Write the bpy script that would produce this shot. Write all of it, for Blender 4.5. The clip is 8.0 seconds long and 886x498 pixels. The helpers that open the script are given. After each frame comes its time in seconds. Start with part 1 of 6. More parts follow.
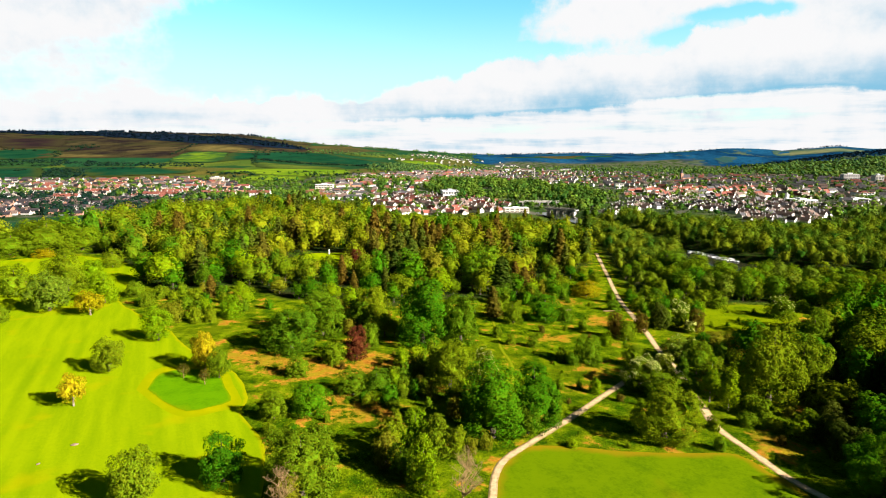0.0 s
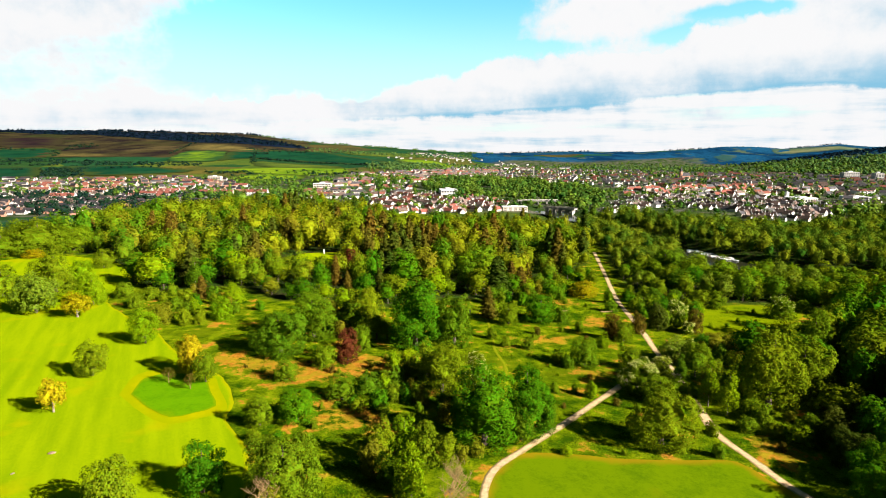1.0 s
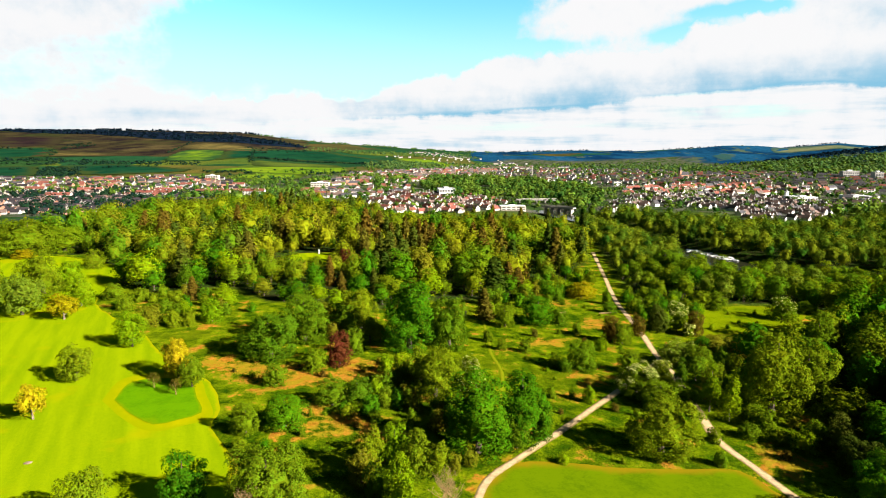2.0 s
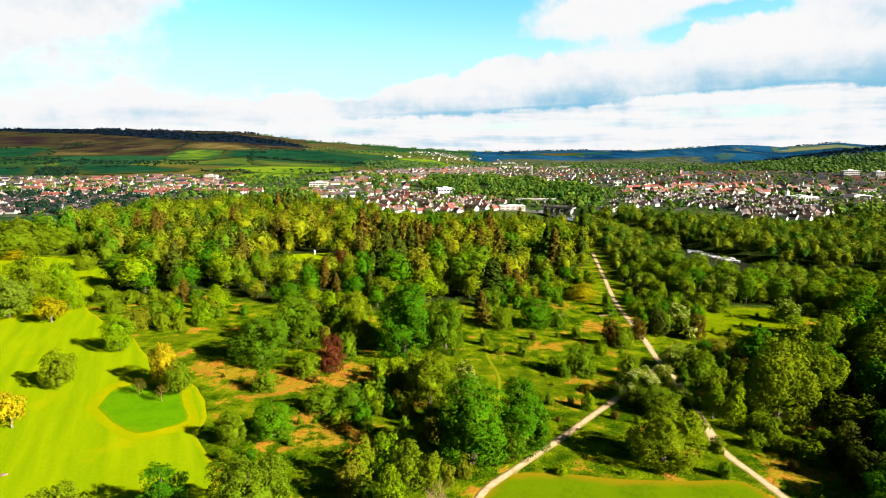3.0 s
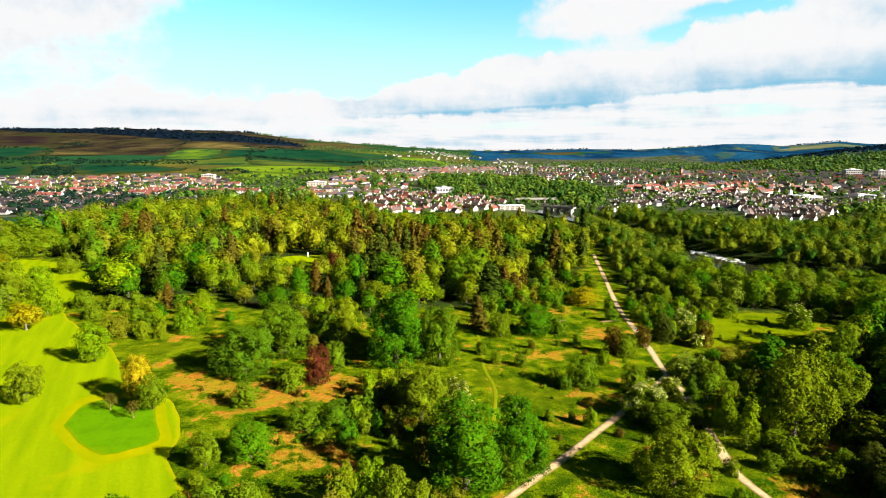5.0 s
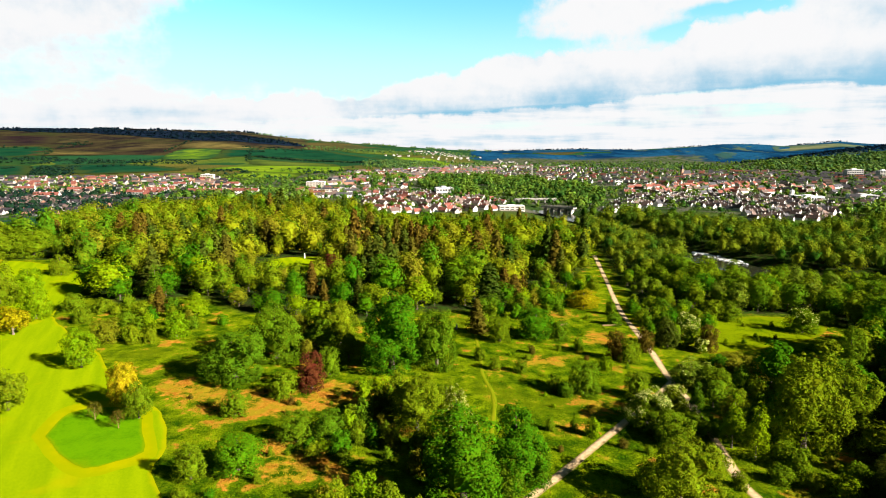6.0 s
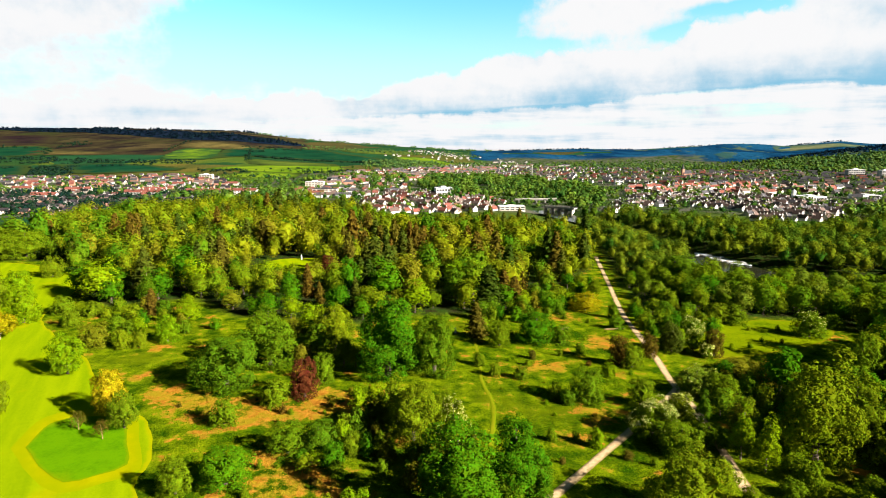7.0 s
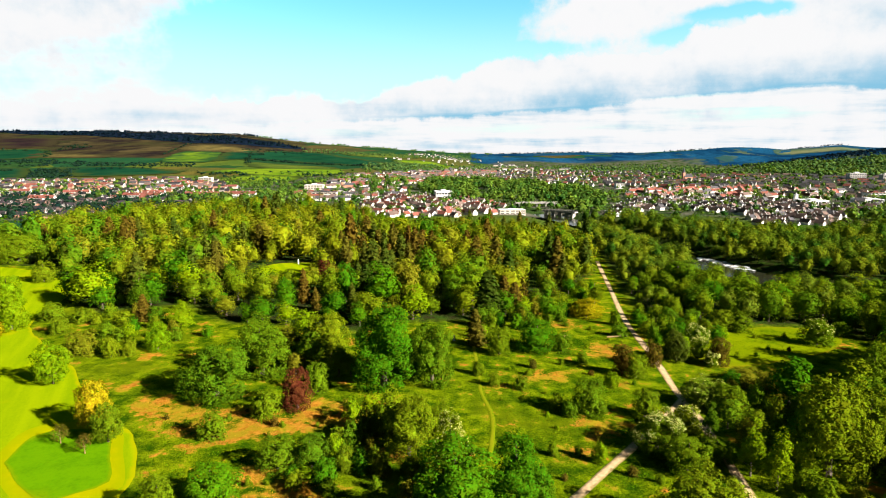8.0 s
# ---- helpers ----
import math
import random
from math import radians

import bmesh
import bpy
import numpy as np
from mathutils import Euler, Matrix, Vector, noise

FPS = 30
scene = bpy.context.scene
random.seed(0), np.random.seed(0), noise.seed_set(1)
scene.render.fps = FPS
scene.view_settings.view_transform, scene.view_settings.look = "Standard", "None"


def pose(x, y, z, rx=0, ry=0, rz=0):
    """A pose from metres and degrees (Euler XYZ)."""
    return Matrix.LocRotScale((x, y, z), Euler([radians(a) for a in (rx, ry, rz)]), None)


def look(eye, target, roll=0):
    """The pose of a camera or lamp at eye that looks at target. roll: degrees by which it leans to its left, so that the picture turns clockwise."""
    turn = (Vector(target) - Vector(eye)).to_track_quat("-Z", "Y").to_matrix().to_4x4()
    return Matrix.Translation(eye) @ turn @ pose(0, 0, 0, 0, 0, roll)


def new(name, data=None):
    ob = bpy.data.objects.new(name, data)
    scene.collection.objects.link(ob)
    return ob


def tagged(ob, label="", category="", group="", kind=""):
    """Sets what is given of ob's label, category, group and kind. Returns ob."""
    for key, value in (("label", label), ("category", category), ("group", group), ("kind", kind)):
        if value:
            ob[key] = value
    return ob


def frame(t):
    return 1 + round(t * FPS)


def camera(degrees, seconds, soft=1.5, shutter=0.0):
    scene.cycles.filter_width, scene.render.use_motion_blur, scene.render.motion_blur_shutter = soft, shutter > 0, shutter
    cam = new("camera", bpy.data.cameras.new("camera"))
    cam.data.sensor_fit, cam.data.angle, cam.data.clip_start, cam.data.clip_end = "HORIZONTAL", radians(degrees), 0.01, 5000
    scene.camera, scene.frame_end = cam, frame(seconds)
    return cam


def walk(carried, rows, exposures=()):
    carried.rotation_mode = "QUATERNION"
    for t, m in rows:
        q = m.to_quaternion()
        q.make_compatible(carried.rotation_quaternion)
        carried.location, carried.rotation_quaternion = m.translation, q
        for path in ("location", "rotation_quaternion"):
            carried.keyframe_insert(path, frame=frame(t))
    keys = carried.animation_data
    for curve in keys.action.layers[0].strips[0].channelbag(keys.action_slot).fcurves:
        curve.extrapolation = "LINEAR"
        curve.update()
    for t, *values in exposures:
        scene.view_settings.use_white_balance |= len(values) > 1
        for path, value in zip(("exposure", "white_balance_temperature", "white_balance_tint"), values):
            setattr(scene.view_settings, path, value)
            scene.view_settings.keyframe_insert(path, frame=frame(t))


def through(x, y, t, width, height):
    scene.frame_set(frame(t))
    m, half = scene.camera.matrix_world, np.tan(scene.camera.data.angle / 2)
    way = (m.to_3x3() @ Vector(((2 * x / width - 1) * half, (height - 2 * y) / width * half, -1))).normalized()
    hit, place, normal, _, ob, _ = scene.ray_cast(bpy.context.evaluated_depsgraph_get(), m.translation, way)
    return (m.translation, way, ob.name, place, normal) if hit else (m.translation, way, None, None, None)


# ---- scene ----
cam = camera(73.6, 8.0, soft=1.0)

PATH = [
    (0, (1.886, -1.438, 60.037), (-1.12, 97.17, 43.70), 0.05),
    (0.5, (2.956, 0.529, 59.972), (-0.03, 99.12, 43.54), -0.03),
    (1, (3.825, 2.516, 59.867), (0.85, 101.09, 43.32), -0.04),
    (1.5, (4.472, 4.660, 59.705), (1.61, 103.23, 43.07), -0.05),
    (3, (6.183, 11.376, 59.433), (3.38, 109.92, 42.67), -0.07),
    (3.5, (6.682, 13.655, 59.343), (3.87, 112.19, 42.54), -0.09),
    (4, (7.103, 15.998, 59.302), (4.28, 114.53, 42.49), -0.10),
    (4.5, (7.415, 18.402, 59.262), (4.60, 116.93, 42.41), -0.12),
    (6, (8.230, 25.560, 59.174), (5.39, 124.08, 42.28), -0.11),
    (6.5, (8.470, 28.008, 59.147), (5.61, 126.53, 42.25), -0.13),
    (7, (8.679, 30.433, 59.087), (5.82, 128.95, 42.16), -0.10),
    (7.5, (8.903, 32.847, 59.051), (6.00, 131.37, 42.15), -0.10),
    (8, (9.130, 35.129, 59.020), (6.23, 133.73, 42.62), -0.04),
]
walk(cam, [(t, look(eye, target, roll)) for t, eye, target, roll in PATH], exposures=[(0.0, 2.05)])

# ---- daylight: low sun from behind on one side, broken cloud over a blue sky ----
SUN_AZ, SUN_EL = radians(114.5), radians(27.0)      # azimuth clockwise from +y
to_sun = Vector((math.sin(SUN_AZ) * math.cos(SUN_EL), math.cos(SUN_AZ) * math.cos(SUN_EL), math.sin(SUN_EL)))
lamp = new("sun", bpy.data.lights.new("sun", "SUN"))
lamp.data.energy, lamp.data.angle, lamp.data.color = 5.0, radians(0.5), (1.0, 0.905, 0.78)
lamp.matrix_world = look(to_sun * 300, (0, 0, 0))


class Nodes:
    """A node tree with short ways to add nodes and arithmetic."""

    def __init__(self, tree):
        self.tree = tree
        tree.nodes.clear()

    def add(self, kind, **sockets):
        n = self.tree.nodes.new(kind)
        for k, v in sockets.items():
            self.put(n.inputs[k.replace("_", " ")], v)
        return n

    def put(self, socket, v):
        if isinstance(v, bpy.types.NodeSocket):
            self.tree.links.new(v, socket)
        else:
            socket.default_value = v

    def math(self, op, a, b=0.0, c=0.0, clamp=False):
        n = self.tree.nodes.new("ShaderNodeMath")
        n.operation, n.use_clamp = op, clamp
        for s, v in zip(n.inputs, (a, b, c)):
            self.put(s, v)
        return n.outputs[0]

    def step(self, v, lo, hi, a=0.0, b=1.0):
        n = self.tree.nodes.new("ShaderNodeMapRange")
        n.interpolation_type = "SMOOTHSTEP"
        for s, w in zip(n.inputs, (v, lo, hi, a, b)):
            self.put(s, w)
        return n.outputs[0]

    def mix(self, f, a, b, blend="MIX"):
        n = self.tree.nodes.new("ShaderNodeMix")
        n.data_type, n.blend_type = "RGBA", blend
        self.put(n.inputs[0], f)
        self.put(n.inputs[6], a if isinstance(a, bpy.types.NodeSocket) else (*a, 1.0))
        self.put(n.inputs[7], b if isinstance(b, bpy.types.NodeSocket) else (*b, 1.0))
        return n.outputs[2]

    def noise(self, vector, scale, detail=3.0, rough=0.55):
        n = self.add("ShaderNodeTexNoise", Scale=scale, Detail=detail, Roughness=rough)
        if vector is not None:
            self.put(n.inputs["Vector"], vector)
        return n.outputs["Fac"]


def sky():
    world = bpy.data.worlds.new("sky")
    scene.world = world
    world.use_nodes = True
    g = Nodes(world.node_tree)
    air = g.add("ShaderNodeTexSky")
    air.sky_type, air.sun_disc, air.sun_elevation, air.sun_rotation = "NISHITA", False, SUN_EL, SUN_AZ
    air.air_density, air.dust_density, air.ozone_density = 1.0, 0.3, 2.0
    way = g.add("ShaderNodeTexCoord").outputs["Generated"]
    xyz = g.add("ShaderNodeSeparateXYZ", Vector=way)
    x, y, z = xyz.outputs
    az = g.math("ARCTAN2", x, y)
    el = g.math("ARCSINE", z)
    far = g.math("ADD", g.math("MAXIMUM", z, 0.0), 0.055)

    def layer(dz, sx, sy):
        f = g.math("ADD", far, dz)
        return g.add("ShaderNodeCombineXYZ", X=g.math("MULTIPLY", g.math("DIVIDE", x, f), sx),
                     Y=g.math("MULTIPLY", g.math("DIVIDE", y, f), sy), Z=3.7).outputs[0]

    def spot(a, e, sa, se, amount):
        p = g.math("POWER", g.math("DIVIDE", g.math("SUBTRACT", az, a), sa), 2.0)
        q = g.math("POWER", g.math("DIVIDE", g.math("SUBTRACT", el, e), se), 2.0)
        return g.math("MULTIPLY", g.math("EXPONENT", g.math("MULTIPLY", g.math("ADD", p, q), -1.0)), amount)

    def total(items):
        s = items[0]
        for i in items[1:]:
            s = g.math("ADD", s, i)
        return s

    puff = g.noise(layer(0.0, 0.42, 0.42), 1.0, 7.0, 0.56)
    puff_up = g.noise(layer(0.022, 0.42, 0.42), 1.0, 5.0, 0.5)
    broad = g.noise(layer(0.0, 0.16, 0.3), 1.0, 3.0, 0.5)
    wisp = g.noise(way, 9.0, 6.0, 0.6)
    curl = g.noise(way, 26.0, 5.0, 0.6)
    streak = g.noise(g.add("ShaderNodeMapping", Vector=way, Scale=(5.0, 5.0, 55.0)).outputs[0], 1.0, 5.0, 0.6)
    def profile(points):
        """A height that changes with the bearing, through the points given."""
        n = g.add("ShaderNodeValToRGB", Fac=g.math("MULTIPLY_ADD", az, 0.5, 0.5))
        for k, (a, e) in enumerate(points):
            c = n.color_ramp.elements[k] if k < 2 else n.color_ramp.elements.new(0.5 + a / 2)
            c.position, c.color = 0.5 + a / 2, (e, e, e, 1)
        return n.outputs[0]

    # one long bank of cumulus with a flat shaded base, thin bright cloud below it, clear gaps above
    base = profile([(-0.595, 0.030), (-0.259, 0.043), (-0.078, 0.051), (0.024, 0.055), (0.268, 0.072), (0.384, 0.082), (0.482, 0.088), (0.627, 0.084)])
    top = profile([(-0.591, 0.070), (-0.257, 0.083), (-0.133, 0.087), (-0.110, 0.101), (-0.004, 0.121), (0.042, 0.142), (0.088, 0.153), (0.315, 0.151), (0.357, 0.184), (0.474, 0.182), (0.551, 0.168), (0.621, 0.145)])
    rough = total([g.math("MULTIPLY", g.math("SUBTRACT", wisp, 0.5), 0.060), g.math("MULTIPLY", g.math("SUBTRACT", curl, 0.5), 0.044)])
    over = g.math("SUBTRACT", g.math("ADD", el, g.math("MULTIPLY", rough, 0.35)), base)
    under_top = g.math("SUBTRACT", top, g.math("ADD", el, rough))
    bank = g.math("MULTIPLY", g.step(over, -0.004, 0.003), g.step(under_top, -0.004, 0.007))
    shape = total([
        g.math("MULTIPLY", puff, 0.50), g.math("MULTIPLY", wisp, 0.55), g.math("MULTIPLY", curl, 0.30), g.step(el, 0.24, 0.42, 0.06, -0.36),
        spot(-0.22, 0.17, 0.25, 0.075, -0.40), spot(-0.02, 0.20, 0.12, 0.08, -0.40), spot(0.34, 0.170, 0.05, 0.016, -0.34), spot(0.42, 0.197, 0.08, 0.010, -0.30), spot(0.13, 0.160, 0.06, 0.010, -0.20),
        spot(0.22, 0.205, 0.11, 0.035, 0.18), spot(0.60, 0.21, 0.13, 0.05, 0.25), spot(-0.60, 0.20, 0.18, 0.09, 0.20)])
    high = g.step(shape, 0.61, 0.81)
    low = g.math("SUBTRACT", 1.0, g.step(over, 0.000, 0.008))
    rift = g.math("MULTIPLY", g.step(streak, 0.42, 0.60), total([spot(0.44, 0.056, 0.08, 0.012, 0.95), spot(0.36, 0.082, 0.07, 0.008, 0.5), spot(0.10, 0.035, 0.16, 0.007, 0.45), spot(-0.3, 0.030, 0.14, 0.006, 0.35)]))
    low = g.math("MULTIPLY", low, g.math("SUBTRACT", 1.0, rift))
    cover = g.math("MAXIMUM", g.math("MAXIMUM", bank, high), low)
    dim = g.math("MULTIPLY", g.math("MULTIPLY", bank, g.step(over, 0.0, 0.062, 1.0, 0.0)), g.step(az, -0.42, -0.06, 0.10, 1.0))
    grey = total([
        g.math("MULTIPLY", dim, g.step(wisp, 0.30, 0.68, 0.42, 0.80)), g.math("MULTIPLY", g.math("SUBTRACT", curl, 0.5), 0.8), g.math("MULTIPLY", g.math("SUBTRACT", wisp, 0.5), 0.7),
        g.math("MULTIPLY", g.math("SUBTRACT", puff_up, puff), 0.8), g.math("MULTIPLY", g.math("SUBTRACT", broad, 0.5), 0.25),
        g.math("MULTIPLY", low, g.step(streak, 0.40, 0.66, 0.0, 0.42)), spot(0.62, 0.185, 0.12, 0.03, 0.38), spot(-0.60, 0.215, 0.14, 0.03, 0.22), spot(-0.07, 0.072, 0.09, 0.018, 0.18)])
    shade = g.step(grey, 0.0, 0.98)
    cloud = g.mix(shade, (CLOUD, CLOUD, CLOUD * 1.01), (CLOUD * 0.27, CLOUD * 0.60, CLOUD * 0.82))
    # unseen sky behind and overhead: cloud left out and dimmed to deepen shadows
    ahead = g.step(g.math("ABSOLUTE", az), 0.80, 1.25, 1.0, 0.0)
    cover = g.math("MULTIPLY", cover, ahead)
    deep = g.math("MAXIMUM", g.step(el, 0.25, 0.9), g.math("SUBTRACT", 1.0, ahead))
    blue = g.mix(1.0, air.outputs[0], g.mix(deep, (1.22, 2.40, 2.05), (0.17, 0.20, 0.17)), "MULTIPLY")
    blue = g.mix(g.math("MULTIPLY", g.step(el, 0.08, 0.24, 0.70, 0.0), ahead), blue, (CLOUD * 0.80, CLOUD * 0.98, CLOUD))
    out = g.mix(cover, blue, cloud)
    below = g.step(z, -0.02, 0.0)
    back = g.add("ShaderNodeBackground", Color=g.mix(below, (0.5, 0.6, 0.3), out), Strength=0.0255)
    g.add("ShaderNodeOutputWorld", Surface=back.outputs[0])


CLOUD = 9.0
sky()


# ---- materials ----
def material(name):
    m = bpy.data.materials.new(name)
    m.use_nodes = True
    return m, Nodes(m.node_tree)


def finish(g, color, rough=0.8, bump=None, depth=0.05, specular=0.3, metal=0.0):
    p = g.add("ShaderNodeBsdfPrincipled", Roughness=rough, Metallic=metal)
    g.put(p.inputs["Specular IOR Level"], specular)
    g.put(p.inputs["Base Color"], color if isinstance(color, bpy.types.NodeSocket) else (*color, 1))
    if bump is not None:
        b = g.add("ShaderNodeBump", Height=bump, Distance=depth)
        g.put(p.inputs["Normal"], b.outputs[0])
    g.add("ShaderNodeOutputMaterial", Surface=p.outputs[0])
    return p


def where(g):
    return g.add("ShaderNodeNewGeometry").outputs["Position"]


def attr(g, name):
    n = g.add("ShaderNodeAttribute")
    n.attribute_name = name
    return n.outputs["Fac"]


def foliage(name, color, second, through=0.10, vary=0.9):
    """Leaves: two hues mixed tree by tree and clump by clump, some light passing through."""
    color, second = [(r * 0.97, v * 1.09, b + 0.0008) for r, v, b in (color, second)]
    m, g = material(name)
    geo = g.add("ShaderNodeNewGeometry")
    leaf = geo.outputs["Random Per Island"]
    each = g.math("FRACT", g.math("ADD", g.add("ShaderNodeObjectInfo").outputs["Random"], attr(g, "tint")))
    c = g.mix(g.math("MULTIPLY", each, vary), color, second)
    hsv = g.add("ShaderNodeHueSaturation", Color=c, Hue=g.step(leaf, 0, 1, 0.485, 0.515), Saturation=1.0,
                Value=g.step(leaf, 0, 1, 0.80, 1.25))
    d = g.add("ShaderNodeBsdfPrincipled", Base_Color=hsv.outputs[0], Roughness=0.5)
    g.put(d.inputs["Specular IOR Level"], 0.0)
    t = g.add("ShaderNodeBsdfTranslucent", Color=g.mix(1.0, hsv.outputs[0], (1.25, 1.15, 0.6), "MULTIPLY"))
    s = g.add("ShaderNodeMixShader", Fac=through)
    g.put(s.inputs[1], d.outputs[0])
    g.put(s.inputs[2], t.outputs[0])
    g.add("ShaderNodeOutputMaterial", Surface=s.outputs[0])
    return m


LEAVES = {
    "green": foliage("leaves_green", (0.050, 0.094, 0.002), (0.096, 0.127, 0.002)),
    "deep": foliage("leaves_deep", (0.028, 0.084, 0.001), (0.052, 0.113, 0.001)),
    "bright": foliage("leaves_bright", (0.088, 0.144, 0.001), (0.132, 0.166, 0.001)),
    "olive": foliage("leaves_olive", (0.070, 0.102, 0.002), (0.114, 0.132, 0.002)),
    "grey": foliage("leaves_grey_green", (0.082, 0.118, 0.0059), (0.108, 0.132, 0.0074)),
    "yellow": foliage("leaves_yellow", (0.255, 0.185, 0.003), (0.21, 0.150, 0.003)),
    "amber": foliage("leaves_amber", (0.1998, 0.148, 0.0015), (0.1628, 0.1332, 0.0015)),
    "copper": foliage("leaves_copper", (0.0548, 0.0155, 0.0059), (0.0703, 0.017, 0.0059)),
    "rust": foliage("leaves_rust", (0.080, 0.046, 0.005), (0.066, 0.058, 0.005)),
    "needle": foliage("needles", (0.024, 0.042, 0.003), (0.058, 0.062, 0.005), 0.1),
    "bronze": foliage("leaves_bronze", (0.095, 0.098, 0.003), (0.122, 0.104, 0.005)),
    "mixed": foliage("leaves_mixed", (0.036, 0.086, 0.002), (0.146, 0.142, 0.003), 0.10, 1.0),
    "darkmix": foliage("leaves_dark_mixed", (0.022, 0.060, 0.004), (0.122, 0.136, 0.005), 0.12, 1.0),
    "blade": foliage("rough_grass_blades", (0.040, 0.125, 0.001), (0.075, 0.160, 0.001), 0.25),
    # cooler greens for far trees: haze is put into the leaf colour
    "valley": foliage("leaves_valley", (0.026, 0.066, 0.022), (0.090, 0.128, 0.028), 0.1),
    "distant": foliage("leaves_distant", (0.017, 0.050, 0.008), (0.090, 0.130, 0.014), 0.1, 1.0),
    # near-black leaves: cloud shade over hill and suburb is put into the colour
    "hedge": foliage("leaves_hedgerow_shaded", (0.0045, 0.014, 0.012), (0.012, 0.028, 0.011), 0.1),
    # navy needles: the haze of distance is put into the leaf colour
    "spruce": foliage("spruce_needles_hazed", (0.0030, 0.0075, 0.0155), (0.0052, 0.0125, 0.0180), 0.1),
    "blossom": foliage("blossom", (0.45, 0.42, 0.11), (0.50, 0.46, 0.15), 0.2),
    "bracken": foliage("bracken_fronds", (0.36, 0.175, 0.012), (0.30, 0.200, 0.010), 0.15),
    "tussock": foliage("grass_tussocks", (0.0444, 0.0962, 0.0007), (0.0814, 0.1221, 0.0007), 0.1),
}


def bark_material(name, color, dark):
    m, g = material(name)
    p = where(g)
    v = g.add("ShaderNodeMapping", Vector=p, Scale=(6, 6, 1.2)).outputs[0]
    n = g.noise(v, 2.0, 5)
    finish(g, g.mix(g.step(n, 0.35, 0.65), dark, color), 0.9, n, 0.08)
    return m


BARK = bark_material("bark", (0.1184, 0.0888, 0.0629), (0.037, 0.0281, 0.0207))
PALE_BARK = bark_material("birch_bark", (0.26, 0.205, 0.14), (0.08, 0.06, 0.045))
DEAD_WOOD = bark_material("dead_wood", (0.26, 0.17, 0.065), (0.14, 0.09, 0.04))


def ground_material():
    m, g = material("meadow_and_fields")
    p = where(g)
    big, mid, fine = g.noise(p, 0.035, 4), g.noise(p, 0.22, 4), g.noise(p, 2.2, 4, 0.7)
    grass = g.mix(g.step(g.math("ADD", g.math("MULTIPLY", mid, 0.72), g.math("MULTIPLY", fine, 0.36)), 0.40, 0.68), (0.018, 0.052, 0.001), (0.134, 0.182, 0.002))
    grass = g.mix(g.step(big, 0.52, 0.70, 0.0, 0.8), grass, (0.092, 0.122, 0.0020))
    wild = g.math("ADD", attr(g, "wild"), g.math("MULTIPLY", g.math("SUBTRACT", mid, 0.53), 4.2))
    spots = g.math("MULTIPLY", g.step(g.noise(p, 0.11, 5, 0.62), 0.54, 0.68), 0.75)
    wild = g.math("ADD", wild, spots)
    litter, frond = g.noise(p, 0.9, 5, 0.7), g.noise(p, 5.5, 3, 0.7)
    dead = g.mix(g.step(litter, 0.32, 0.66), (0.24, 0.092, 0.008), (0.40, 0.180, 0.022))
    dead = g.mix(g.step(frond, 0.45, 0.75, 0.0, 0.40), dead, (0.16, 0.070, 0.008))
    dead = g.mix(g.step(g.noise(p, 0.30, 4, 0.65), 0.40, 0.60, 0.0, 0.85), dead, (0.215, 0.180, 0.008))
    grass = g.mix(g.step(g.math("ADD", wild, g.math("MULTIPLY", g.math("SUBTRACT", litter, 0.5), 1.7)), 0.35, 1.05), grass, dead)
    # floor of the woods and river banks: darker brown and green
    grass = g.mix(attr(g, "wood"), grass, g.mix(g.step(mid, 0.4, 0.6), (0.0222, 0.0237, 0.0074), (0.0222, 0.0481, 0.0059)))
    # farmland: a patchwork of fields with uneven edges, moor above it
    def flat(x, y):
        return g.add("ShaderNodeMapping", Vector=p, Scale=(1 / x, 1 / y, 0.0)).outputs[0]
    bent = g.mix(0.10, flat(330, 520), g.add("ShaderNodeTexNoise", Vector=flat(160, 260), Scale=1.0, Detail=4.0).outputs["Color"], "LINEAR_LIGHT")
    cell = g.add("ShaderNodeTexVoronoi", Vector=bent, Scale=1.0, Randomness=0.9)
    rnd = g.add("ShaderNodeSeparateColor", Color=cell.outputs["Color"]).outputs[0]
    # cloud shade on the hill is put into these field and moor tones
    ramp = g.add("ShaderNodeValToRGB", Fac=rnd)
    ramp.color_ramp.interpolation = "CONSTANT"
    for i, (pos, c) in enumerate([(0.0, (0.009, 0.036, 0.014)), (0.30, (0.040, 0.072, 0.012)), (0.42, (0.008, 0.042, 0.018)),
                                  (0.62, (0.046, 0.056, 0.014)), (0.72, (0.012, 0.042, 0.013)), (0.88, (0.032, 0.036, 0.014))]):
        e = ramp.color_ramp.elements[i] if i < 2 else ramp.color_ramp.elements.new(pos)
        e.position, e.color = pos, (*c, 1)
    blotch, speck = g.noise(flat(130, 240), 1.0, 6, 0.62), g.noise(flat(22, 48), 1.0, 4, 0.7)
    field = g.mix(g.step(blotch, 0.36, 0.68), ramp.outputs[0], g.mix(1.0, ramp.outputs[0], (1.9, 1.35, 1.1), "MULTIPLY"))
    field = g.mix(g.step(speck, 0.58, 0.74, 0.0, 0.6), field, (0.010, 0.020, 0.010))
    moor = g.mix(g.step(blotch, 0.38, 0.62), (0.0125, 0.0095, 0.0095), (0.036, 0.030, 0.013))
    moor = g.mix(g.step(g.noise(flat(420, 560), 1.0, 5, 0.6), 0.50, 0.64), moor, (0.024, 0.029, 0.010))
    moor = g.mix(g.math("MULTIPLY", g.step(g.noise(flat(300, 300), 1.0, 6, 0.62), 0.55, 0.68), 0.75), moor, (0.066, 0.052, 0.021))
    moor = g.mix(g.step(speck, 0.55, 0.75, 0.0, 0.55), moor, (0.010, 0.011, 0.010))
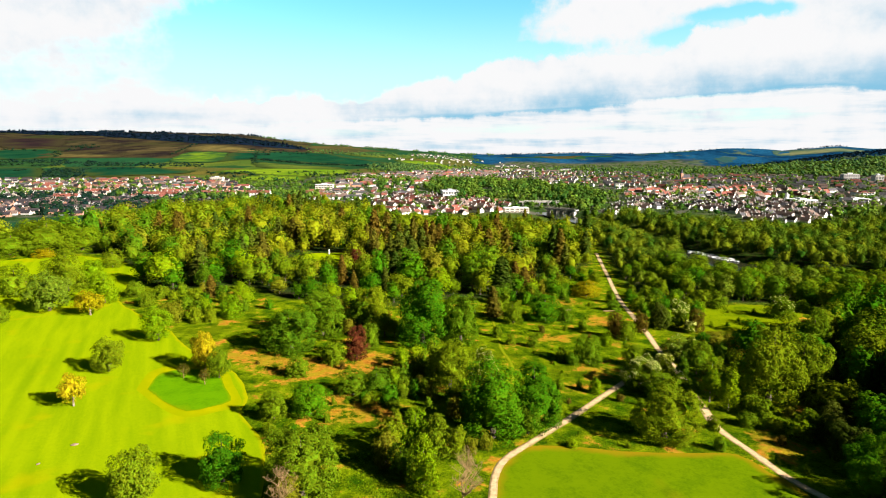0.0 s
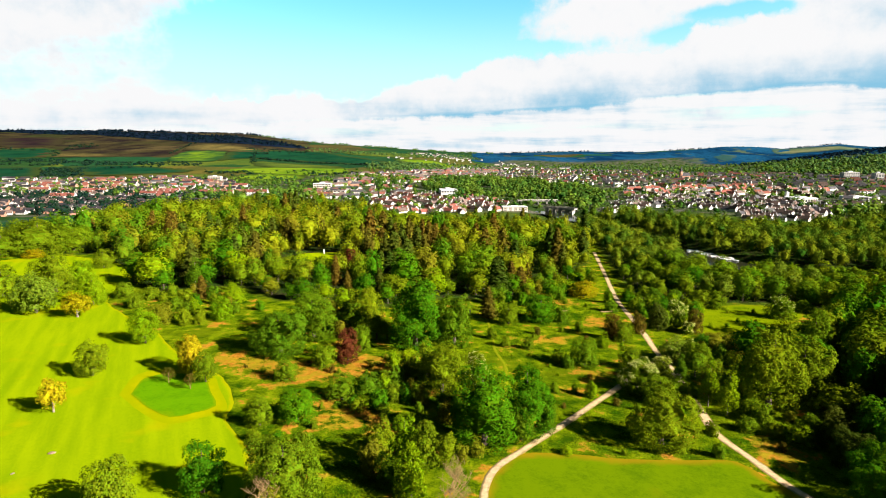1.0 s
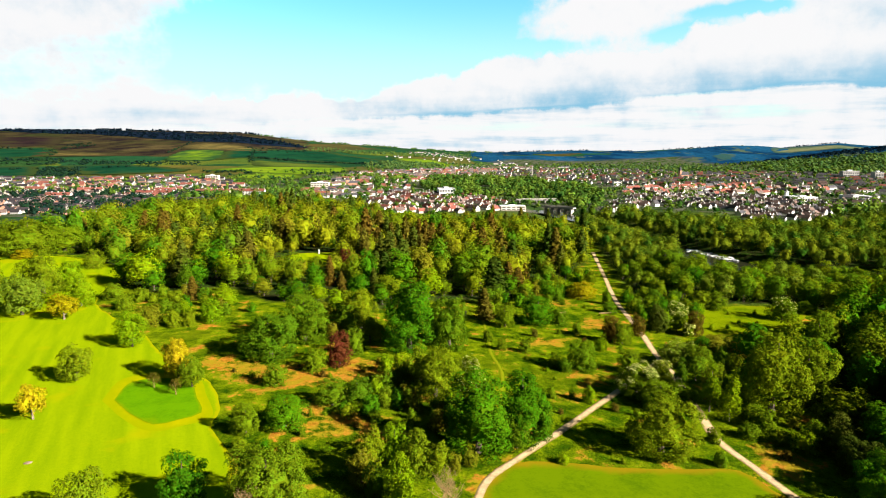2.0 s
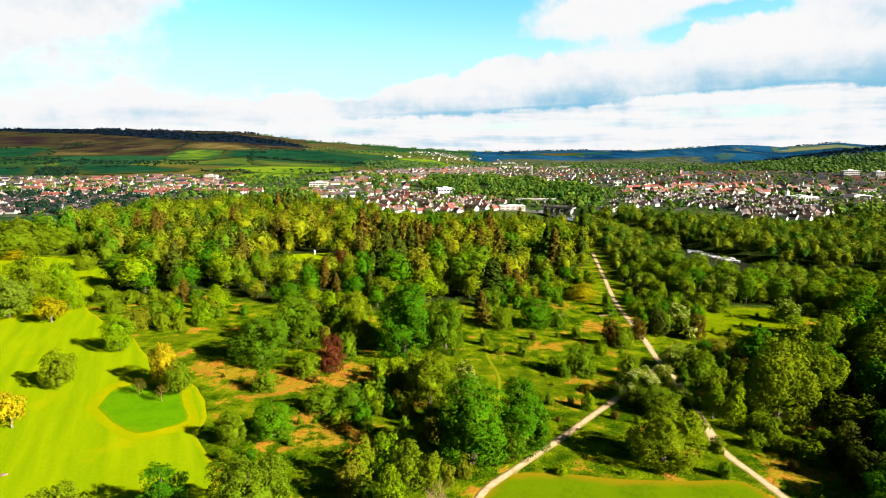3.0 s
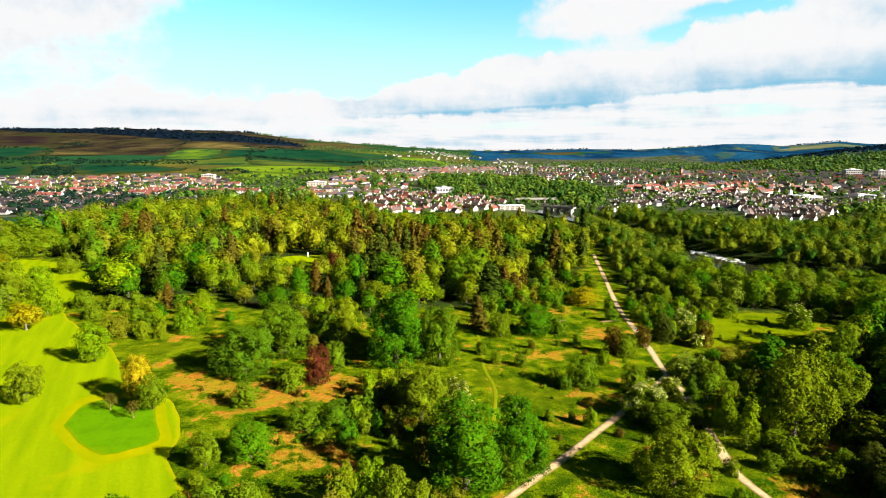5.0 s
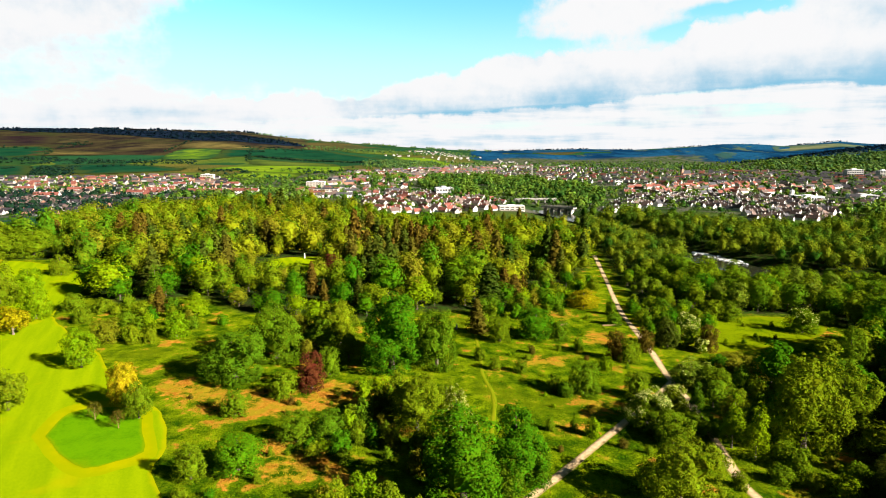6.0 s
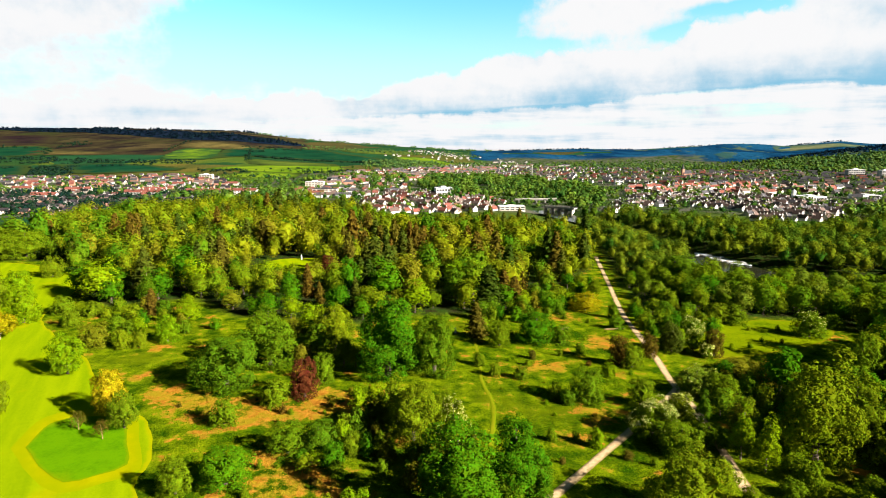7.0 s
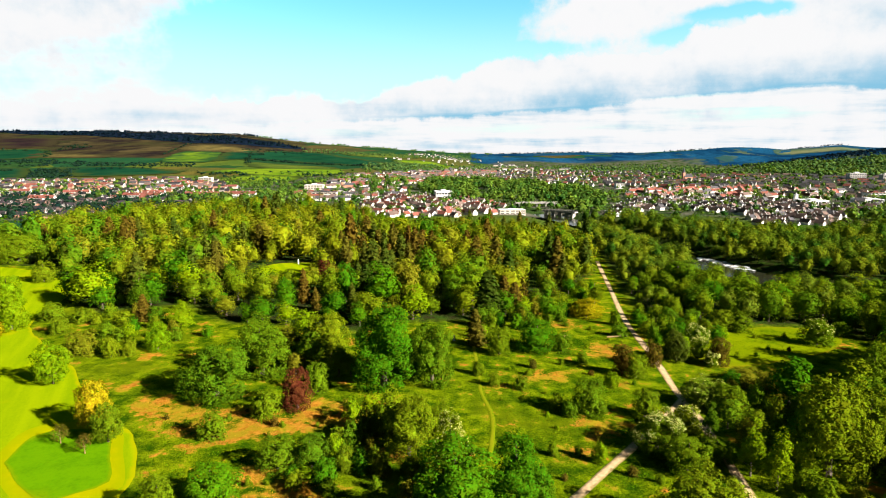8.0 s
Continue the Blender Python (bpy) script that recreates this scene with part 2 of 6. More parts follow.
    land = g.mix(g.step(g.math("ADD", attr(g, "moor"), g.math("MULTIPLY", g.math("SUBTRACT", blotch, 0.5), 0.8)), 0.35, 0.65), field, moor)
    # wooded uplands: conifers, open pasture and clearings, distance haze put into their blue
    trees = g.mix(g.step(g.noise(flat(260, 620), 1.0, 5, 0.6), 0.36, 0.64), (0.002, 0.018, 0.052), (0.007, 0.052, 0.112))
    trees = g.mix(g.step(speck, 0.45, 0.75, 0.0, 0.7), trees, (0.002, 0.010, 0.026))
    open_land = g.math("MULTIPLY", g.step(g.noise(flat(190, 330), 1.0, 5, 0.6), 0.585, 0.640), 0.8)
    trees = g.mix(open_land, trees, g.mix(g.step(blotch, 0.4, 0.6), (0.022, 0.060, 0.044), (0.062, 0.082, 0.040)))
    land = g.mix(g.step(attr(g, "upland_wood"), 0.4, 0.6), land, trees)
    town = g.mix(g.step(g.noise(p, 0.03, 4), 0.42, 0.6), (0.022, 0.044, 0.010), (0.075, 0.075, 0.056))
    land = g.mix(attr(g, "town"), land, town)
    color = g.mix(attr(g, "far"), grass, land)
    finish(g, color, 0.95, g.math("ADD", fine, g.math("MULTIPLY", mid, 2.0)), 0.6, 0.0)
    return m


def lawn_material(name, low, high, rim, stripe, turn, rim_width=1.2, mown=True, size=1.0):
    """Mown grass: mower stripes, worn paler patches and a yellowed margin."""
    m, g = material(name)
    p = where(g)
    r = g.add("ShaderNodeMapping", Vector=p, Rotation=(0, 0, turn)).outputs[0]
    x = g.add("ShaderNodeSeparateXYZ", Vector=r).outputs[0]
    wob = g.noise(p, 0.05, 3)
    s = g.math("SINE", g.math("ADD", g.math("MULTIPLY", x, 2 * math.pi / stripe), g.math("MULTIPLY", wob, 2.5)))
    long = g.add("ShaderNodeMapping", Vector=r, Scale=(1.0, 0.12 if mown else 0.8, 1.0)).outputs[0]
    streak = g.noise(long, 0.30 * size, 4)
    k = g.math("ADD", g.math("ADD", g.math("MULTIPLY", s, 0.07 if mown else 0.0), g.math("MULTIPLY", g.math("SUBTRACT", g.noise(p, 4.5 * size, 3, 0.7), 0.5), 0.55)), g.math("ADD", g.math("MULTIPLY", streak, 0.9), g.math("MULTIPLY", g.noise(p, 1.4 * size, 4, 0.7), 0.35 if mown else 0.7)))
    c = g.mix(g.step(k, 0.30, 0.95), low, high)
    c = g.mix(g.step(g.noise(p, 0.07 * size, 3), 0.58, 0.72, 0.0, 0.55), c, rim)
    e = g.math("ADD", attr(g, "edge"), g.math("MULTIPLY", g.math("SUBTRACT", g.noise(p, 0.35 * size, 3), 0.5), rim_width * 1.5))
    c = g.mix(g.step(e, 0.0, rim_width, 0.75, 0.0), c, rim)
    finish(g, c, 0.9, g.noise(p, 5.0, 3, 0.7), 0.05, 0.0)
    return m


def plain(name, a, b, scale=1.0, rough=0.8, depth=0.02, specular=0.3, metal=0.0):
    """A surface of two mixed tones with grain and blotches."""
    m, g = material(name)
    p = g.add("ShaderNodeTexCoord").outputs["Object"]
    n, k = g.noise(p, scale, 5, 0.6), g.noise(p, scale * 0.13, 3)
    c = g.mix(g.step(n, 0.3, 0.7), a, b)
    c = g.mix(g.step(k, 0.45, 0.75, 0.0, 0.5), c, tuple(v * 0.75 for v in a))
    each = g.add("ShaderNodeObjectInfo").outputs["Random"]
    c = g.add("ShaderNodeHueSaturation", Color=c, Value=g.step(each, 0, 1, 0.85, 1.15)).outputs[0]
    finish(g, c, rough, n, depth, specular, metal)
    return m


GROUND = ground_material()
FAIRWAY = lawn_material("fairway_grass", (0.112, 0.180, 0.0008), (0.186, 0.248, 0.0010), (0.240, 0.228, 0.0008), 4.2, -0.48)
COLLAR = lawn_material("fairway_collar", (0.20, 0.205, 0.0004), (0.25, 0.245, 0.0004), (0.165, 0.205, 0.0004), 6.0, -0.55, 3.4)
ROUGH = lawn_material("rough_grass", (0.030, 0.112, 0.0010), (0.078, 0.182, 0.0010), (0.1258, 0.1776, 0.0007), 40.0, 0.9, 0.8, False)
MEADOW = lawn_material("mown_meadow", (0.032, 0.078, 0.0010), (0.082, 0.132, 0.0010), (0.19, 0.12, 0.004), 9.0, 0.25, 2.6, False, 0.5)
WORN = lawn_material("worn_grass", (0.105, 0.140, 0.0020), (0.150, 0.160, 0.0044), (0.0888, 0.1369, 0.0015), 30.0, 0.2, 0.5, False)


def gravel_material():
    m, g = material("path_gravel")
    p = where(g)
    n, k = g.noise(p, 1.1, 5, 0.65), g.noise(p, 9.0, 3)
    c = g.mix(g.step(n, 0.35, 0.65), (0.36, 0.245, 0.130), (0.50, 0.360, 0.205))
    c = g.mix(g.step(k, 0.35, 0.75, 0.0, 0.35), c, (0.1998, 0.148, 0.1036))
    e = g.math("ADD", attr(g, "edge"), g.math("MULTIPLY", g.math("SUBTRACT", g.noise(p, 0.8, 4), 0.5), 0.9))
    c = g.mix(g.step(e, 0.05, 0.65, 0.85, 0.0), c, (0.1184, 0.0962, 0.0185))
    finish(g, c, 0.95, k, 0.03, 0.15)
    return m


GRAVEL = gravel_material()


def water_material():
    m, g = material("river_water")
    p = where(g)
    finish(g, g.mix(g.noise(p, 0.1, 3), (0.010, 0.012, 0.008), (0.022, 0.022, 0.012)), 0.10, g.noise(p, 1.2, 5, 0.65), 0.03, 0.25)
    return m


WATER = water_material()
FOAM = plain("white_water", (0.70, 0.72, 0.72), (0.86, 0.88, 0.88), 3.0, 0.6, 0.2)
ROCK = plain("river_rock", (0.16, 0.14, 0.12), (0.28, 0.25, 0.21), 1.5, 0.9, 0.2)


# ---- mesh helpers ----
def mesh_from(name, verts, faces, mats, index=None):
    """A mesh from an array of corners and one or more arrays of faces (rows of 3 or 4)."""
    me = bpy.data.meshes.new(name)
    faces = [np.asarray(f, np.int32) for f in (faces if isinstance(faces, list) else [faces]) if len(f)]
    verts = np.asarray(verts, np.float32)
    loops = np.concatenate([f.ravel() for f in faces])
    sizes = np.concatenate([np.full(len(f), f.shape[1], np.int32) for f in faces])
    me.vertices.add(len(verts))
    me.vertices.foreach_set("co", verts.ravel())
    me.loops.add(len(loops))
    me.loops.foreach_set("vertex_index", loops)
    me.polygons.add(len(sizes))
    me.polygons.foreach_set("loop_start", np.concatenate([[0], np.cumsum(sizes)[:-1]]).astype(np.int32))
    me.polygons.foreach_set("use_smooth", np.zeros(len(sizes), bool))
    if index is not None:
        me.polygons.foreach_set("material_index", np.asarray(index, np.int32))
    for m in mats:
        me.materials.append(m)
    me.update(calc_edges=True)
    return me


def put_attribute(me, name, values):
    a = me.attributes.new(name, "FLOAT", "POINT")
    a.data.foreach_set("value", np.asarray(values, np.float32))


def part(name, me, parent, label="", m=None):
    ob = new(name, me)
    ob.parent = parent
    if m is not None:
        ob.matrix_basis = m
    return tagged(ob, label) if label else ob


def joined(pieces):
    """One array of corners and lists of faces out of many (verts, faces) pairs, faces all of one width."""
    verts, faces, n = [], [], 0
    for v, f in pieces:
        verts.append(v)
        faces.append(np.asarray(f) + n)
        n += len(v)
    return np.concatenate(verts), np.concatenate(faces)


def box(x0, x1, y0, y1, z0, z1):
    v = np.array([(x, y, z) for z in (z0, z1) for x, y in ((x0, y0), (x1, y0), (x1, y1), (x0, y1))], float)
    f = [(3, 2, 1, 0), (4, 5, 6, 7), (0, 1, 5, 4), (1, 2, 6, 5), (2, 3, 7, 6), (3, 0, 4, 7)]
    return v, np.array(f)


def tube(points, radii, sides=6):
    """A tapered tube along points."""
    points = np.asarray(points, float)
    d = np.gradient(points, axis=0)
    d /= np.linalg.norm(d, axis=1)[:, None] + 1e-9
    a = np.cross(d, (0.3, 0.9, 0.2))
    a /= np.linalg.norm(a, axis=1)[:, None]
    b = np.cross(d, a)
    t = np.linspace(0, 2 * np.pi, sides, endpoint=False)
    v = points[:, None] + np.asarray(radii)[:, None, None] * (a[:, None] * np.cos(t)[:, None] + b[:, None] * np.sin(t)[:, None])
    f = [(i * sides + j, i * sides + (j + 1) % sides, (i + 1) * sides + (j + 1) % sides, (i + 1) * sides + j)
         for i in range(len(points) - 1) for j in range(sides)]
    return v.reshape(-1, 3), np.array(f)


def ball():
    """Corners and faces of a round lump of eighty triangles."""
    bm = bmesh.new()
    bmesh.ops.create_icosphere(bm, subdivisions=2, radius=1.0)
    v = np.array([c.co[:] for c in bm.verts])
    f = np.array([[c.index for c in t.verts] for t in bm.faces])
    bm.free()
    return v, f


def small_ball():
    bm = bmesh.new()
    bmesh.ops.create_icosphere(bm, subdivisions=1, radius=1.0)
    v = np.array([c.co[:] for c in bm.verts])
    f = np.array([[c.index for c in t.verts] for t in bm.faces])
    bm.free()
    return v, f


BALL, SMALL_BALL = ball(), small_ball()


# ---- plants ----
def unit(v):
    return v / (np.linalg.norm(v, axis=-1, keepdims=True) + 1e-9)


def leaf_quads(rng, centre, normal, size, spread=0.75, stretch=1.25, droop=0.0):
    """Small leafy clumps: one small blade each, turned roughly along normal."""
    n = unit(normal + rng.normal(0, spread, normal.shape))
    a = np.cross(n, rng.normal(0, 1, n.shape))
    a = unit(a)
    b = np.cross(n, a)
    s = size * rng.uniform(0.55, 1.35, (len(n), 1))
    w = rng.uniform(0.65, 1.0, (len(n), 1))
    c = centre + n * size * rng.normal(0, 0.35, (len(n), 1))
    c[:, 2] -= droop * size
    p = np.stack([c - a * s * stretch * 0.62, c + a * s * 0.45 - b * s * 0.62 * w + n * s * 0.1, c + a * s * 0.45 + b * s * 0.62 * w], 1)
    q = np.arange(3 * len(n)).reshape(-1, 3)
    return p.reshape(-1, 3), q


def crown_data(seed, h, w, base, count, size, n, leaf, spread=0.22, swell=0.32, core=0.60, fine=True, taper=1.0, droop=0.0, dome=0.34, belly=0.42):
    """A crown between base and h, w across: a dome of billows (count of them) set all over with leafy
    sprays (size their radius), and a closed mass of leaves within. taper under 1 narrows it towards the top;
    belly: how high up it is widest; dome: how far the leaves lie along the whole crown rather than along their own spray."""
    rng = np.random.default_rng(seed)
    z0 = base + belly * (h - base)
    up, down = h - z0, z0 - base
    heads = unit(rng.normal(0, 1, (count, 3)) * (1, 1, 0.9))
    tall = rng.uniform(0.45, 1.0, count)
    wide = rng.uniform(0.32, 0.58, count) * (14 / count) ** 0.3

    def reach(d):
        """How far the crown goes in each direction."""
        near = np.arccos(np.clip(d @ heads.T, -1, 1)) / wide
        k = (tall * np.sqrt(np.clip(1 - near ** 2, 0, 1))).max(1)
        k = np.maximum(k, np.clip(-0.2 - d[:, 2], 0, 0.6))
        side = (w / 2 - (0.5 * size if fine else 0)) * np.where(d[:, 2] > 0, 1 - (1 - taper) * d[:, 2], 1.0 - 0.10 * d[:, 2])
        tip = np.where(d[:, 2] > 0, up - (0.25 * size if fine else 0), down)
        flat = np.hypot(d[:, 0], d[:, 1])
        p = np.where(d[:, 2] > 0, 2.2, 2.0 if belly > 0.5 else 4.5 if base < 0 else 2.6)
        r = ((flat / side) ** p + (np.abs(d[:, 2]) / tip) ** p) ** (-1 / p)
        return r * (1 - swell + swell * k) * (1 + 0.26 * swell)

    def shell(number):
        """Directions spread evenly over the crown's outside, few of them underneath."""
        d = unit(rng.normal(0, 1, (number * 4, 3)))
        d[:, 2] = np.where((d[:, 2] < -0.88) & (rng.random(len(d)) < 0.7), -d[:, 2], d[:, 2])
        r = reach(d)
        pick = rng.choice(len(d), number, replace=False, p=r ** 2 / (r ** 2).sum())
        return d[pick], r[pick]

    if fine:
        area = 4 * math.pi * ((w / 2) ** 2 + (w / 2) * (h - base) / 2 * 2) / 3
        d, r = shell(int(1.7 * area / (math.pi * size ** 2)))
        rad = size * rng.uniform(0.50, 1.15, (len(d), 1))
        mid = d * np.maximum(r[:, None] - rad * rng.uniform(0.0, 1.3, (len(d), 1)), 0.2)
        which = rng.choice(len(d), n, p=(rad[:, 0] ** 2) / (rad ** 2).sum())
        o = unit(rng.normal(0, 1, (n, 3)) + d[which] * 0.55 + np.array([0, 0, 0.6]))
        q = mid[which] + o * rad[which]
        normal = o * (1 - dome) + d[which] * dome
    else:
        d, r = shell(n)
        q, normal = d * r[:, None] * 0.96, d.copy()
    q[:, 2] += z0
    v, f = leaf_quads(rng, q, normal + np.array([0, 0, 0.1]), leaf, spread, droop=droop)
    cv, cf = BALL if fine else SMALL_BALL
    inner = cv * (reach(cv) * core)[:, None]
    inner[:, 2] += z0
    tri = inner[cf].reshape(-1, 3)
    return np.concatenate([v, tri]), [f, np.arange(len(tri)).reshape(-1, 3) + len(v)]


def spire_data(seed, h, w, base, tiers, n, leaf, rings=7, sides=7):
    """A conifer's crown: drooping fans on whorls that shorten towards the top."""
    rng = np.random.default_rng(seed)
    k = rng.random(n) ** 0.75
    tier = np.floor(k * tiers) / tiers
    inner = k * tiers - np.floor(k * tiers)
    ang = rng.uniform(0, 2 * np.pi, n)
    lump = 1 + 0.22 * np.sin(ang * 3 + tier * 40) + 0.14 * np.sin(ang * 5 + tier * 77)
    far = (w / 2) * (1 - k) ** 0.7 * (0.62 + 0.5 * (1 - inner)) * lump * rng.uniform(0.7, 1.05, n)
    z = base + (h - base) * k
    p = np.stack([np.cos(ang) * far, np.sin(ang) * far, z - far * 0.18], 1)
    d = np.stack([np.cos(ang), np.sin(ang), np.full(n, 0.75)], 1)
    v, q = leaf_quads(rng, p, d, leaf, 0.5, 1.6)
    ring = []
    for i in range(rings):
        a = np.linspace(0, 2 * np.pi, sides, endpoint=False)
        kk = i / (rings - 1)
        rr = max(0.05, (w / 2) * (1 - kk) ** 0.7 * 0.6)
        ring.append(np.stack([np.cos(a) * rr, np.sin(a) * rr, np.full(sides, base + (h - base) * kk * 0.97)], 1))
    cv = np.concatenate(ring)
    cq = np.array([(i * sides + j, i * sides + (j + 1) % sides, (i + 1) * sides + (j + 1) % sides, (i + 1) * sides + j) for i in range(rings - 1) for j in range(sides)])
    return np.concatenate([v, cv]), [q, cq + len(v)]


def trunk_data(seed, h, thick, limbs=6, spread=0.3, start=0.22):
    """A tapered, slightly bent trunk with limbs that rise into the crown."""
    rng = np.random.default_rng(seed)
    k = np.linspace(0, 1, 6)
    bend = rng.normal(0, 0.02 * h, 2)
    line = np.stack([bend[0] * k * k, bend[1] * k * k, k * h * 0.8 - 0.3], 1)
    pieces = [tube(line, thick * (1.25 - k) * np.where(k == 0, 1.35, 1.0), 7)]
    for i in range(limbs):
        s = rng.uniform(start, 0.7)
        a = rng.uniform(0, 2 * np.pi)
        reach = h * spread * rng.uniform(0.6, 1.1) * (1.15 - s)
        p0 = np.array([np.interp(s, k, line[:, 0]), np.interp(s, k, line[:, 1]), np.interp(s, k, line[:, 2])])
        tip = p0 + np.array([math.cos(a) * reach, math.sin(a) * reach, reach * rng.uniform(0.5, 1.1)])
        mid = (p0 + tip) / 2 + np.array([0, 0, -0.06 * reach])
        pieces.append(tube([p0, mid, tip], [thick * 0.5 * (1.1 - s), thick * 0.34 * (1.1 - s), thick * 0.1], 5))
    return joined(pieces)


SHAPES = {}


def shape(kind, made, trunk, bark=BARK, h=1.0, w=1.0):
    """Keep a plant's meshes: crown and trunk, with the height and width they were made for."""
    v, f = made
    SHAPES.setdefault(kind, []).append((mesh_from("crown", v, f, [LEAVES["green"]]), mesh_from("trunk", *trunk, [bark]), h, w))


def make_shapes():
    for i in range(4):
        shape("great", crown_data(10 + i, 18, 17, -1.0, 17, 1.15, 13000, 0.33, swell=0.40, belly=0.46), trunk_data(20 + i, 18, 0.50, 9), BARK, 18, 17)
        shape("tall", crown_data(30 + i, 22, 14, -1.0, 19, 1.15, 13000, 0.33, swell=0.40, taper=0.88, belly=0.47), trunk_data(40 + i, 22, 0.48, 8, 0.22), BARK, 22, 14)
        shape("tree", crown_data(50 + i, 12, 10, -0.6, 17, 0.88, 6200, 0.29), trunk_data(60 + i, 12, 0.30, 7), BARK, 12, 10)
        shape("round", crown_data(70 + i, 8.8, 9, -0.5, 14, 0.78, 4600, 0.27), trunk_data(80 + i, 8.8, 0.24, 6), BARK, 8.8, 9)
        shape("bush", crown_data(90 + i, 4.5, 5.5, -0.5, 10, 0.58, 2100, 0.25), trunk_data(100 + i, 4, 0.12, 5, 0.4, 0.1), BARK, 4.5, 5.5)
        shape("shrub", crown_data(240 + i, 4.5, 5.5, -0.5, 8, 0.72, 950, 0.33, swell=0.38), trunk_data(250 + i, 4, 0.12, 3, 0.4, 0.1), BARK, 4.5, 5.5)
        shape("wood", crown_data(110 + i, 16, 11, -0.5, 14, 1.35, 1500, 0.54, 0.16, swell=0.36, dome=0.5, belly=0.56), trunk_data(120 + i, 16, 0.32, 3), BARK, 16, 11)
        shape("spire", spire_data(130 + i, 19, 9.5, 0.4, 10, 1300, 0.85), trunk_data(140 + i, 19, 0.28, 2, 0.1), BARK, 19, 7.5)
    for i in range(3):
        shape("birch", crown_data(150 + i, 14, 5.2, 0.8, 16, 0.68, 3300, 0.27, 0.45, 0.34, taper=0.55, droop=0.6), trunk_data(160 + i, 14, 0.16, 6, 0.16), PALE_BARK, 14, 5.2)
        shape("sapling", crown_data(170 + i, 4.8, 3.2, 1.3, 7, 0.5, 420, 0.20, 0.7, 0.4, 0.10), trunk_data(180 + i, 4.8, 0.09, 9, 0.35), DEAD_WOOD, 4.8, 3.2)
        shape("park", crown_data(260 + i, 9, 9.4, 0.9, 14, 0.80, 5000, 0.27, swell=0.30), trunk_data(270 + i, 9, 0.22, 7), BARK, 9, 9.4)
        shape("maple", crown_data(190 + i, 8.5, 6.4, 1.4, 11, 0.68, 2900, 0.27, taper=0.8), trunk_data(200 + i, 8.5, 0.17, 6), PALE_BARK, 8.5, 6.4)
        shape("willow", crown_data(210 + i, 9, 8, -0.5, 20, 0.65, 4200, 0.28, 0.4, 0.46), trunk_data(220 + i, 9, 0.16, 8, 0.3, 0.08), BARK, 9, 8)


make_shapes()

PLANTED = []          # (x, y, radius) of everything planted on purpose


def plant(name, kind, leaves, x, y, h, w, label="", category="tree", group="", flowers=0.0):
    """One tree or shrub: trunk and crown under an empty at its foot."""
    rng = random.Random(round(x * 13.1 + y * 7.7))
    if kind in ("great", "tall"):
        kind = "great" if w / h > 0.74 else "tall"
    crown, trunk, h0, w0 = rng.choice(SHAPES[kind])
    top = new(name)
    w *= 1.02
    slim = rng.uniform(0.92, 1.09)
    top.matrix_basis = pose(x, y, float(height(x, y)) - 0.05, 0, 0, rng.uniform(0, 360)) @ Matrix.Diagonal((w / w0 * slim, w / w0 / slim, h / h0, 1))
    part("trunk", trunk, top)
    c = part("crown", crown, top)
    c.material_slots[0].link = "OBJECT"
    c.material_slots[0].material = LEAVES[leaves]
    if flowers:
        part("blossom", flower_mesh(kind, crown, flowers), top, "creamy white blossom")
    tagged(top, label or "%s-leaved %s" % (leaves, name.replace("_", " ")), category, group)
    PLANTED.append((x, y, w / 2))
    return top


FLOWER = {}


def flower_mesh(kind, crown, amount):
    """Blossom over the upper, outer leaves of a crown."""
    key = (crown.name, amount)
    if key not in FLOWER:
        rng = np.random.default_rng(5)
        co = np.empty(len(crown.vertices) * 3, np.float32)
        crown.vertices.foreach_get("co", co)
        co = co.reshape(-1, 3)
        co = co[rng.random(len(co)) < amount * 0.25]
        mid = (co.max(0) + co.min(0)) / 2
        out = unit(co - mid)
        keep = (out[:, 2] > -0.2) & (np.linalg.norm(co - mid, axis=1) > np.percentile(np.linalg.norm(co - mid, axis=1), 35))
        v, q = leaf_quads(rng, co[keep] + out[keep] * 0.15, out[keep], 0.30, 0.8)
        FLOWER[key] = mesh_from("blossom", v, q, [LEAVES["blossom"]])
    return FLOWER[key]


# ---- the land ----
def smooth(a, b, v):
    s = np.clip((v - a) / (b - a), 0.0, 1.0)
    return s * s * (3 - 2 * s)


RIVER = ((244, 295), (221, 315), (198, 329), (177, 340), (169, 362), (158, 386), (153, 422), (144, 483), (133, 553), (114, 616), (99, 677))
# skyline heights by bearing, shaped to fit the camera's view
RIDGE_U = (-0.80, -0.60, -0.37, -0.245, -0.10, 0.0, 0.06, 0.206, 0.29, 0.378, 0.435, 0.49, 0.53, 0.555, 0.616, 0.68, 0.75, 0.80)
RIDGE_Z = (200, 196, 176, 112, 66, 38, 32, 46, 40, 60, 76, 68, 54, 70, 92, 66, 84, 80)
EAST_U = (0.40, 0.46, 0.52, 0.60, 0.70, 0.80)
EAST_Z = (0, 4, 21, 48, 72, 88)
START_U = (-0.80, -0.40, -0.20, -0.05, 0.08, 0.30, 0.50, 0.80)
START_Y = (1300, 1350, 1500, 1700, 3000, 3300, 2900, 2300)


def river_distance(x, y):
    best = np.full(np.shape(x), 1e9)
    for (ax, ay), (bx, by) in zip(RIVER, RIVER[1:]):
        dx, dy = bx - ax, by - ay
        k = np.clip(((x - ax) * dx + (y - ay) * dy) / (dx * dx + dy * dy), 0, 1)
        best = np.minimum(best, np.hypot(x - ax - k * dx, y - ay - k * dy))
    return best


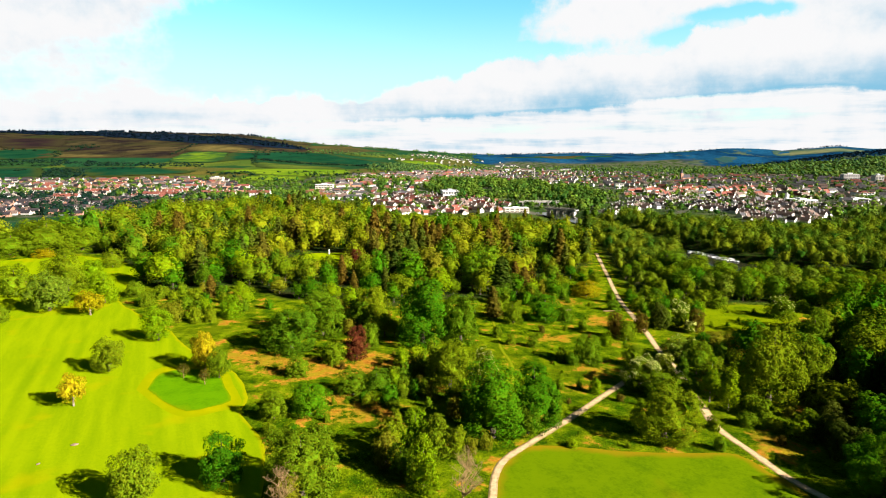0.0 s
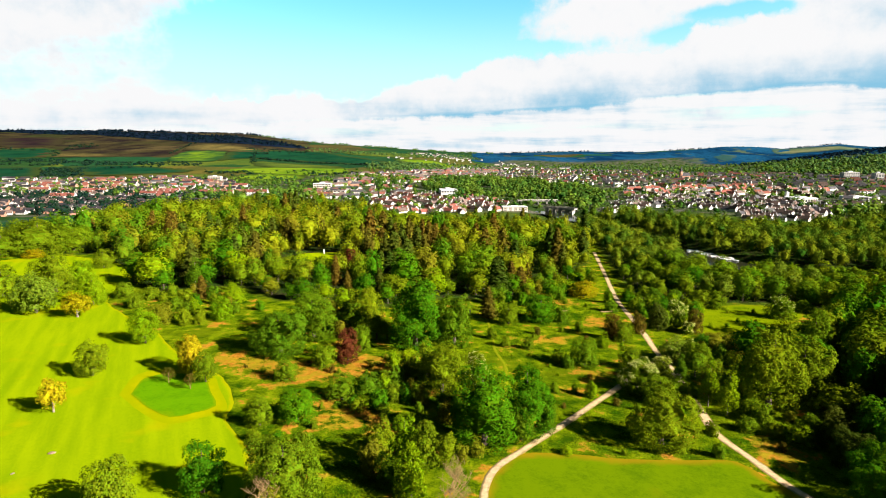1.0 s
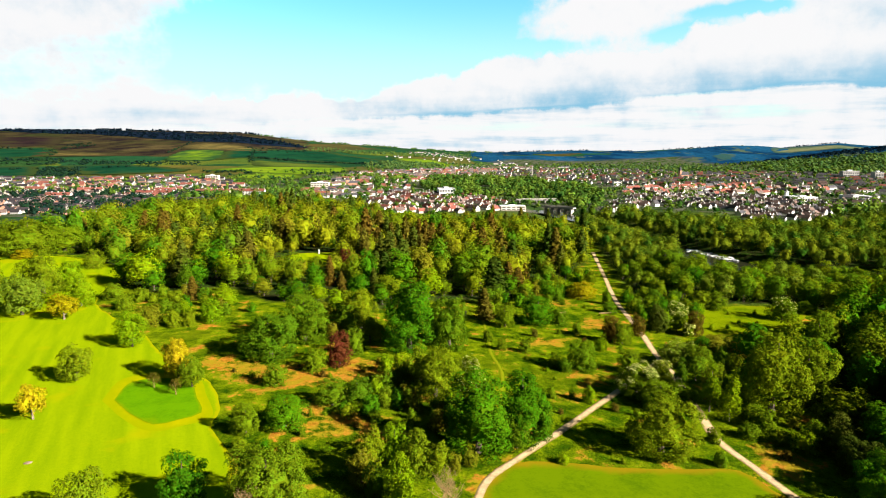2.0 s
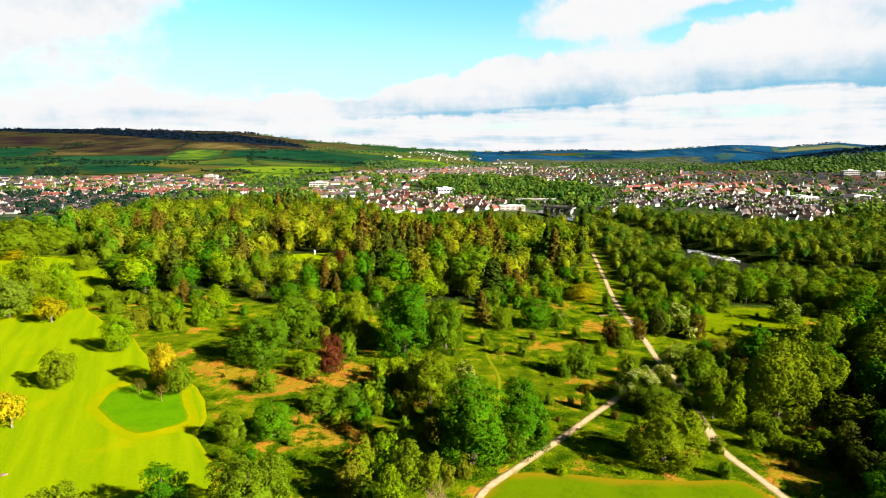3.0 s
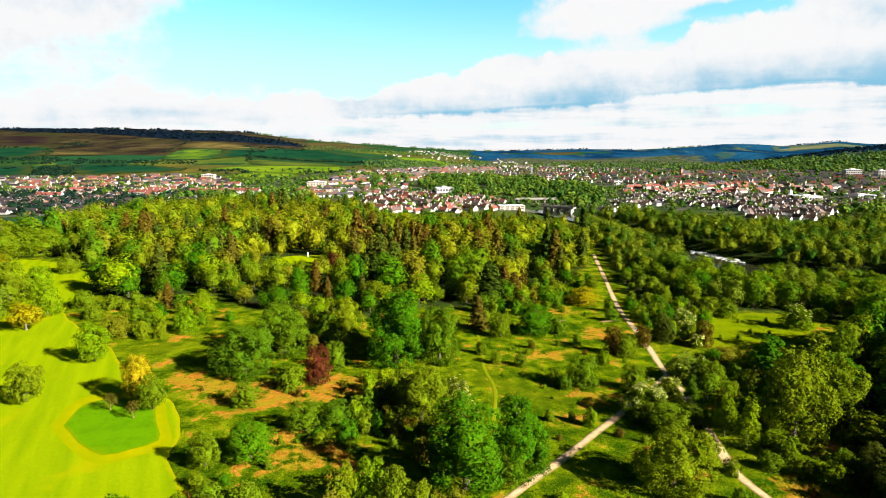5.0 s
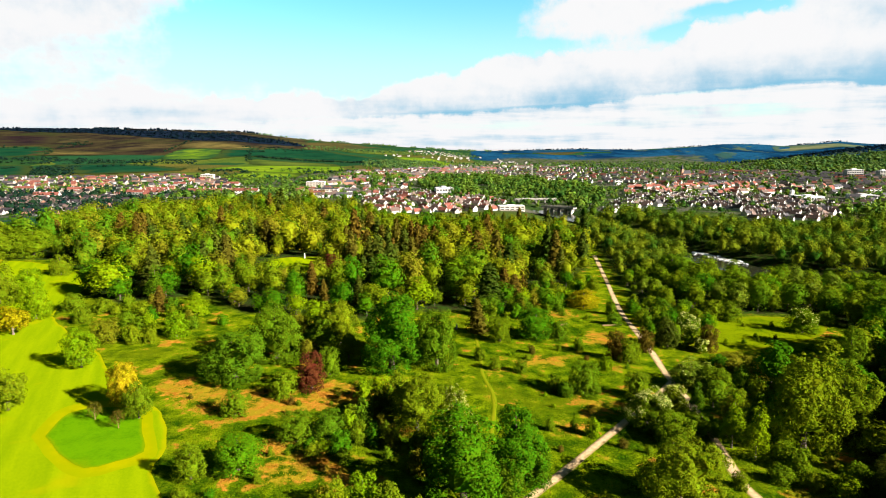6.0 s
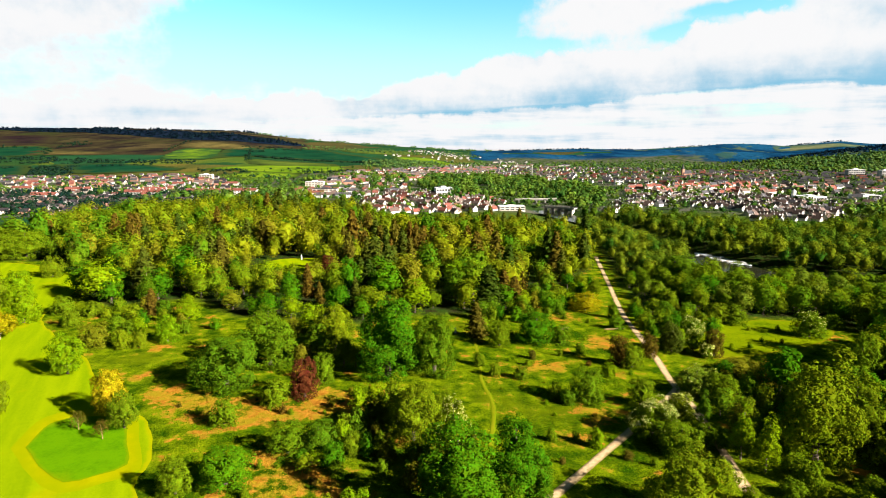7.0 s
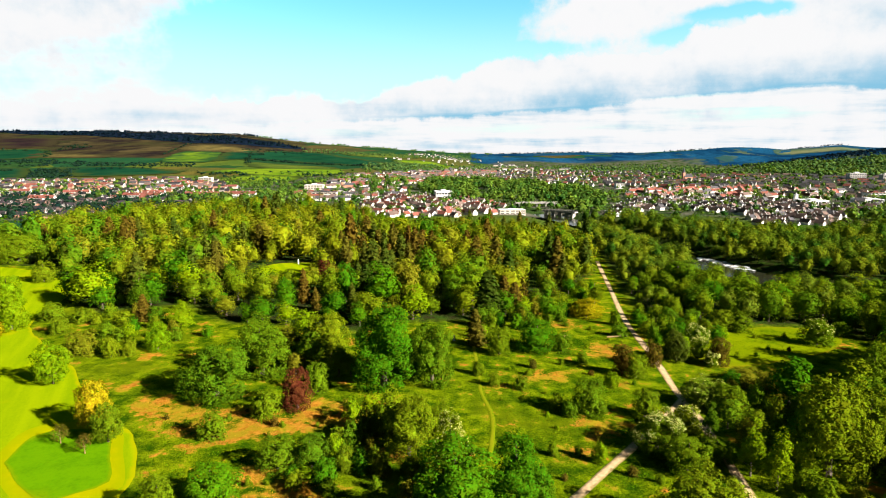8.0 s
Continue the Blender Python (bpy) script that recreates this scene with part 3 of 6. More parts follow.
def height(x, y):
    """The lie of the land: a park that slopes to the river, a town in the valley floor, hills all round."""
    x, y = np.asarray(x, float), np.asarray(y, float)
    near = -0.0306 * np.clip(x, -320, 320)
    u = x / np.maximum(y, 400)
    start = np.interp(u, START_U, START_Y)
    rise = np.clip((y - start) / (4300 - start), 0, 1)
    hill = (np.interp(u, RIDGE_U, RIDGE_Z) + 7) * (0.55 * rise + 0.45 * smooth(0, 1, rise))
    # nearer ridges in front of the skyline: low spurs in the valley, a wooded hill to the east
    spur = (16 + 13 * np.sin(u * 17 + 0.6)) * np.exp(-((y - 3330 - 120 * np.sin(u * 9)) / 130) ** 2) + (14 + 11 * np.sin(u * 13 + 2.4)) * np.exp(-((y - 3800 + 150 * np.sin(u * 7 + 1)) / 150) ** 2)
    spur *= smooth(0.02, 0.14, u)
    east = np.interp(u, EAST_U, EAST_Z) * smooth(1480, 2450, y) * (1 - 0.9 * smooth(2500, 3300, y))
    roll = smooth(1500, 2400, y) * (5.0 * np.sin(x / 190 + y / 640) * np.sin(y / 300 - x / 800) + 2.6 * np.sin(x / 83 - y / 260) * np.sin(y / 140))
    far = -7 + hill + np.maximum(spur, 0) + east + roll * (1 - smooth(3700, 4200, y))
    k = smooth(380, 680, np.hypot(x * 0.9, y))
    land = near * (1 - k) + far * k
    d = river_distance(x, y)
    return land - 6.0 * (1 - smooth(9, 34, d)) * (1 - smooth(760, 900, y))


# ---- the land: one sheet from the park to the skyline ----
def inside(poly, x, y):
    x, y = np.asarray(x, float), np.asarray(y, float)
    hit = np.zeros(x.shape, bool)
    for (ax, ay), (bx, by) in zip(poly, poly[1:] + poly[:1]):
        hit ^= ((ay > y) != (by > y)) & (x < (bx - ax) * (y - ay) / (by - ay + 1e-12) + ax)
    return hit


def edge_distance(poly, x, y):
    x, y = np.asarray(x, float), np.asarray(y, float)
    best = np.full(x.shape, 1e9)
    for (ax, ay), (bx, by) in zip(poly, poly[1:] + poly[:1]):
        dx, dy = bx - ax, by - ay
        k = np.clip(((x - ax) * dx + (y - ay) * dy) / (dx * dx + dy * dy + 1e-9), 0, 1)
        best = np.minimum(best, np.hypot(x - ax - k * dx, y - ay - k * dy))
    return best


def signed(poly, x, y):
    return np.where(inside(poly, x, y), 1, -1) * edge_distance(poly, x, y)


def curve_through(points, step):
    """Points along a smooth line through those given."""
    p = [np.array(q, float) for q in points]
    p = [2 * p[0] - p[1]] + p + [2 * p[-1] - p[-2]]
    out = []
    for a, b, c, d in zip(p, p[1:], p[2:], p[3:]):
        n = max(2, int(np.hypot(*(c - b)) / step))
        for k in np.arange(n) / n:
            out.append(0.5 * (2 * b + (c - a) * k + (2 * a - 5 * b + 4 * c - d) * k * k + (3 * b - a - 3 * c + d) * k ** 3))
    out.append(p[-2])
    return np.array(out)


# plan of the park, in metres, outlined to fit the camera's view
WOOD = [(-186.2, 303.5), (-135.5, 243.5), (-116.9, 230.8), (-92.0, 245.3), (-68.5, 224.3), (-37.1, 224.6), (-25.1, 217.9), (-15.4, 232.5), (12.4, 236.8), (31.2, 249.6), (51.5, 275.5),
        (75.0, 329.0), (90.0, 408.6), (86.9, 481.4), (43.2, 511.2), (-25.2, 504.2), (-87.2, 592.7), (-165.6, 678.2), (-264.8, 661.1), (-259.7, 472.2), (-233.5, 332.3), (-280.4, 292.3), (-255.6, 265.6), (-222.9, 299.2)]
WEIR_VIEW = [(158.1, 429.6), (185.9, 378.0), (147.7, 290.5), (135.6, 295.8), (118.4, 310.9)]
GLADE_VIEW = [(-88.0, 316.5), (-59.6, 321.7), (-52.0, 285.7), (-74.1, 279.6)]
GLADE_FRONT = [(-98.6, 296.6), (-42.1, 306.4), (-19.6, 218.1), (-67.8, 211.9)]
GLADE = [(-90.0, 311.4), (-82.2, 327.5), (-58.7, 331.9), (-53.1, 304.5), (-62.1, 294.5), (-77.0, 289.3)]
PATH_WOOD = [(86.8, 331.9), (96.0, 408.3), (107.4, 501.4), (128.4, 565.3), (133.6, 494.7), (140.7, 430.6), (133.6, 357.0), (135.0, 327.9), (140.4, 306.5), (165.4, 296.8), (200.6, 286.1), (256.2, 279.6),
             (188.2, 205.4), (156.2, 219.4), (146.7, 231.9), (146.5, 245.7), (129.4, 246.8), (106.0, 243.7), (88.5, 243.8), (77.3, 250.9), (80.4, 281.5)]
FAR_WOOD = [(106.4, 546.0), (141.6, 545.2), (151.3, 478.2), (161.2, 432.6), (170.7, 407.6), (184.2, 381.6), (197.8, 355.9), (221.0, 342.0), (245.9, 326.2), (317.1, 316.7),
            (466.1, 467.4), (383.1, 545.8), (277.7, 503.5), (218.5, 526.3), (162.5, 586.7), (122.4, 632.2)]
NEAR_WOOD = [(84.7, 172.0), (105.6, 179.5), (132.0, 199.8), (179.0, 205.8), (236.7, 162.6), (134.1, 86.5), (87.7, 83.1), (80.8, 97.2), (85.0, 114.1), (92.2, 132.9), (88.1, 147.2), (83.8, 156.3)]
BRACKEN = ([(-67.3, 164.6), (-55.3, 162.5), (-35.7, 159.6), (-26.1, 168.6), (-8.8, 163.7), (-9.8, 152.0), (-22.1, 152.3), (-30.5, 147.6), (-41.1, 144.2), (-52.5, 150.9)],
           [(-32.7, 140.3), (-20.6, 136.9), (-14.0, 131.5), (-11.0, 121.5), (-27.5, 120.2)],
           [(28.4, 147.7), (35.8, 149.6), (35.4, 144.8), (29.0, 144.3)],
           [(37.1, 161.8), (48.6, 161.4), (47.6, 155.7), (36.3, 154.7)],
           [(50.8, 216.5), (60.2, 214.8), (59.1, 204.2), (48.7, 203.1)],
           [(27.0, 189.3), (39.9, 191.5), (37.0, 184.1), (28.0, 184.4)],
           [(40.8, 241.1), (50.9, 240.9), (47.6, 233.5), (38.6, 232.4)],
           [(64.6, 124.6), (70.6, 126.5), (73.8, 116.6), (68.2, 110.4), (65.3, 118.2)],
           [(118.5, 224.4), (137.2, 227.8), (133.7, 222.1), (117.8, 219.7)])
TOWN = [(-666.6, 507.2), (-440.5, 550.5), (-364.0, 663.8), (-315.0, 828.4), (-112.2, 673.6), (53.4, 640.4), (133.5, 615.0), (260.1, 627.8), (435.1, 613.1), (717.5, 559.0),
        (1900.1, 1504.0), (1261.0, 1809.5), (1198.2, 3341.0), (256.8, 3240.6), (33.2, 2440.0), (-327.1, 1760.1), (-572.0, 1436.3), (-1058.1, 1336.0), (-1663.2, 1281.7)]


MAIN_PATH = [(73.1, 91.8), (68.8, 98.6), (65.3, 105.4), (62.8, 115.6), (60.4, 126.4), (61.9, 141.0), (64.0, 161.3), (64.6, 179.8), (66.3, 197.7), (67.6, 217.6), (69.3, 245.6), (75.6, 289.9), (80.8, 326.7), (86.2, 365.1)]
SIDE_PATH = [(6.2, 82.4), (7.8, 94.4), (8.6, 101.3), (10.8, 107.6), (16.2, 114.5), (20.9, 120.2), (27.5, 128.1), (36.7, 139.8), (46.7, 152.3), (57.6, 166.5), (64.2, 175.6)]


def make_ground():
    near = np.arange(-180, 181, 3.0)
    out = 180 + np.cumsum(3.0 * 1.055 ** np.arange(1, 85))
    out = out[out < 4600]
    xs = np.concatenate([-out[::-1], near, out])
    ahead = 420 + np.cumsum(3.0 * 1.035 ** np.arange(1, 140))
    ys = np.concatenate([np.linspace(-300, -20, 12), np.arange(0, 421, 3.0), ahead[ahead < 4750]])
    x, y = np.meshgrid(xs, ys)
    x, y = x.ravel(), y.ravel()
    z = height(x, y)
    nx, ny = len(xs), len(ys)
    i = (np.arange(ny - 1)[:, None] * nx + np.arange(nx - 1)).ravel()
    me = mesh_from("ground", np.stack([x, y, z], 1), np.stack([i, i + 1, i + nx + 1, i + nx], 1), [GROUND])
    me.polygons.foreach_set("use_smooth", np.ones(len(me.polygons), bool))
    wild = np.zeros(len(x))
    for b in BRACKEN:
        wild = np.maximum(wild, smooth(-4.0, 2.0, signed(b, x, y)))
    verge = curve_through(SIDE_PATH[:5], 2.0)
    away = np.hypot(x[:, None] - verge[:, 0], y[:, None] - verge[:, 1]).min(1)
    wild = np.maximum(wild, 0.9 * np.exp(-(away / 3.0) ** 2))
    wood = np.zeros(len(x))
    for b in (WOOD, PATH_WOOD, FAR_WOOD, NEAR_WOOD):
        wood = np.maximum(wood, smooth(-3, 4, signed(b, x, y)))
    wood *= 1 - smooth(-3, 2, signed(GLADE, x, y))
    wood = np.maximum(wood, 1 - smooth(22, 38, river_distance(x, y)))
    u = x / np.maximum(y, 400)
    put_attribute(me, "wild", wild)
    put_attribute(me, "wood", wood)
    put_attribute(me, "far", smooth(430, 620, np.hypot(x * 0.9, y)))
    put_attribute(me, "town", smooth(-40, 40, signed(TOWN, x, y)))
    n = np.array([noise.noise(Vector((a / 700, b / 500, 0))) for a, b in zip(x, y)])
    put_attribute(me, "moor", smooth(20, 52, z + 45 * n) * (u < -0.25))
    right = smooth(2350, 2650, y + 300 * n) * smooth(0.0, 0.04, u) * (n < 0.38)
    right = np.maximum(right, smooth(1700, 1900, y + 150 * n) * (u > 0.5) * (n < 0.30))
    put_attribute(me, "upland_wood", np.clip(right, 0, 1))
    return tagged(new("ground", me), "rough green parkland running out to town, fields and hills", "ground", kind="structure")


make_ground()


def strip(name, points, width, lift, mat, label, category="path", seed=1):
    """A worn way of varying width lying on the land, crowned a little in its middle."""
    rng = np.random.default_rng(seed)
    line = curve_through(points, 1.5)
    d = unit(np.gradient(line, axis=0))
    side = np.stack([-d[:, 1], d[:, 0]], 1)
    wob = np.convolve(rng.normal(0, 1, len(line) + 8), np.ones(9) / 9, "valid")
    half = width / 2 * (1 + 0.35 * wob)
    cols = (-1.0, -0.6, 0.0, 0.6, 1.0)
    v, e = [], []
    for c in cols:
        p = line + side * (half * c)[:, None]
        rim = lift * (1.0 if abs(c) < 0.9 else 0.3)
        v.append(np.stack([p[:, 0], p[:, 1], height(p[:, 0], p[:, 1]) + rim + 0.03 * (1 - c * c)], 1))
        e.append(half * (1 - abs(c)))
    n = len(line)
    f = np.array([(k * n + i + 1, k * n + i, (k + 1) * n + i, (k + 1) * n + i + 1) for k in range(4) for i in range(n - 1)])
    me = mesh_from(name, np.concatenate(v), f, [mat])
    put_attribute(me, "edge", np.concatenate(e))
    return tagged(new(name, me), label, category, kind="structure")


def patch(name, points, lift, mat, label, category, cell=2.5, wobble=0.5, seed=3):
    """A mown or worn area that lies on the land, with an irregular rim."""
    rng = np.random.default_rng(seed)
    loop = [tuple(p) for p in points]
    ring = curve_through(loop + [loop[0]], 2.5)[:-1]
    ring = ring + np.convolve(rng.normal(0, 1, len(ring) + 4), np.ones(5) / 5, "valid")[:, None] * wobble
    bm = bmesh.new()
    vs = [bm.verts.new((p[0], p[1], 0)) for p in ring]
    bm.faces.new(vs)
    lo, hi = ring.min(0), ring.max(0)
    for axis in (0, 1):
        for k in np.arange(math.floor(lo[axis] / cell) + 1, math.ceil(hi[axis] / cell)):
            co, no = [0, 0, 0], [0, 0, 0]
            co[axis], no[axis] = k * cell, 1
            bmesh.ops.bisect_plane(bm, geom=bm.verts[:] + bm.edges[:] + bm.faces[:], plane_co=co, plane_no=no)
    bmesh.ops.triangulate(bm, faces=[f for f in bm.faces if len(f.verts) > 4])
    co = np.array([v.co[:] for v in bm.verts])
    poly = [tuple(p) for p in ring]
    d = edge_distance(poly, co[:, 0], co[:, 1])
    z = height(co[:, 0], co[:, 1]) + lift
    for v, k in zip(bm.verts, z):
        v.co.z = k
    bmesh.ops.recalc_face_normals(bm, faces=bm.faces)
    me = bpy.data.meshes.new(name)
    bm.to_mesh(me)
    bm.free()
    me.materials.append(mat)
    put_attribute(me, "edge", d)
    return tagged(new(name, me), label, category, kind="structure")


LAWN = [(-26.1, 75.0), (-32.3, 91.2), (-37.3, 108.9), (-47.4, 122.2), (-49.2, 131.3), (-57.4, 146.1), (-63.0, 150.4), (-80.1, 166.3), (-97.5, 185.6), (-111.6, 197.5), (-128.4, 215.0), (-136.1, 237.9), (-147.4, 265.6), (-167.6, 284.4),
        (-205.6, 296.0), (-223.2, 276.4), (-261.3, 257.5), (-237.5, 176.1), (-166.3, 95.2), (-101.3, 69.6)]
MOWN = [(9.4, 104.3), (13.6, 111.2), (18.5, 114.2), (33.0, 113.6), (46.9, 113.5), (59.1, 113.9), (62.1, 107.2), (65.2, 101.2), (64.3, 86.7), (43.3, 79.9), (17.6, 78.1), (5.9, 77.3), (7.8, 94.8)]
patch("golf_fairway", LAWN, 0.06, FAIRWAY, "close-mown yellow-green golf fairway with mower stripes", "lawn")
ISLAND = [(-74.5, 133.7), (-76.4, 144.0), (-71.3, 147.4), (-62.5, 146.3), (-56.9, 137.4), (-52.4, 129.3), (-55.8, 125.3), (-59.9, 122.8), (-67.3, 127.2)]
MID = [sum(p[k] for p in ISLAND) / len(ISLAND) for k in (0, 1)]
patch("fairway_collar", [(MID[0] + (x - MID[0]) * 1.26, MID[1] + (y - MID[1]) * 1.26) for x, y in ISLAND], 0.066, COLLAR, "yellowed collar of grass round the rough", "lawn", 2.0, 0.25)
patch("rough_island", ISLAND, 0.12, ROUGH,
      "island of long dark green grass in the fairway", "grass", 2.0, 0.25)
patch("mown_meadow", MOWN, 0.07, MEADOW, "mown olive-green meadow beside the gravel path", "lawn")
patch("meadow_clearing", [(99.8, 236.4), (121.5, 244.1), (135.6, 241.9), (139.6, 233.9), (127.2, 219.2), (105.8, 207.4), (84.0, 199.2), (74.8, 203.8), (76.1, 213.1), (91.1, 225.0)], 0.07,
      lawn_material("clearing_grass", (0.026, 0.070, 0.001), (0.115, 0.155, 0.001), (0.15, 0.13, 0.004), 30.0, 0.2, mown=False, size=0.22), "open grassy clearing among the trees", "grass")
patch("glade", GLADE, 0.07, FAIRWAY, "sunlit mown glade deep in the wood", "lawn", 3.0)
strip("main_path", MAIN_PATH, 2.2, 0.05, GRAVEL, "long straight pale gravel path through the park")
strip("side_path", SIDE_PATH, 1.8, 0.09, GRAVEL, "curving pale gravel path beside the meadow", seed=2)
strip("grass_trail", [(13.2, 212.2), (14.3, 190.1), (14.4, 176.1), (16.2, 165.4), (16.5, 157.1), (15.0, 142.0)], 1.1, 0.05, WORN, "narrow trodden grass trail through the meadow", seed=4)


def make_river():
    line = curve_through(RIVER, 6.0)
    d = unit(np.gradient(line, axis=0))
    side = np.stack([-d[:, 1], d[:, 0]], 1)
    cols = np.linspace(-13, 13, 7)
    level = np.interp(line[:, 1], (290, 385, 700), (-10.6, -9.0, -9.0))
    v = np.concatenate([np.stack([*(line + side * c).T, level], 1) for c in cols])
    n = len(line)
    f = np.array([(k * n + i + 1, k * n + i, (k + 1) * n + i, (k + 1) * n + i + 1) for k in range(6) for i in range(n - 1)])
    tagged(new("water", mesh_from("water", v, f, [WATER])), "dark smooth river between wooded banks", "river", kind="structure")
    # a weir of broken white water over a ledge of rock
    rng = np.random.default_rng(8)
    lumps, stones = [], []
    a, b = WEIR
    for i in range(260):
        k = rng.random()
        p = np.array(a) + (np.array(b) - np.array(a)) * k + rng.normal(0, 2.2, 2) * (0.5 + 0.5 * math.sin(k * 9) ** 2)
        s = rng.uniform(0.4, 1.5)
        t = rng.uniform(0, np.pi)
        bv = SMALL_BALL[0] * np.array([s * 1.6, s * 0.8, 0.28]) * rng.uniform(0.7, 1.3, (len(SMALL_BALL[0]), 1))
        bv = np.stack([bv[:, 0] * math.cos(t) - bv[:, 1] * math.sin(t), bv[:, 0] * math.sin(t) + bv[:, 1] * math.cos(t), bv[:, 2]], 1)
        (stones if i % 6 == 0 else lumps).append((bv * (1, 1, 2.2 if i % 6 == 0 else 1.3) + np.array([p[0], p[1], -8.85]), SMALL_BALL[1]))
    tagged(new("white_water", mesh_from("white_water", *joined(lumps), [FOAM])), "broken white water tumbling over a weir", "rapids", kind="stuff")
    tagged(new("river_rocks", mesh_from("river_rocks", *joined(stones), [ROCK])), "brown rocks standing in the rapids", "rock", kind="stuff")


WEIR = ((161.9, 411.7), (175.4, 375.4))
make_river()


# ---- golf course: single trees on the fairway ----
plant("maple_tree", "park", "olive", -90.4, 144.4, 8.8, 9.4, "round dark olive tree casting a shadow on the fairway", group="fairway trees")
plant("maple_tree", "maple", "yellow", -86.0, 123.1, 8.6, 6.6, "young golden-yellow tree on a bare pale trunk", group="fairway trees")
plant("maple_tree", "maple", "amber", -126.1, 193.2, 9.4, 10.0, "amber-leaved young tree at the edge of the fairway", group="fairway trees")
plant("lime_tree", "park", "bright", -90.3, 169.9, 10.3, 9.1, "fresh green broad-based tree on the fairway", group="fairway trees")
plant("maple_tree", "park", "yellow", -66.6, 148.3, 10.4, 9.2, "golden-yellow tree beside the island of long grass", group="fairway trees")
plant("maple_tree", "park", "olive", -60.6, 143.0, 8.6, 6.8, "olive tree close against the golden one", group="fairway trees")
plant("young_tree", "sapling", "rust", -69.3, 141.6, 4.4, 3.8, "thin bare-looking young tree in long grass", group="saplings")
plant("young_tree", "sapling", "rust", -62.3, 138.2, 4.6, 3.5, "thin pinkish budding young tree in long grass", group="saplings")
plant("lime_tree", "park", "olive", -52.6, 87.9, 10.4, 8.8, "light green open-crowned tree on the fairway", group="fairway trees")
plant("maple_tree", "tree", "deep", -40.7, 95.6, 10.4, 8.3, "dense dark green tree at the lawn's edge", group="fairway trees")
plant("oak_tree", "great", "olive", -25.4, 92.1, 14.4, 13.6, "large olive-green oak with twiggy bare limbs")
plant("oak_tree", "tree", "bronze", -27.1, 87.9, 7.6, 5.4, "half-bare bronze tree in front of a larger oak")
plant("alder_tree", "tree", "green", -39.5, 121.1, 6.6, 6.0, "light green small tree at the fairway edge")
plant("holly_tree", "tree", "deep", -32.3, 124.6, 8.1, 9.7, "dark glossy green spreading tree on the heath")
plant("oak_tree", "park", "grey", -142.9, 196.7, 13.4, 16.7, "pale grey-green tree with visible white limbs")
plant("lime_tree", "tree", "green", -169.0, 215.5, 12.7, 15.3, "green tree in a row along the lawn")
plant("oak_tree", "great", "olive", -155.2, 224.7, 18.5, 17.3, "tall olive oak in a clump beside the lawn")
plant("lime_tree", "tree", "bright", -130.8, 209.3, 13.4, 11.0, "bright green dense tree beside the lawn")
plant("lime_tree", "tree", "bright", -150.2, 233.3, 13.1, 10.2, "fresh green tree in the clump by the lawn")
plant("maple_tree", "round", "olive", -164.5, 271.8, 9.9, 9.3, "small yellow-green tree above the lawn")
plant("sycamore_tree", "great", "olive", -217.5, 302.1, 20.8, 30.2, "wide olive-green tree at the far end of the lawn")
plant("sycamore_tree", "great", "green", -230.3, 292.9, 13.5, 25.0, "spreading green tree at the far end of the lawn")
plant("lime_tree", "great", "green", -236.5, 268.7, 19.1, 24.0, "spreading green tree at the far end of the lawn")
plant("lime_tree", "great", "green", -167.8, 190.3, 14.6, 17.1, "green tree beyond the lawn")
plant("maple_tree", "round", "amber", -209.2, 288.3, 4.7, 10.4, "small amber tree on the lawn")
plant("maple_tree", "round", "olive", -149.0, 182.1, 5.6, 6.0, "small round olive tree on the lawn")
plant("sycamore_tree", "great", "green", -203.3, 309.6, 15.3, 21.4, "green tree standing in a row behind the lawn")

# ---- scrub between fairway and wood ----
plant("hawthorn", "bush", "green", -125.4, 220.6, 6.4, 9.2, "dark green thorn bush beside the lawn", "shrub")
plant("hawthorn", "bush", "olive", -113.5, 207.5, 5.6, 7.2, "olive thorn bush beside the lawn", "shrub")
plant("sallow_bush", "bush", "bronze", -96.1, 191.1, 6.7, 10.2, "wide bronze-green round bush", "shrub")
plant("sallow_bush", "bush", "olive", -87.7, 189.9, 5.8, 5.7, "small olive bush in rough grass", "shrub")
plant("sallow_bush", "bush", "olive", -83.1, 190.9, 5.7, 4.5, "narrow olive bush in rough grass", "shrub")
plant("alder_tree", "round", "bright", -78.2, 196.9, 8.0, 8.6, "bright green young tree in rough grass")
plant("alder_tree", "round", "bright", -82.4, 220.3, 6.7, 8.7, "bright green young tree at the wood's edge")
plant("larch_tree", "spire", "rust", -96.4, 223.6, 8.9, 5.3, "rusty brown conifer at the wood's edge")
plant("hawthorn", "bush", "olive", -115.0, 219.9, 5.2, 7.5, "olive bush at the wood's edge", "shrub")
plant("hawthorn", "bush", "green", -98.2, 205.5, 5.3, 6.2, "green bush in the thicket", "shrub")
plant("hawthorn", "bush", "olive", -100.5, 217.5, 5.2, 6.6, "olive bush in the thicket", "shrub")
plant("hawthorn", "bush", "green", -91.7, 223.1, 6.1, 6.2, "green bush in the thicket", "shrub")
plant("birch_tree", "birch", "green", -105.5, 237.8, 14.4, 6.7, "slender pointed green tree at the wood's edge")
plant("oak_tree", "great", "green", -48.5, 166.5, 15.0, 17.0, "broad green oak with paler tips on the heath")
plant("oak_tree", "great", "green", -42.4, 181.2, 17.5, 15.3, "dark green oak behind a broader one")
plant("beech_tree", "tree", "copper", -28.0, 162.0, 9.4, 7.3, "dark copper-purple beech among green trees")
plant("alder_tree", "round", "green", -25.4, 170.8, 7.9, 6.0, "green tree close behind the copper beech")
plant("gorse_bush", "bush", "green", -33.6, 157.3, 6.5, 7.2, "rounded light green bush on the heath", "shrub")
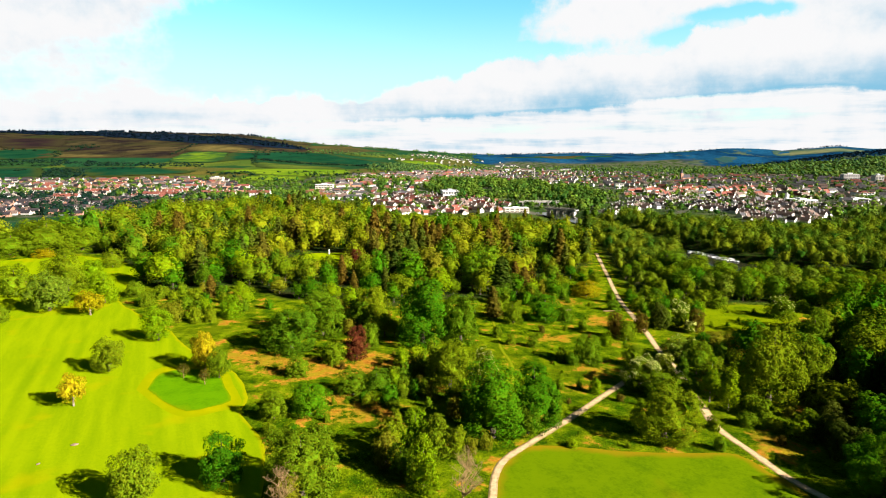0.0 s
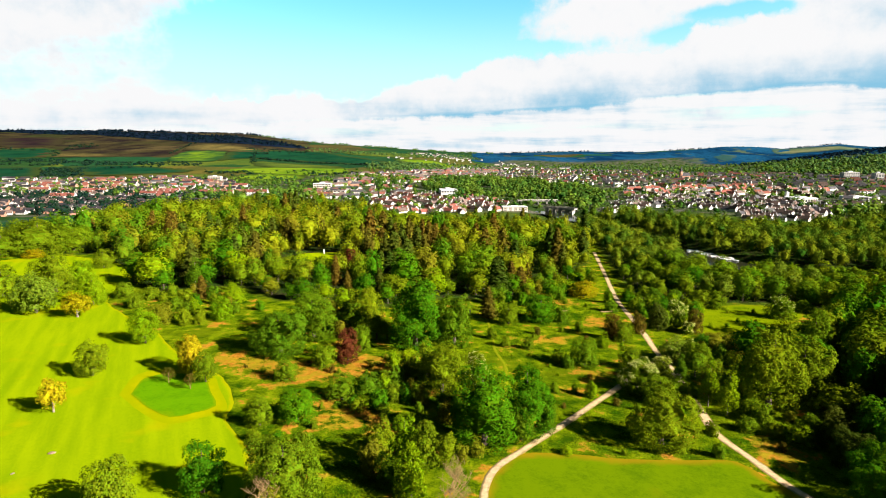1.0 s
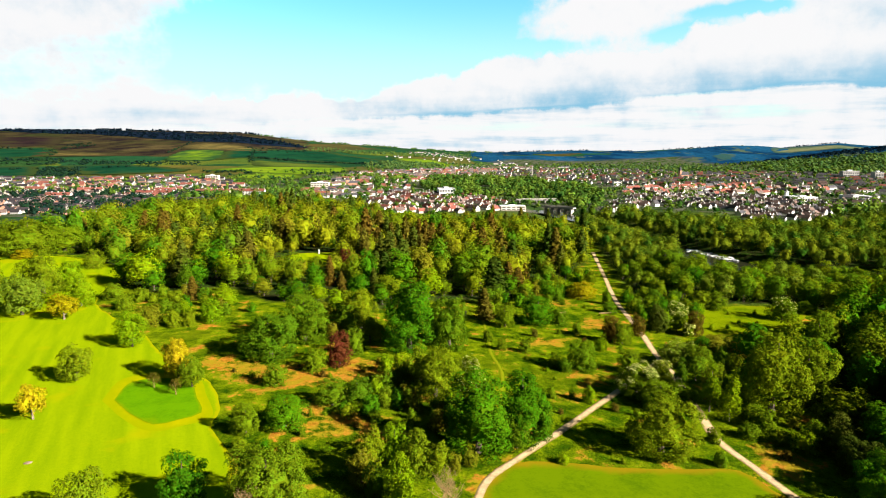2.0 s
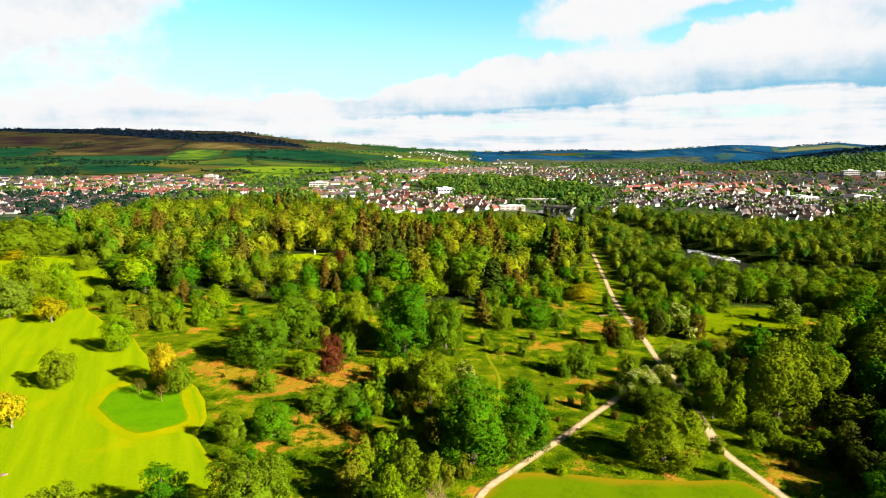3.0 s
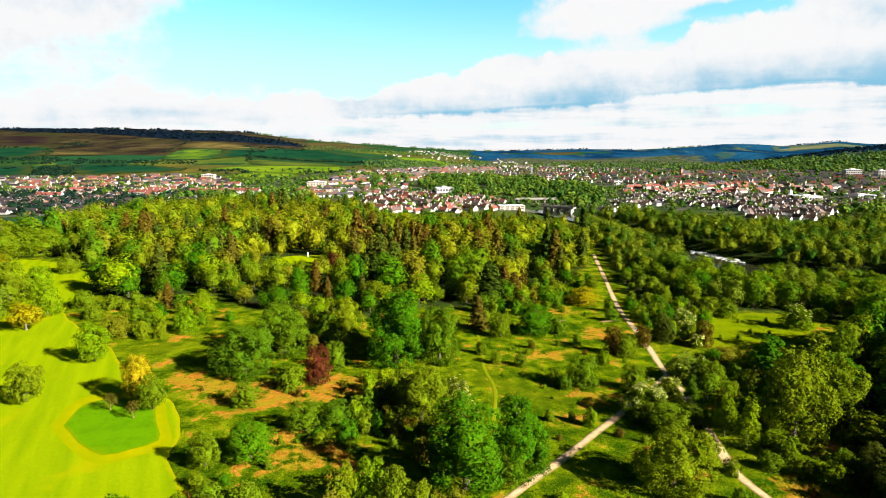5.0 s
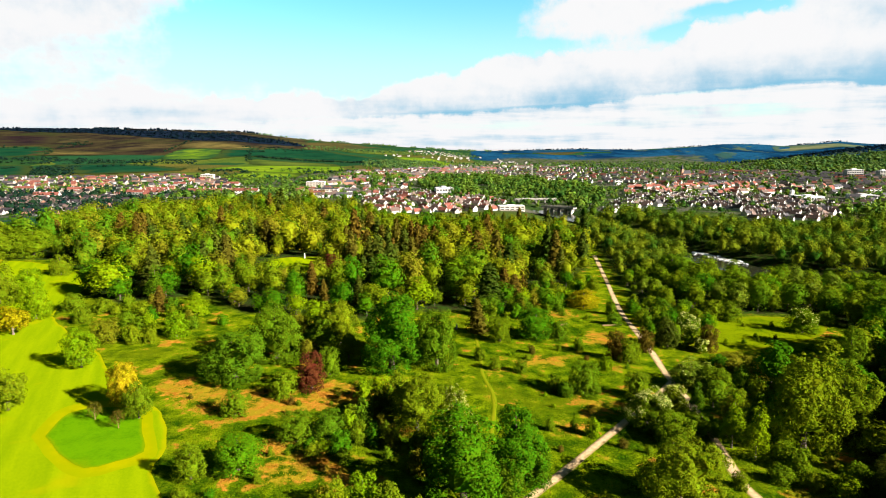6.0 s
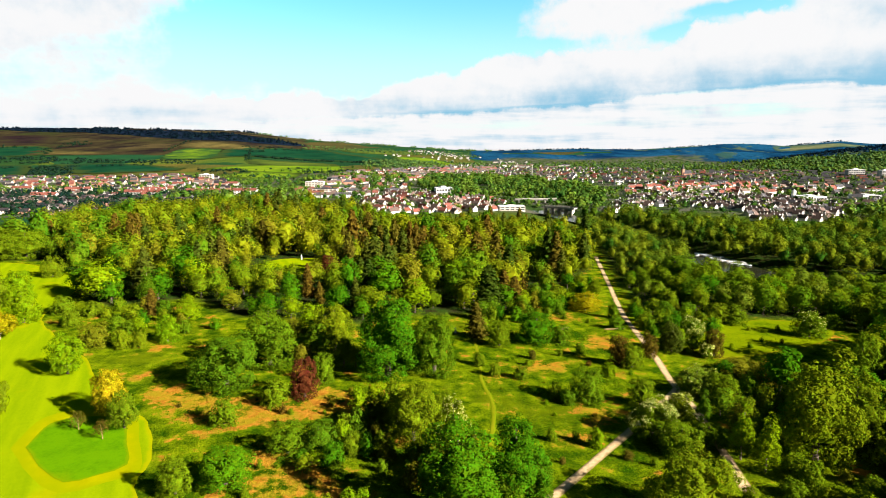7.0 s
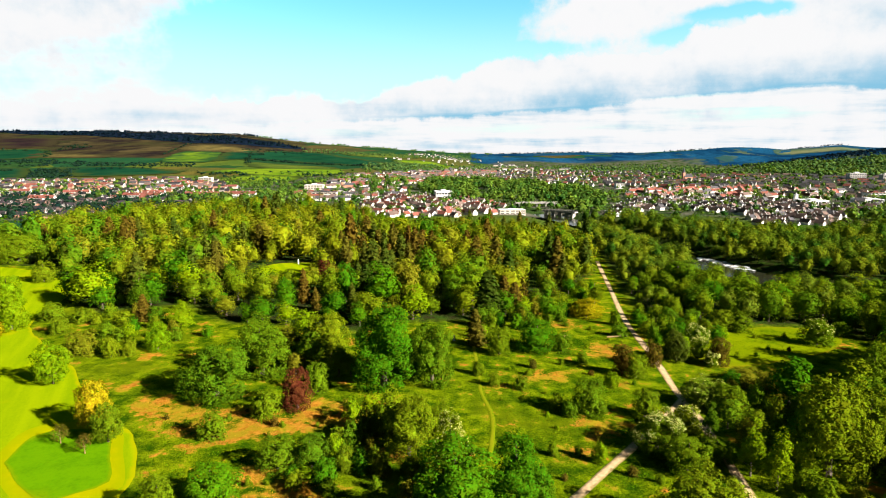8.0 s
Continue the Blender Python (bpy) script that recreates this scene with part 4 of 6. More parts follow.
plant("gorse_bush", "bush", "green", -41.2, 146.7, 5.9, 6.8, "single round green bush on bracken", "shrub")
plant("oak_tree", "great", "olive", -27.4, 194.3, 15.7, 12.5, "olive-brown spreading oak in the shade")
plant("lime_tree", "tall", "deep", -10.0, 177.2, 25.0, 16.8, "very tall dense green lime tree")
plant("lime_tree", "tall", "green", 2.0, 180.4, 18.0, 13.4, "tall green lime beside a taller one")
plant("lime_tree", "tree", "green", -2.7, 185.4, 9.6, 9.0, "green tree in the clump of limes")
plant("alder_tree", "bush", "bright", -11.1, 161.5, 4.5, 5.0, "small bright green sapling in the shade", "shrub")
plant("alder_tree", "tree", "green", -24.5, 136.0, 6.4, 8.0, "leafy green thicket tree", group="thicket")
plant("alder_tree", "tree", "green", -18.6, 137.1, 7.2, 7.5, "leafy green thicket tree", group="thicket")
plant("alder_tree", "bush", "deep", -15.0, 132.8, 4.7, 5.2, "dark green thicket bush", "shrub", "thicket")
plant("hawthorn", "round", "olive", -12.2, 136.0, 5.2, 4.0, "small olive tree alone in the grass")
plant("birch_tree", "tall", "olive", -0.7, 143.2, 14.7, 10.2, "olive feathery birch tree")
plant("birch_tree", "birch", "olive", -4.8, 149.5, 12.3, 6.0, "thin olive birch tree in the scrub")
plant("birch_tree", "tall", "olive", 5.0, 148.0, 10.0, 7.2, "olive birch tree behind a chestnut")
plant("chestnut_tree", "tall", "olive", 7.8, 129.8, 18.0, 7.6, "pale flowering chestnut tree", flowers=0.25)
plant("sycamore_tree", "tall", "deep", 9.0, 117.1, 18.2, 13.4, "massive dark green sycamore by the path")
plant("sycamore_tree", "tall", "deep", 18.5, 123.0, 17.4, 11.8, "massive green sycamore by the path")
plant("sycamore_tree", "tree", "green", 16.8, 119.6, 8.7, 7.0, "lower green tree under the sycamores")
plant("alder_tree", "tree", "green", 22.7, 124.0, 8.4, 4.9, "green tree at the side path")

# ---- willow thicket beside the side path ----
plant("willow_bush", "willow", "olive", -12.1, 108.3, 9.7, 6.6, "feathery yellow-green willow in a thicket", group="willow thicket")
plant("willow_bush", "willow", "bright", -7.2, 111.5, 9.2, 7.1, "feathery yellow-green willow in a thicket", group="willow thicket")
plant("willow_bush", "willow", "bronze", -12.3, 104.1, 7.8, 5.5, "bronze-tipped willow in a thicket", group="willow thicket")
plant("willow_bush", "willow", "olive", -3.0, 108.3, 8.5, 6.3, "feathery olive willow in a thicket", group="willow thicket")
plant("willow_bush", "willow", "olive", 1.3, 109.0, 7.2, 5.3, "feathery olive willow in a thicket", group="willow thicket")
plant("willow_bush", "willow", "bright", -4.6, 97.0, 9.4, 7.1, "fresh green drooping willow in a thicket", group="willow thicket")
plant("willow_bush", "willow", "green", -9.0, 100.4, 7.5, 5.3, "green willow in a thicket", group="willow thicket")
plant("gorse_bush", "bush", "bronze", 7.1, 112.2, 4.1, 3.7, "yellowish round bush beside the path", "shrub")
plant("gorse_bush", "bush", "bronze", 4.3, 109.6, 3.5, 3.2, "yellowish round bush beside the path", "shrub")
plant("willow_bush", "willow", "olive", -12.6, 83.0, 7.3, 6.5, "feathery olive willow at the meadow's edge")

# ---- meadow between wood and paths ----
plant("hawthorn", "round", "green", 39.3, 165.5, 8.5, 8.9, "dense dark rounded thorn tree in the meadow")
plant("hawthorn", "bush", "green", 34.3, 163.7, 4.3, 4.2, "small green bush in the meadow", "shrub")
plant("hawthorn", "bush", "olive", 31.7, 166.9, 4.5, 3.6, "small olive bush in the meadow", "shrub")
plant("alder_tree", "tree", "deep", 32.5, 209.1, 10.8, 12.6, "dark green rounded tree at the meadow's edge")
plant("alder_tree", "bush", "green", 40.0, 208.4, 6.2, 7.0, "green bush at the meadow's edge", "shrub")
plant("hawthorn", "bush", "bright", 36.5, 143.6, 4.3, 3.7, "bright bush beside the side path", "shrub")
plant("hawthorn", "bush", "bright", 48.5, 182.4, 4.5, 4.4, "bright green bush in the meadow", "shrub")
plant("hawthorn", "bush", "green", 44.2, 198.4, 4.3, 3.6, "small green bush in the meadow", "shrub")
plant("hawthorn", "bush", "olive", 24.8, 178.4, 4.0, 4.2, "olive bush with a long shadow", "shrub")
plant("hawthorn", "bush", "rust", 29.5, 193.8, 2.7, 3.1, "tiny brown shrub in the meadow", "shrub")
plant("hawthorn", "bush", "olive", 18.1, 179.7, 3.7, 3.9, "small olive bush in the meadow", "shrub")
plant("hawthorn", "bush", "olive", 14.1, 187.2, 4.0, 4.0, "small olive bush at the wood's edge", "shrub")
plant("hawthorn", "bush", "green", 27.7, 145.3, 3.1, 2.6, "small green shrub in the meadow", "shrub")
plant("hawthorn", "bush", "green", 32.9, 145.7, 2.5, 2.0, "tiny green shrub in the meadow", "shrub")
plant("hawthorn", "bush", "green", 61.9, 226.4, 4.6, 5.9, "dark green bush beside the main path", "shrub")
plant("sallow_bush", "round", "amber", 55.8, 249.1, 7.5, 12.8, "yellow-brown spreading shrub at the edge of the meadow", "shrub")
plant("larch_tree", "spire", "rust", 13.9, 211.6, 11.4, 5.8, "rusty brown young larch at the wood's edge")
plant("alder_tree", "tree", "green", 20.7, 203.8, 8.7, 7.1, "green tree at the meadow's edge")
plant("rowan_tree", "round", "olive", 57.0, 189.7, 7.5, 6.5, "olive young tree beside the main path")
plant("rowan_tree", "round", "rust", 53.7, 191.5, 8.9, 5.8, "brown budding tree beside the main path")
plant("rowan_tree", "round", "rust", 64.4, 198.9, 8.0, 5.3, "reddish brown tree hanging over the path")
plant("birch_tree", "birch", "olive", 63.2, 267.9, 11.2, 5.8, "thin olive birch at the path's far end")

# ---- along the main path ----
plant("chestnut_tree", "great", "olive", 49.7, 149.7, 9.2, 10.0, "horse chestnut covered in creamy candles", flowers=0.55)
plant("chestnut_tree", "tree", "olive", 57.4, 156.6, 7.4, 7.1, "flowering chestnut over the path", flowers=0.35)
plant("alder_tree", "round", "olive", 51.8, 164.7, 6.9, 7.3, "olive tree behind the chestnut")
plant("alder_tree", "tree", "green", 52.8, 141.8, 7.5, 8.7, "green tree below the chestnut")
plant("alder_tree", "tree", "green", 60.1, 146.4, 5.3, 7.6, "green tree below the chestnut")
plant("oak_tree", "great", "olive", 46.3, 120.4, 13.5, 14.2, "broad olive oak with its limbs showing, by the meadow")
plant("gorse_bush", "bush", "olive", 59.2, 125.8, 3.5, 3.5, "olive bush on the verge of the path", "shrub")
plant("gorse_bush", "bush", "green", 56.3, 115.8, 3.6, 3.0, "green bush on the verge of the path", "shrub")
plant("gorse_bush", "bush", "bright", 25.3, 114.3, 1.9, 3.0, "low green bush on the meadow's edge", "shrub")
plant("oak_tree", "tree", "grey", 68.2, 173.1, 7.8, 11.1, "grey-green tree beside the main path", flowers=0.06)
plant("oak_tree", "tree", "green", 72.3, 168.2, 7.1, 8.8, "green tree in the belt by the path")
plant("birch_tree", "birch", "green", 63.5, 157.0, 8.2, 3.4, "narrow upright green tree by the path")
plant("birch_tree", "birch", "bright", 64.3, 140.6, 12.8, 4.7, "slender birch with a pale trunk")
plant("birch_tree", "birch", "bright", 67.0, 136.2, 12.4, 5.1, "drooping birch by the path")
plant("oak_tree", "tall", "olive", 79.4, 141.8, 24.0, 14.5, "very large olive-green oak in the belt")
plant("oak_tree", "great", "olive", 91.7, 149.5, 16.2, 15.0, "large olive oak leaning against a larger one")
plant("ash_tree", "tall", "green", 107.6, 172.0, 18.5, 9.0, "tall narrow green tree behind the great oak")
plant("oak_tree", "great", "olive", 89.4, 166.0, 8.4, 10.8, "olive oak in the shade of a larger one")
plant("sallow_bush", "round", "bronze", 85.0, 188.0, 4.8, 11.1, "bronze budding tree in a thicket")
plant("sallow_bush", "round", "bronze", 88.3, 179.8, 6.5, 9.2, "bronze budding tree in a thicket")
plant("willow_bush", "willow", "olive", 94.2, 139.1, 8.8, 12.8, "spreading yellow-olive willow in the shade", "shrub")
plant("willow_bush", "willow", "green", 80.9, 126.8, 5.1, 6.4, "green willow bush in the shade", "shrub")
plant("hawthorn", "bush", "green", 67.7, 128.4, 3.6, 5.0, "green bush beside the main path", "shrub", "path-side bushes")
plant("hawthorn", "bush", "green", 72.9, 132.5, 4.9, 5.8, "green bush beside the main path", "shrub", "path-side bushes")
plant("hawthorn", "bush", "olive", 72.8, 126.4, 3.1, 4.2, "olive bush beside the main path", "shrub", "path-side bushes")
plant("hawthorn", "bush", "green", 73.9, 140.2, 3.9, 5.2, "green bush beside the main path", "shrub", "path-side bushes")
plant("hawthorn", "bush", "green", 64.2, 239.4, 5.9, 4.5, "green bush beside the main path", "shrub", "path-side bushes")
plant("yew_tree", "tree", "needle", 72.9, 204.5, 10.2, 7.7, "dark evergreen beside the clearing")
plant("hawthorn", "round", "green", 79.7, 205.0, 7.5, 6.6, "thorn tree in white blossom", flowers=0.35)
plant("hawthorn", "round", "green", 85.1, 219.5, 7.6, 7.6, "thorn tree in white blossom", flowers=0.5)
plant("rowan_tree", "tree", "rust", 84.7, 201.9, 9.8, 5.8, "copper-brown tree at the clearing")
plant("hawthorn", "bush", "green", 81.7, 200.2, 4.3, 4.6, "white-flowering bush at the clearing", "shrub", flowers=0.5)
plant("hawthorn", "round", "green", 126.0, 225.1, 8.6, 11.1, "dense green thorn tree, one side in blossom", flowers=0.15)
plant("hawthorn", "round", "green", 141.4, 237.0, 4.9, 8.5, "rounded green thorn tree")
plant("alder_tree", "round", "green", 107.1, 238.5, 6.6, 10.3, "rounded green tree at the clearing")
plant("alder_tree", "round", "olive", 101.3, 240.1, 6.6, 10.3, "rounded olive tree at the clearing")
plant("alder_tree", "tree", "green", 83.2, 241.2, 7.3, 7.8, "green tree beside the main path")
plant("alder_tree", "round", "olive", 72.4, 230.2, 5.3, 6.5, "olive bush beside the main path")
plant("ash_tree", "tall", "green", 106.6, 296.7, 16.6, 19.9, "dome-topped green tree above the path belt")


# ---- tall trees at the foot of the shaded slope, shade put into dark leaves ----
for k, (x, y) in enumerate([(83.8, 106.6), (80.3, 93.9), (92.6, 103.4), (81.9, 114.5), (76.9, 99.5), (83.8, 122.9), (79.3, 106.2)]):
    plant("beech_tree", "great", ("deep", "needle")[k % 2], x, y, (11, 13, 14)[k] if k < 3 else 8.5, (10, 12)[k % 2] if k < 3 else 8.5, "beech in the shaded belt, shade put into its leaf colour", "tree", "trees of the shaded belt")


# unseen beeches added outside the view to block sun from the belt
for x, y, h in ((114, 92, 20), (110, 78, 19), (121, 103, 21), (124, 88, 20), (118, 66, 19), (131, 112, 21)):
    plant("beech_tree", "wood", "deep", x, y, h, 15, "unseen tall beech added to shade the belt", "tree", "trees of the shaded belt")


# ---- the dead tree by the side path ----
def dead_tree(x, y, h):
    rng = np.random.default_rng(77)
    pieces = [tube([(0, 0, -0.3), (0.1, 0, h * 0.3), (-0.1, 0.2, h * 0.55)], [0.28, 0.2, 0.13], 7)]
    tips = [(np.array([0.1, 0, h * 0.3]), 0.16), (np.array([-0.1, 0.2, h * 0.55]), 0.13)]
    for level in range(4):
        grown = []
        for p, r in tips:
            for k in range(4):
                a, reach = rng.uniform(0, 6.28), h * 0.27 * 0.70 ** level * rng.uniform(0.7, 1.2)
                q = p + np.array([math.cos(a) * reach * 0.75, math.sin(a) * reach * 0.75, reach * rng.uniform(0.4, 1.0)])
                mid = (p + q) / 2 + rng.normal(0, reach * 0.1, 3)
                pieces.append(tube([p, mid, q], [r, r * 0.75, r * 0.45], 5))
                grown.append((q, r * 0.5))
        tips = grown
    top = new("dead_tree")
    top.matrix_basis = pose(x, y, float(height(x, y)))
    part("trunk", mesh_from("trunk", *joined(pieces), [DEAD_WOOD]), top)
    tagged(top, "bare pale-brown dead tree among green ones", "tree")
    PLANTED.append((x, y, 2))


plant("beech_tree", "tree", "copper", -50.5, 291.0, 11.0, 9.0, "copper-red tree at the edge of the glade")
dead_tree(2.4, 90.2, 9.5)
dead_tree(-27.6, 86.6, 8.0)


# ---- woods: single trees near by, the rest as one mass ----
def scatter(poly, gap, seed, away=0.62, lawn=False):
    """Jittered places inside poly that keep off what is already planted and off the paths."""
    rng = np.random.default_rng(seed)
    p = np.array(poly, float)
    gx, gy = np.arange(p[:, 0].min(), p[:, 0].max(), gap), np.arange(p[:, 1].min(), p[:, 1].max(), gap)
    x, y = np.meshgrid(gx, gy)
    x[1::2] += gap / 2
    x, y = x.ravel() + rng.uniform(-0.4, 0.4, x.size) * gap, y.ravel() + rng.uniform(-0.4, 0.4, x.size) * gap
    keep = inside(poly, x, y)
    x, y = x[keep], y[keep]
    ok = np.ones(len(x), bool)
    for a, b, r in PLANTED:
        ok &= np.hypot(x - a, y - b) > r * away + gap * 0.25
    for line in (MAIN_PATH, SIDE_PATH):
        c = curve_through(line, 4)
        ok &= np.hypot(x[:, None] - c[:, 0], y[:, None] - c[:, 1]).min(1) > 4.0
    ok &= (river_distance(x, y) > 16) & (signed(GLADE, x, y) < -3) & ~inside(WEIR_VIEW, x, y) & ~inside(GLADE_VIEW, x, y)
    if not lawn:
        ok &= signed(LAWN, x, y) < -1.5
    return list(zip(x[ok], y[ok]))


LITE = {
    "leafy": [crown_data(300 + i, 16, 12.5, 0.0, 10, 1.75, 530, 0.70, 0.14, swell=0.36, core=0.66, dome=0.55, belly=0.58) for i in range(6)],
    "spire": [spire_data(320 + i, 19, 10.5, 0.5, 8, 400, 1.15) for i in range(3)],
    "far": [crown_data(340 + i, 12, 11, 0.0, 6, 2.0, 46, 1.6, swell=0.4, fine=False) for i in range(6)],
    "speck": [crown_data(360 + i, 12, 11, 0.0, 5, 2.0, 16, 2.4, swell=0.45, fine=False) for i in range(6)],
    "far_spire": [spire_data(350 + i, 16, 6, 0.5, 6, 18, 2.3, 4, 5) for i in range(2)],
}


def mass(name, kind, leaves, places, label, category="woodland", seed=1):
    """Many trees as one object. places: x, y, height scale, width scale."""
    rng = np.random.default_rng(seed)
    quads, tris, qv, tint_q, nq = [], [], [], [], 0
    for x, y, sh, sw in places:
        v, f = LITE[kind][rng.integers(len(LITE[kind]))]
        t = rng.uniform(0, 2 * np.pi)
        w = v * (sw, sw, sh)
        w = np.stack([w[:, 0] * math.cos(t) - w[:, 1] * math.sin(t), w[:, 0] * math.sin(t) + w[:, 1] * math.cos(t), w[:, 2]], 1)
        w += (x, y, float(height(x, y)))
        qv.append(w)
        quads.append(f[0] + nq)
        if len(f) > 1:
            tris.append(f[1] + nq)
        tint_q.append(np.full(len(w), rng.random()))
        nq += len(w)
    me = mesh_from(name, np.concatenate(qv), [np.concatenate(quads)] + ([np.concatenate(tris)] if tris else []), [LEAVES[leaves]])
    put_attribute(me, "tint", np.concatenate(tint_q))
    return tagged(new(name, me), label, category, kind="stuff")


def grow_woods():
    rng = np.random.default_rng(4)
    leafy, dark, spires, larches, bronze = [], [], [], [], []
    for x, y in scatter(WOOD, 9.2, 11):
        n = noise.noise(Vector((x / 60, y / 60, 5)))
        dense = math.exp(-((x + 5) / 75) ** 2 - ((y - 335) / 60) ** 2)
        conifer = (y > 262) and rng.random() < 0.13 + 0.48 * n + 0.38 * dense
        s = float(np.clip(rng.normal(0.95, 0.22), 0.55, 1.45))
        if inside(GLADE_FRONT, x, y):
            s *= 0.74
        if x > -75:
            s *= 1 - 0.32 * float(smooth(370, 450, y))
        if y < 262:
            kind, leaf = ("spire", rng.choice(["needle", "rust"])) if rng.random() < 0.10 else ("wood", rng.choice(["green", "deep", "olive", "olive", "bright", "bronze", "green", "deep"]))
            name = "conifer_tree" if kind == "spire" else "woodland_tree"
            edge = 0.62 + 0.38 * min(1, max(0, (float(signed(WOOD, x, y)) - 4) / 25))
            plant(name, kind, str(leaf), x, y, 18 * s * edge, (7 if kind == "spire" else 11) * s, "%s %s in the wood" % (LEAF_WORDS[str(leaf)], name.replace("_", " ")), "tree", "trees of the wood")
        elif conifer:
            (larches if rng.random() < 0.30 + 0.3 * dense else spires).append((x, y, s * rng.uniform(0.72, 0.98), s * rng.uniform(0.85, 1.2)))
        elif rng.random() < 0.14:
            bronze.append((x, y, s * 0.9, s * 1.08))
        else:
            leafy.append((x, y, s * rng.uniform(0.80, 1.04), s * rng.uniform(0.86, 1.12)))
    mass("broadleaf_wood", "leafy", "mixed", leafy, "broadleaved wood in many spring greens")
    mass("bronze_wood", "leafy", "bronze", bronze, "bronze-green budding trees through the wood", seed=2)
    mass("conifer_wood", "spire", "needle", spires, "dark pointed conifers rising through the wood", seed=3)
    mass("larch_wood", "spire", "rust", larches, "rust-brown pointed conifers rising through the wood", seed=4)
    belt = scatter(PATH_WOOD, 7.5, 12)
    way = curve_through(MAIN_PATH, 4)
    for x, y in belt:
        clear = float(np.hypot(way[:, 0] - x, way[:, 1] - y).min())
        if clear < 8:
            continue
        s = rng.uniform(0.6, 1.05) * (0.5 + 0.5 * min(1.0, clear / 34))
        leaf = str(rng.choice(["green", "green", "olive", "deep", "green", "grey"]))
        if y < 300:
            plant("riverbank_tree", "wood", leaf, x, y, 13 * s, 10.5 * s, "%s tree in the belt by the river" % LEAF_WORDS[leaf], "tree", "trees of the river belt")
        else:
            dark.append((x, y, s * 0.85, s * 0.95))
    for x, y in scatter(FAR_WOOD, 8.8, 13):
        s = rng.uniform(0.75, 1.15)
        dark.append((x, y, s * rng.uniform(0.62, 0.92), s * rng.uniform(0.74, 1.05)))
    mass("riverside_wood", "leafy", "darkmix", dark, "deep green wood along the far bank of the river", seed=5)
    for x, y in scatter(NEAR_WOOD, 7.6, 14, 0.8):
        if x > 75 + 0.75 * y:
            continue
        s = rng.uniform(0.65, 1.1)
        leaf = str(rng.choice(["olive", "deep", "green", "deep"]))
        # heights rise eastward, out of view, to throw shade over the belt
        tall = 12 + 0.24 * max(0.0, min(75.0, x - 85))
        plant("beech_tree", "wood", leaf, x, y, tall * s, (8 + tall * 0.22) * s, "%s tree in the shaded belt" % LEAF_WORDS[leaf], "tree", "trees of the shaded belt")


LEAF_WORDS = {"green": "mid-green", "bright": "fresh bright green", "olive": "olive-green", "deep": "deep green", "grey": "grey-green", "bronze": "bronze-green",
              "needle": "dark green", "rust": "rust-brown"}
grow_woods()


# ---- thickets and undergrowth ----
SCRUB = (
    ([(-155.5, 266.7), (-127.7, 269.2), (-91.5, 251.0), (-68.9, 211.4), (-64.6, 192.1), (-72.6, 197.9), (-84.5, 205.2), (-94.0, 196.3), (-108.6, 209.6), (-124.2, 224.8)], 8.0, 4.0, 4.2),
    ([(-49.7, 202.6), (-35.7, 216.3), (-21.7, 206.5), (-18.9, 180.6), (-23.5, 174.4), (-37.8, 184.1)], 7.0, 9.0, 8.0),
    ([(-16.6, 160.2), (-7.0, 161.3), (7.1, 142.4), (6.3, 117.8), (-2.6, 128.1), (-9.5, 132.1), (-15.8, 139.9)], 4.3, 4.8, 4.2),
    ([(63.6, 169.5), (84.0, 186.6), (93.9, 180.7), (77.4, 146.1), (69.6, 138.4), (67.1, 145.0), (66.4, 157.3)], 5.6, 6.2, 5.2),
    ([(73.1, 256.3), (80.9, 257.5), (104.8, 237.0), (87.8, 210.7), (77.0, 209.3), (70.9, 219.6)], 5.2, 5.4, 4.8),
    ([(12.4, 236.8), (52.6, 281.9), (71.6, 306.0), (62.6, 277.4), (45.8, 241.9), (27.5, 225.6), (15.5, 211.8)], 6.0, 6.5, 6.0),
    ([(76.1, 149.6), (85.1, 136.8), (82.8, 119.8), (74.2, 121.5), (69.3, 129.2)], 5.0, 4.0, 5.0),
    ([(-49.3, 132.9), (-38.6, 134.1), (-29.0, 117.1), (-19.1, 92.6), (-22.9, 92.3), (-38.9, 113.6)], 6.0, 3.2, 4.2),
    ([(-22.3, 135.8), (-13.3, 130.1), (-14.1, 125.5), (-19.9, 129.5)], 4.0, 3.0, 4.0))


MEADOWS = ([(13.4, 211.5), (47.5, 252.2), (63.0, 235.3), (59.8, 179.3), (46.1, 154.3), (20.1, 121.8), (16.0, 164.0)],
           [(-76.9, 198.8), (-18.9, 180.6), (9.2, 158.7), (7.3, 113.0), (-9.7, 96.9), (-26.7, 107.6), (-58.9, 155.3)],
           [(19.4, 116.5), (46.6, 150.3), (60.9, 140.9), (62.2, 114.4), (35.2, 113.1)],
           [(61.2, 131.4), (83.3, 133.5), (75.2, 103.9), (66.4, 107.1)],
           [(-27.2, 109.9), (-9.9, 98.7), (6.7, 98.3), (5.2, 82.3), (-20.1, 80.4)])
CLEARING = [(98.5, 233.2), (119.4, 239.8), (133.3, 237.7), (129.2, 222.8), (107.3, 210.6), (85.1, 202.1)]


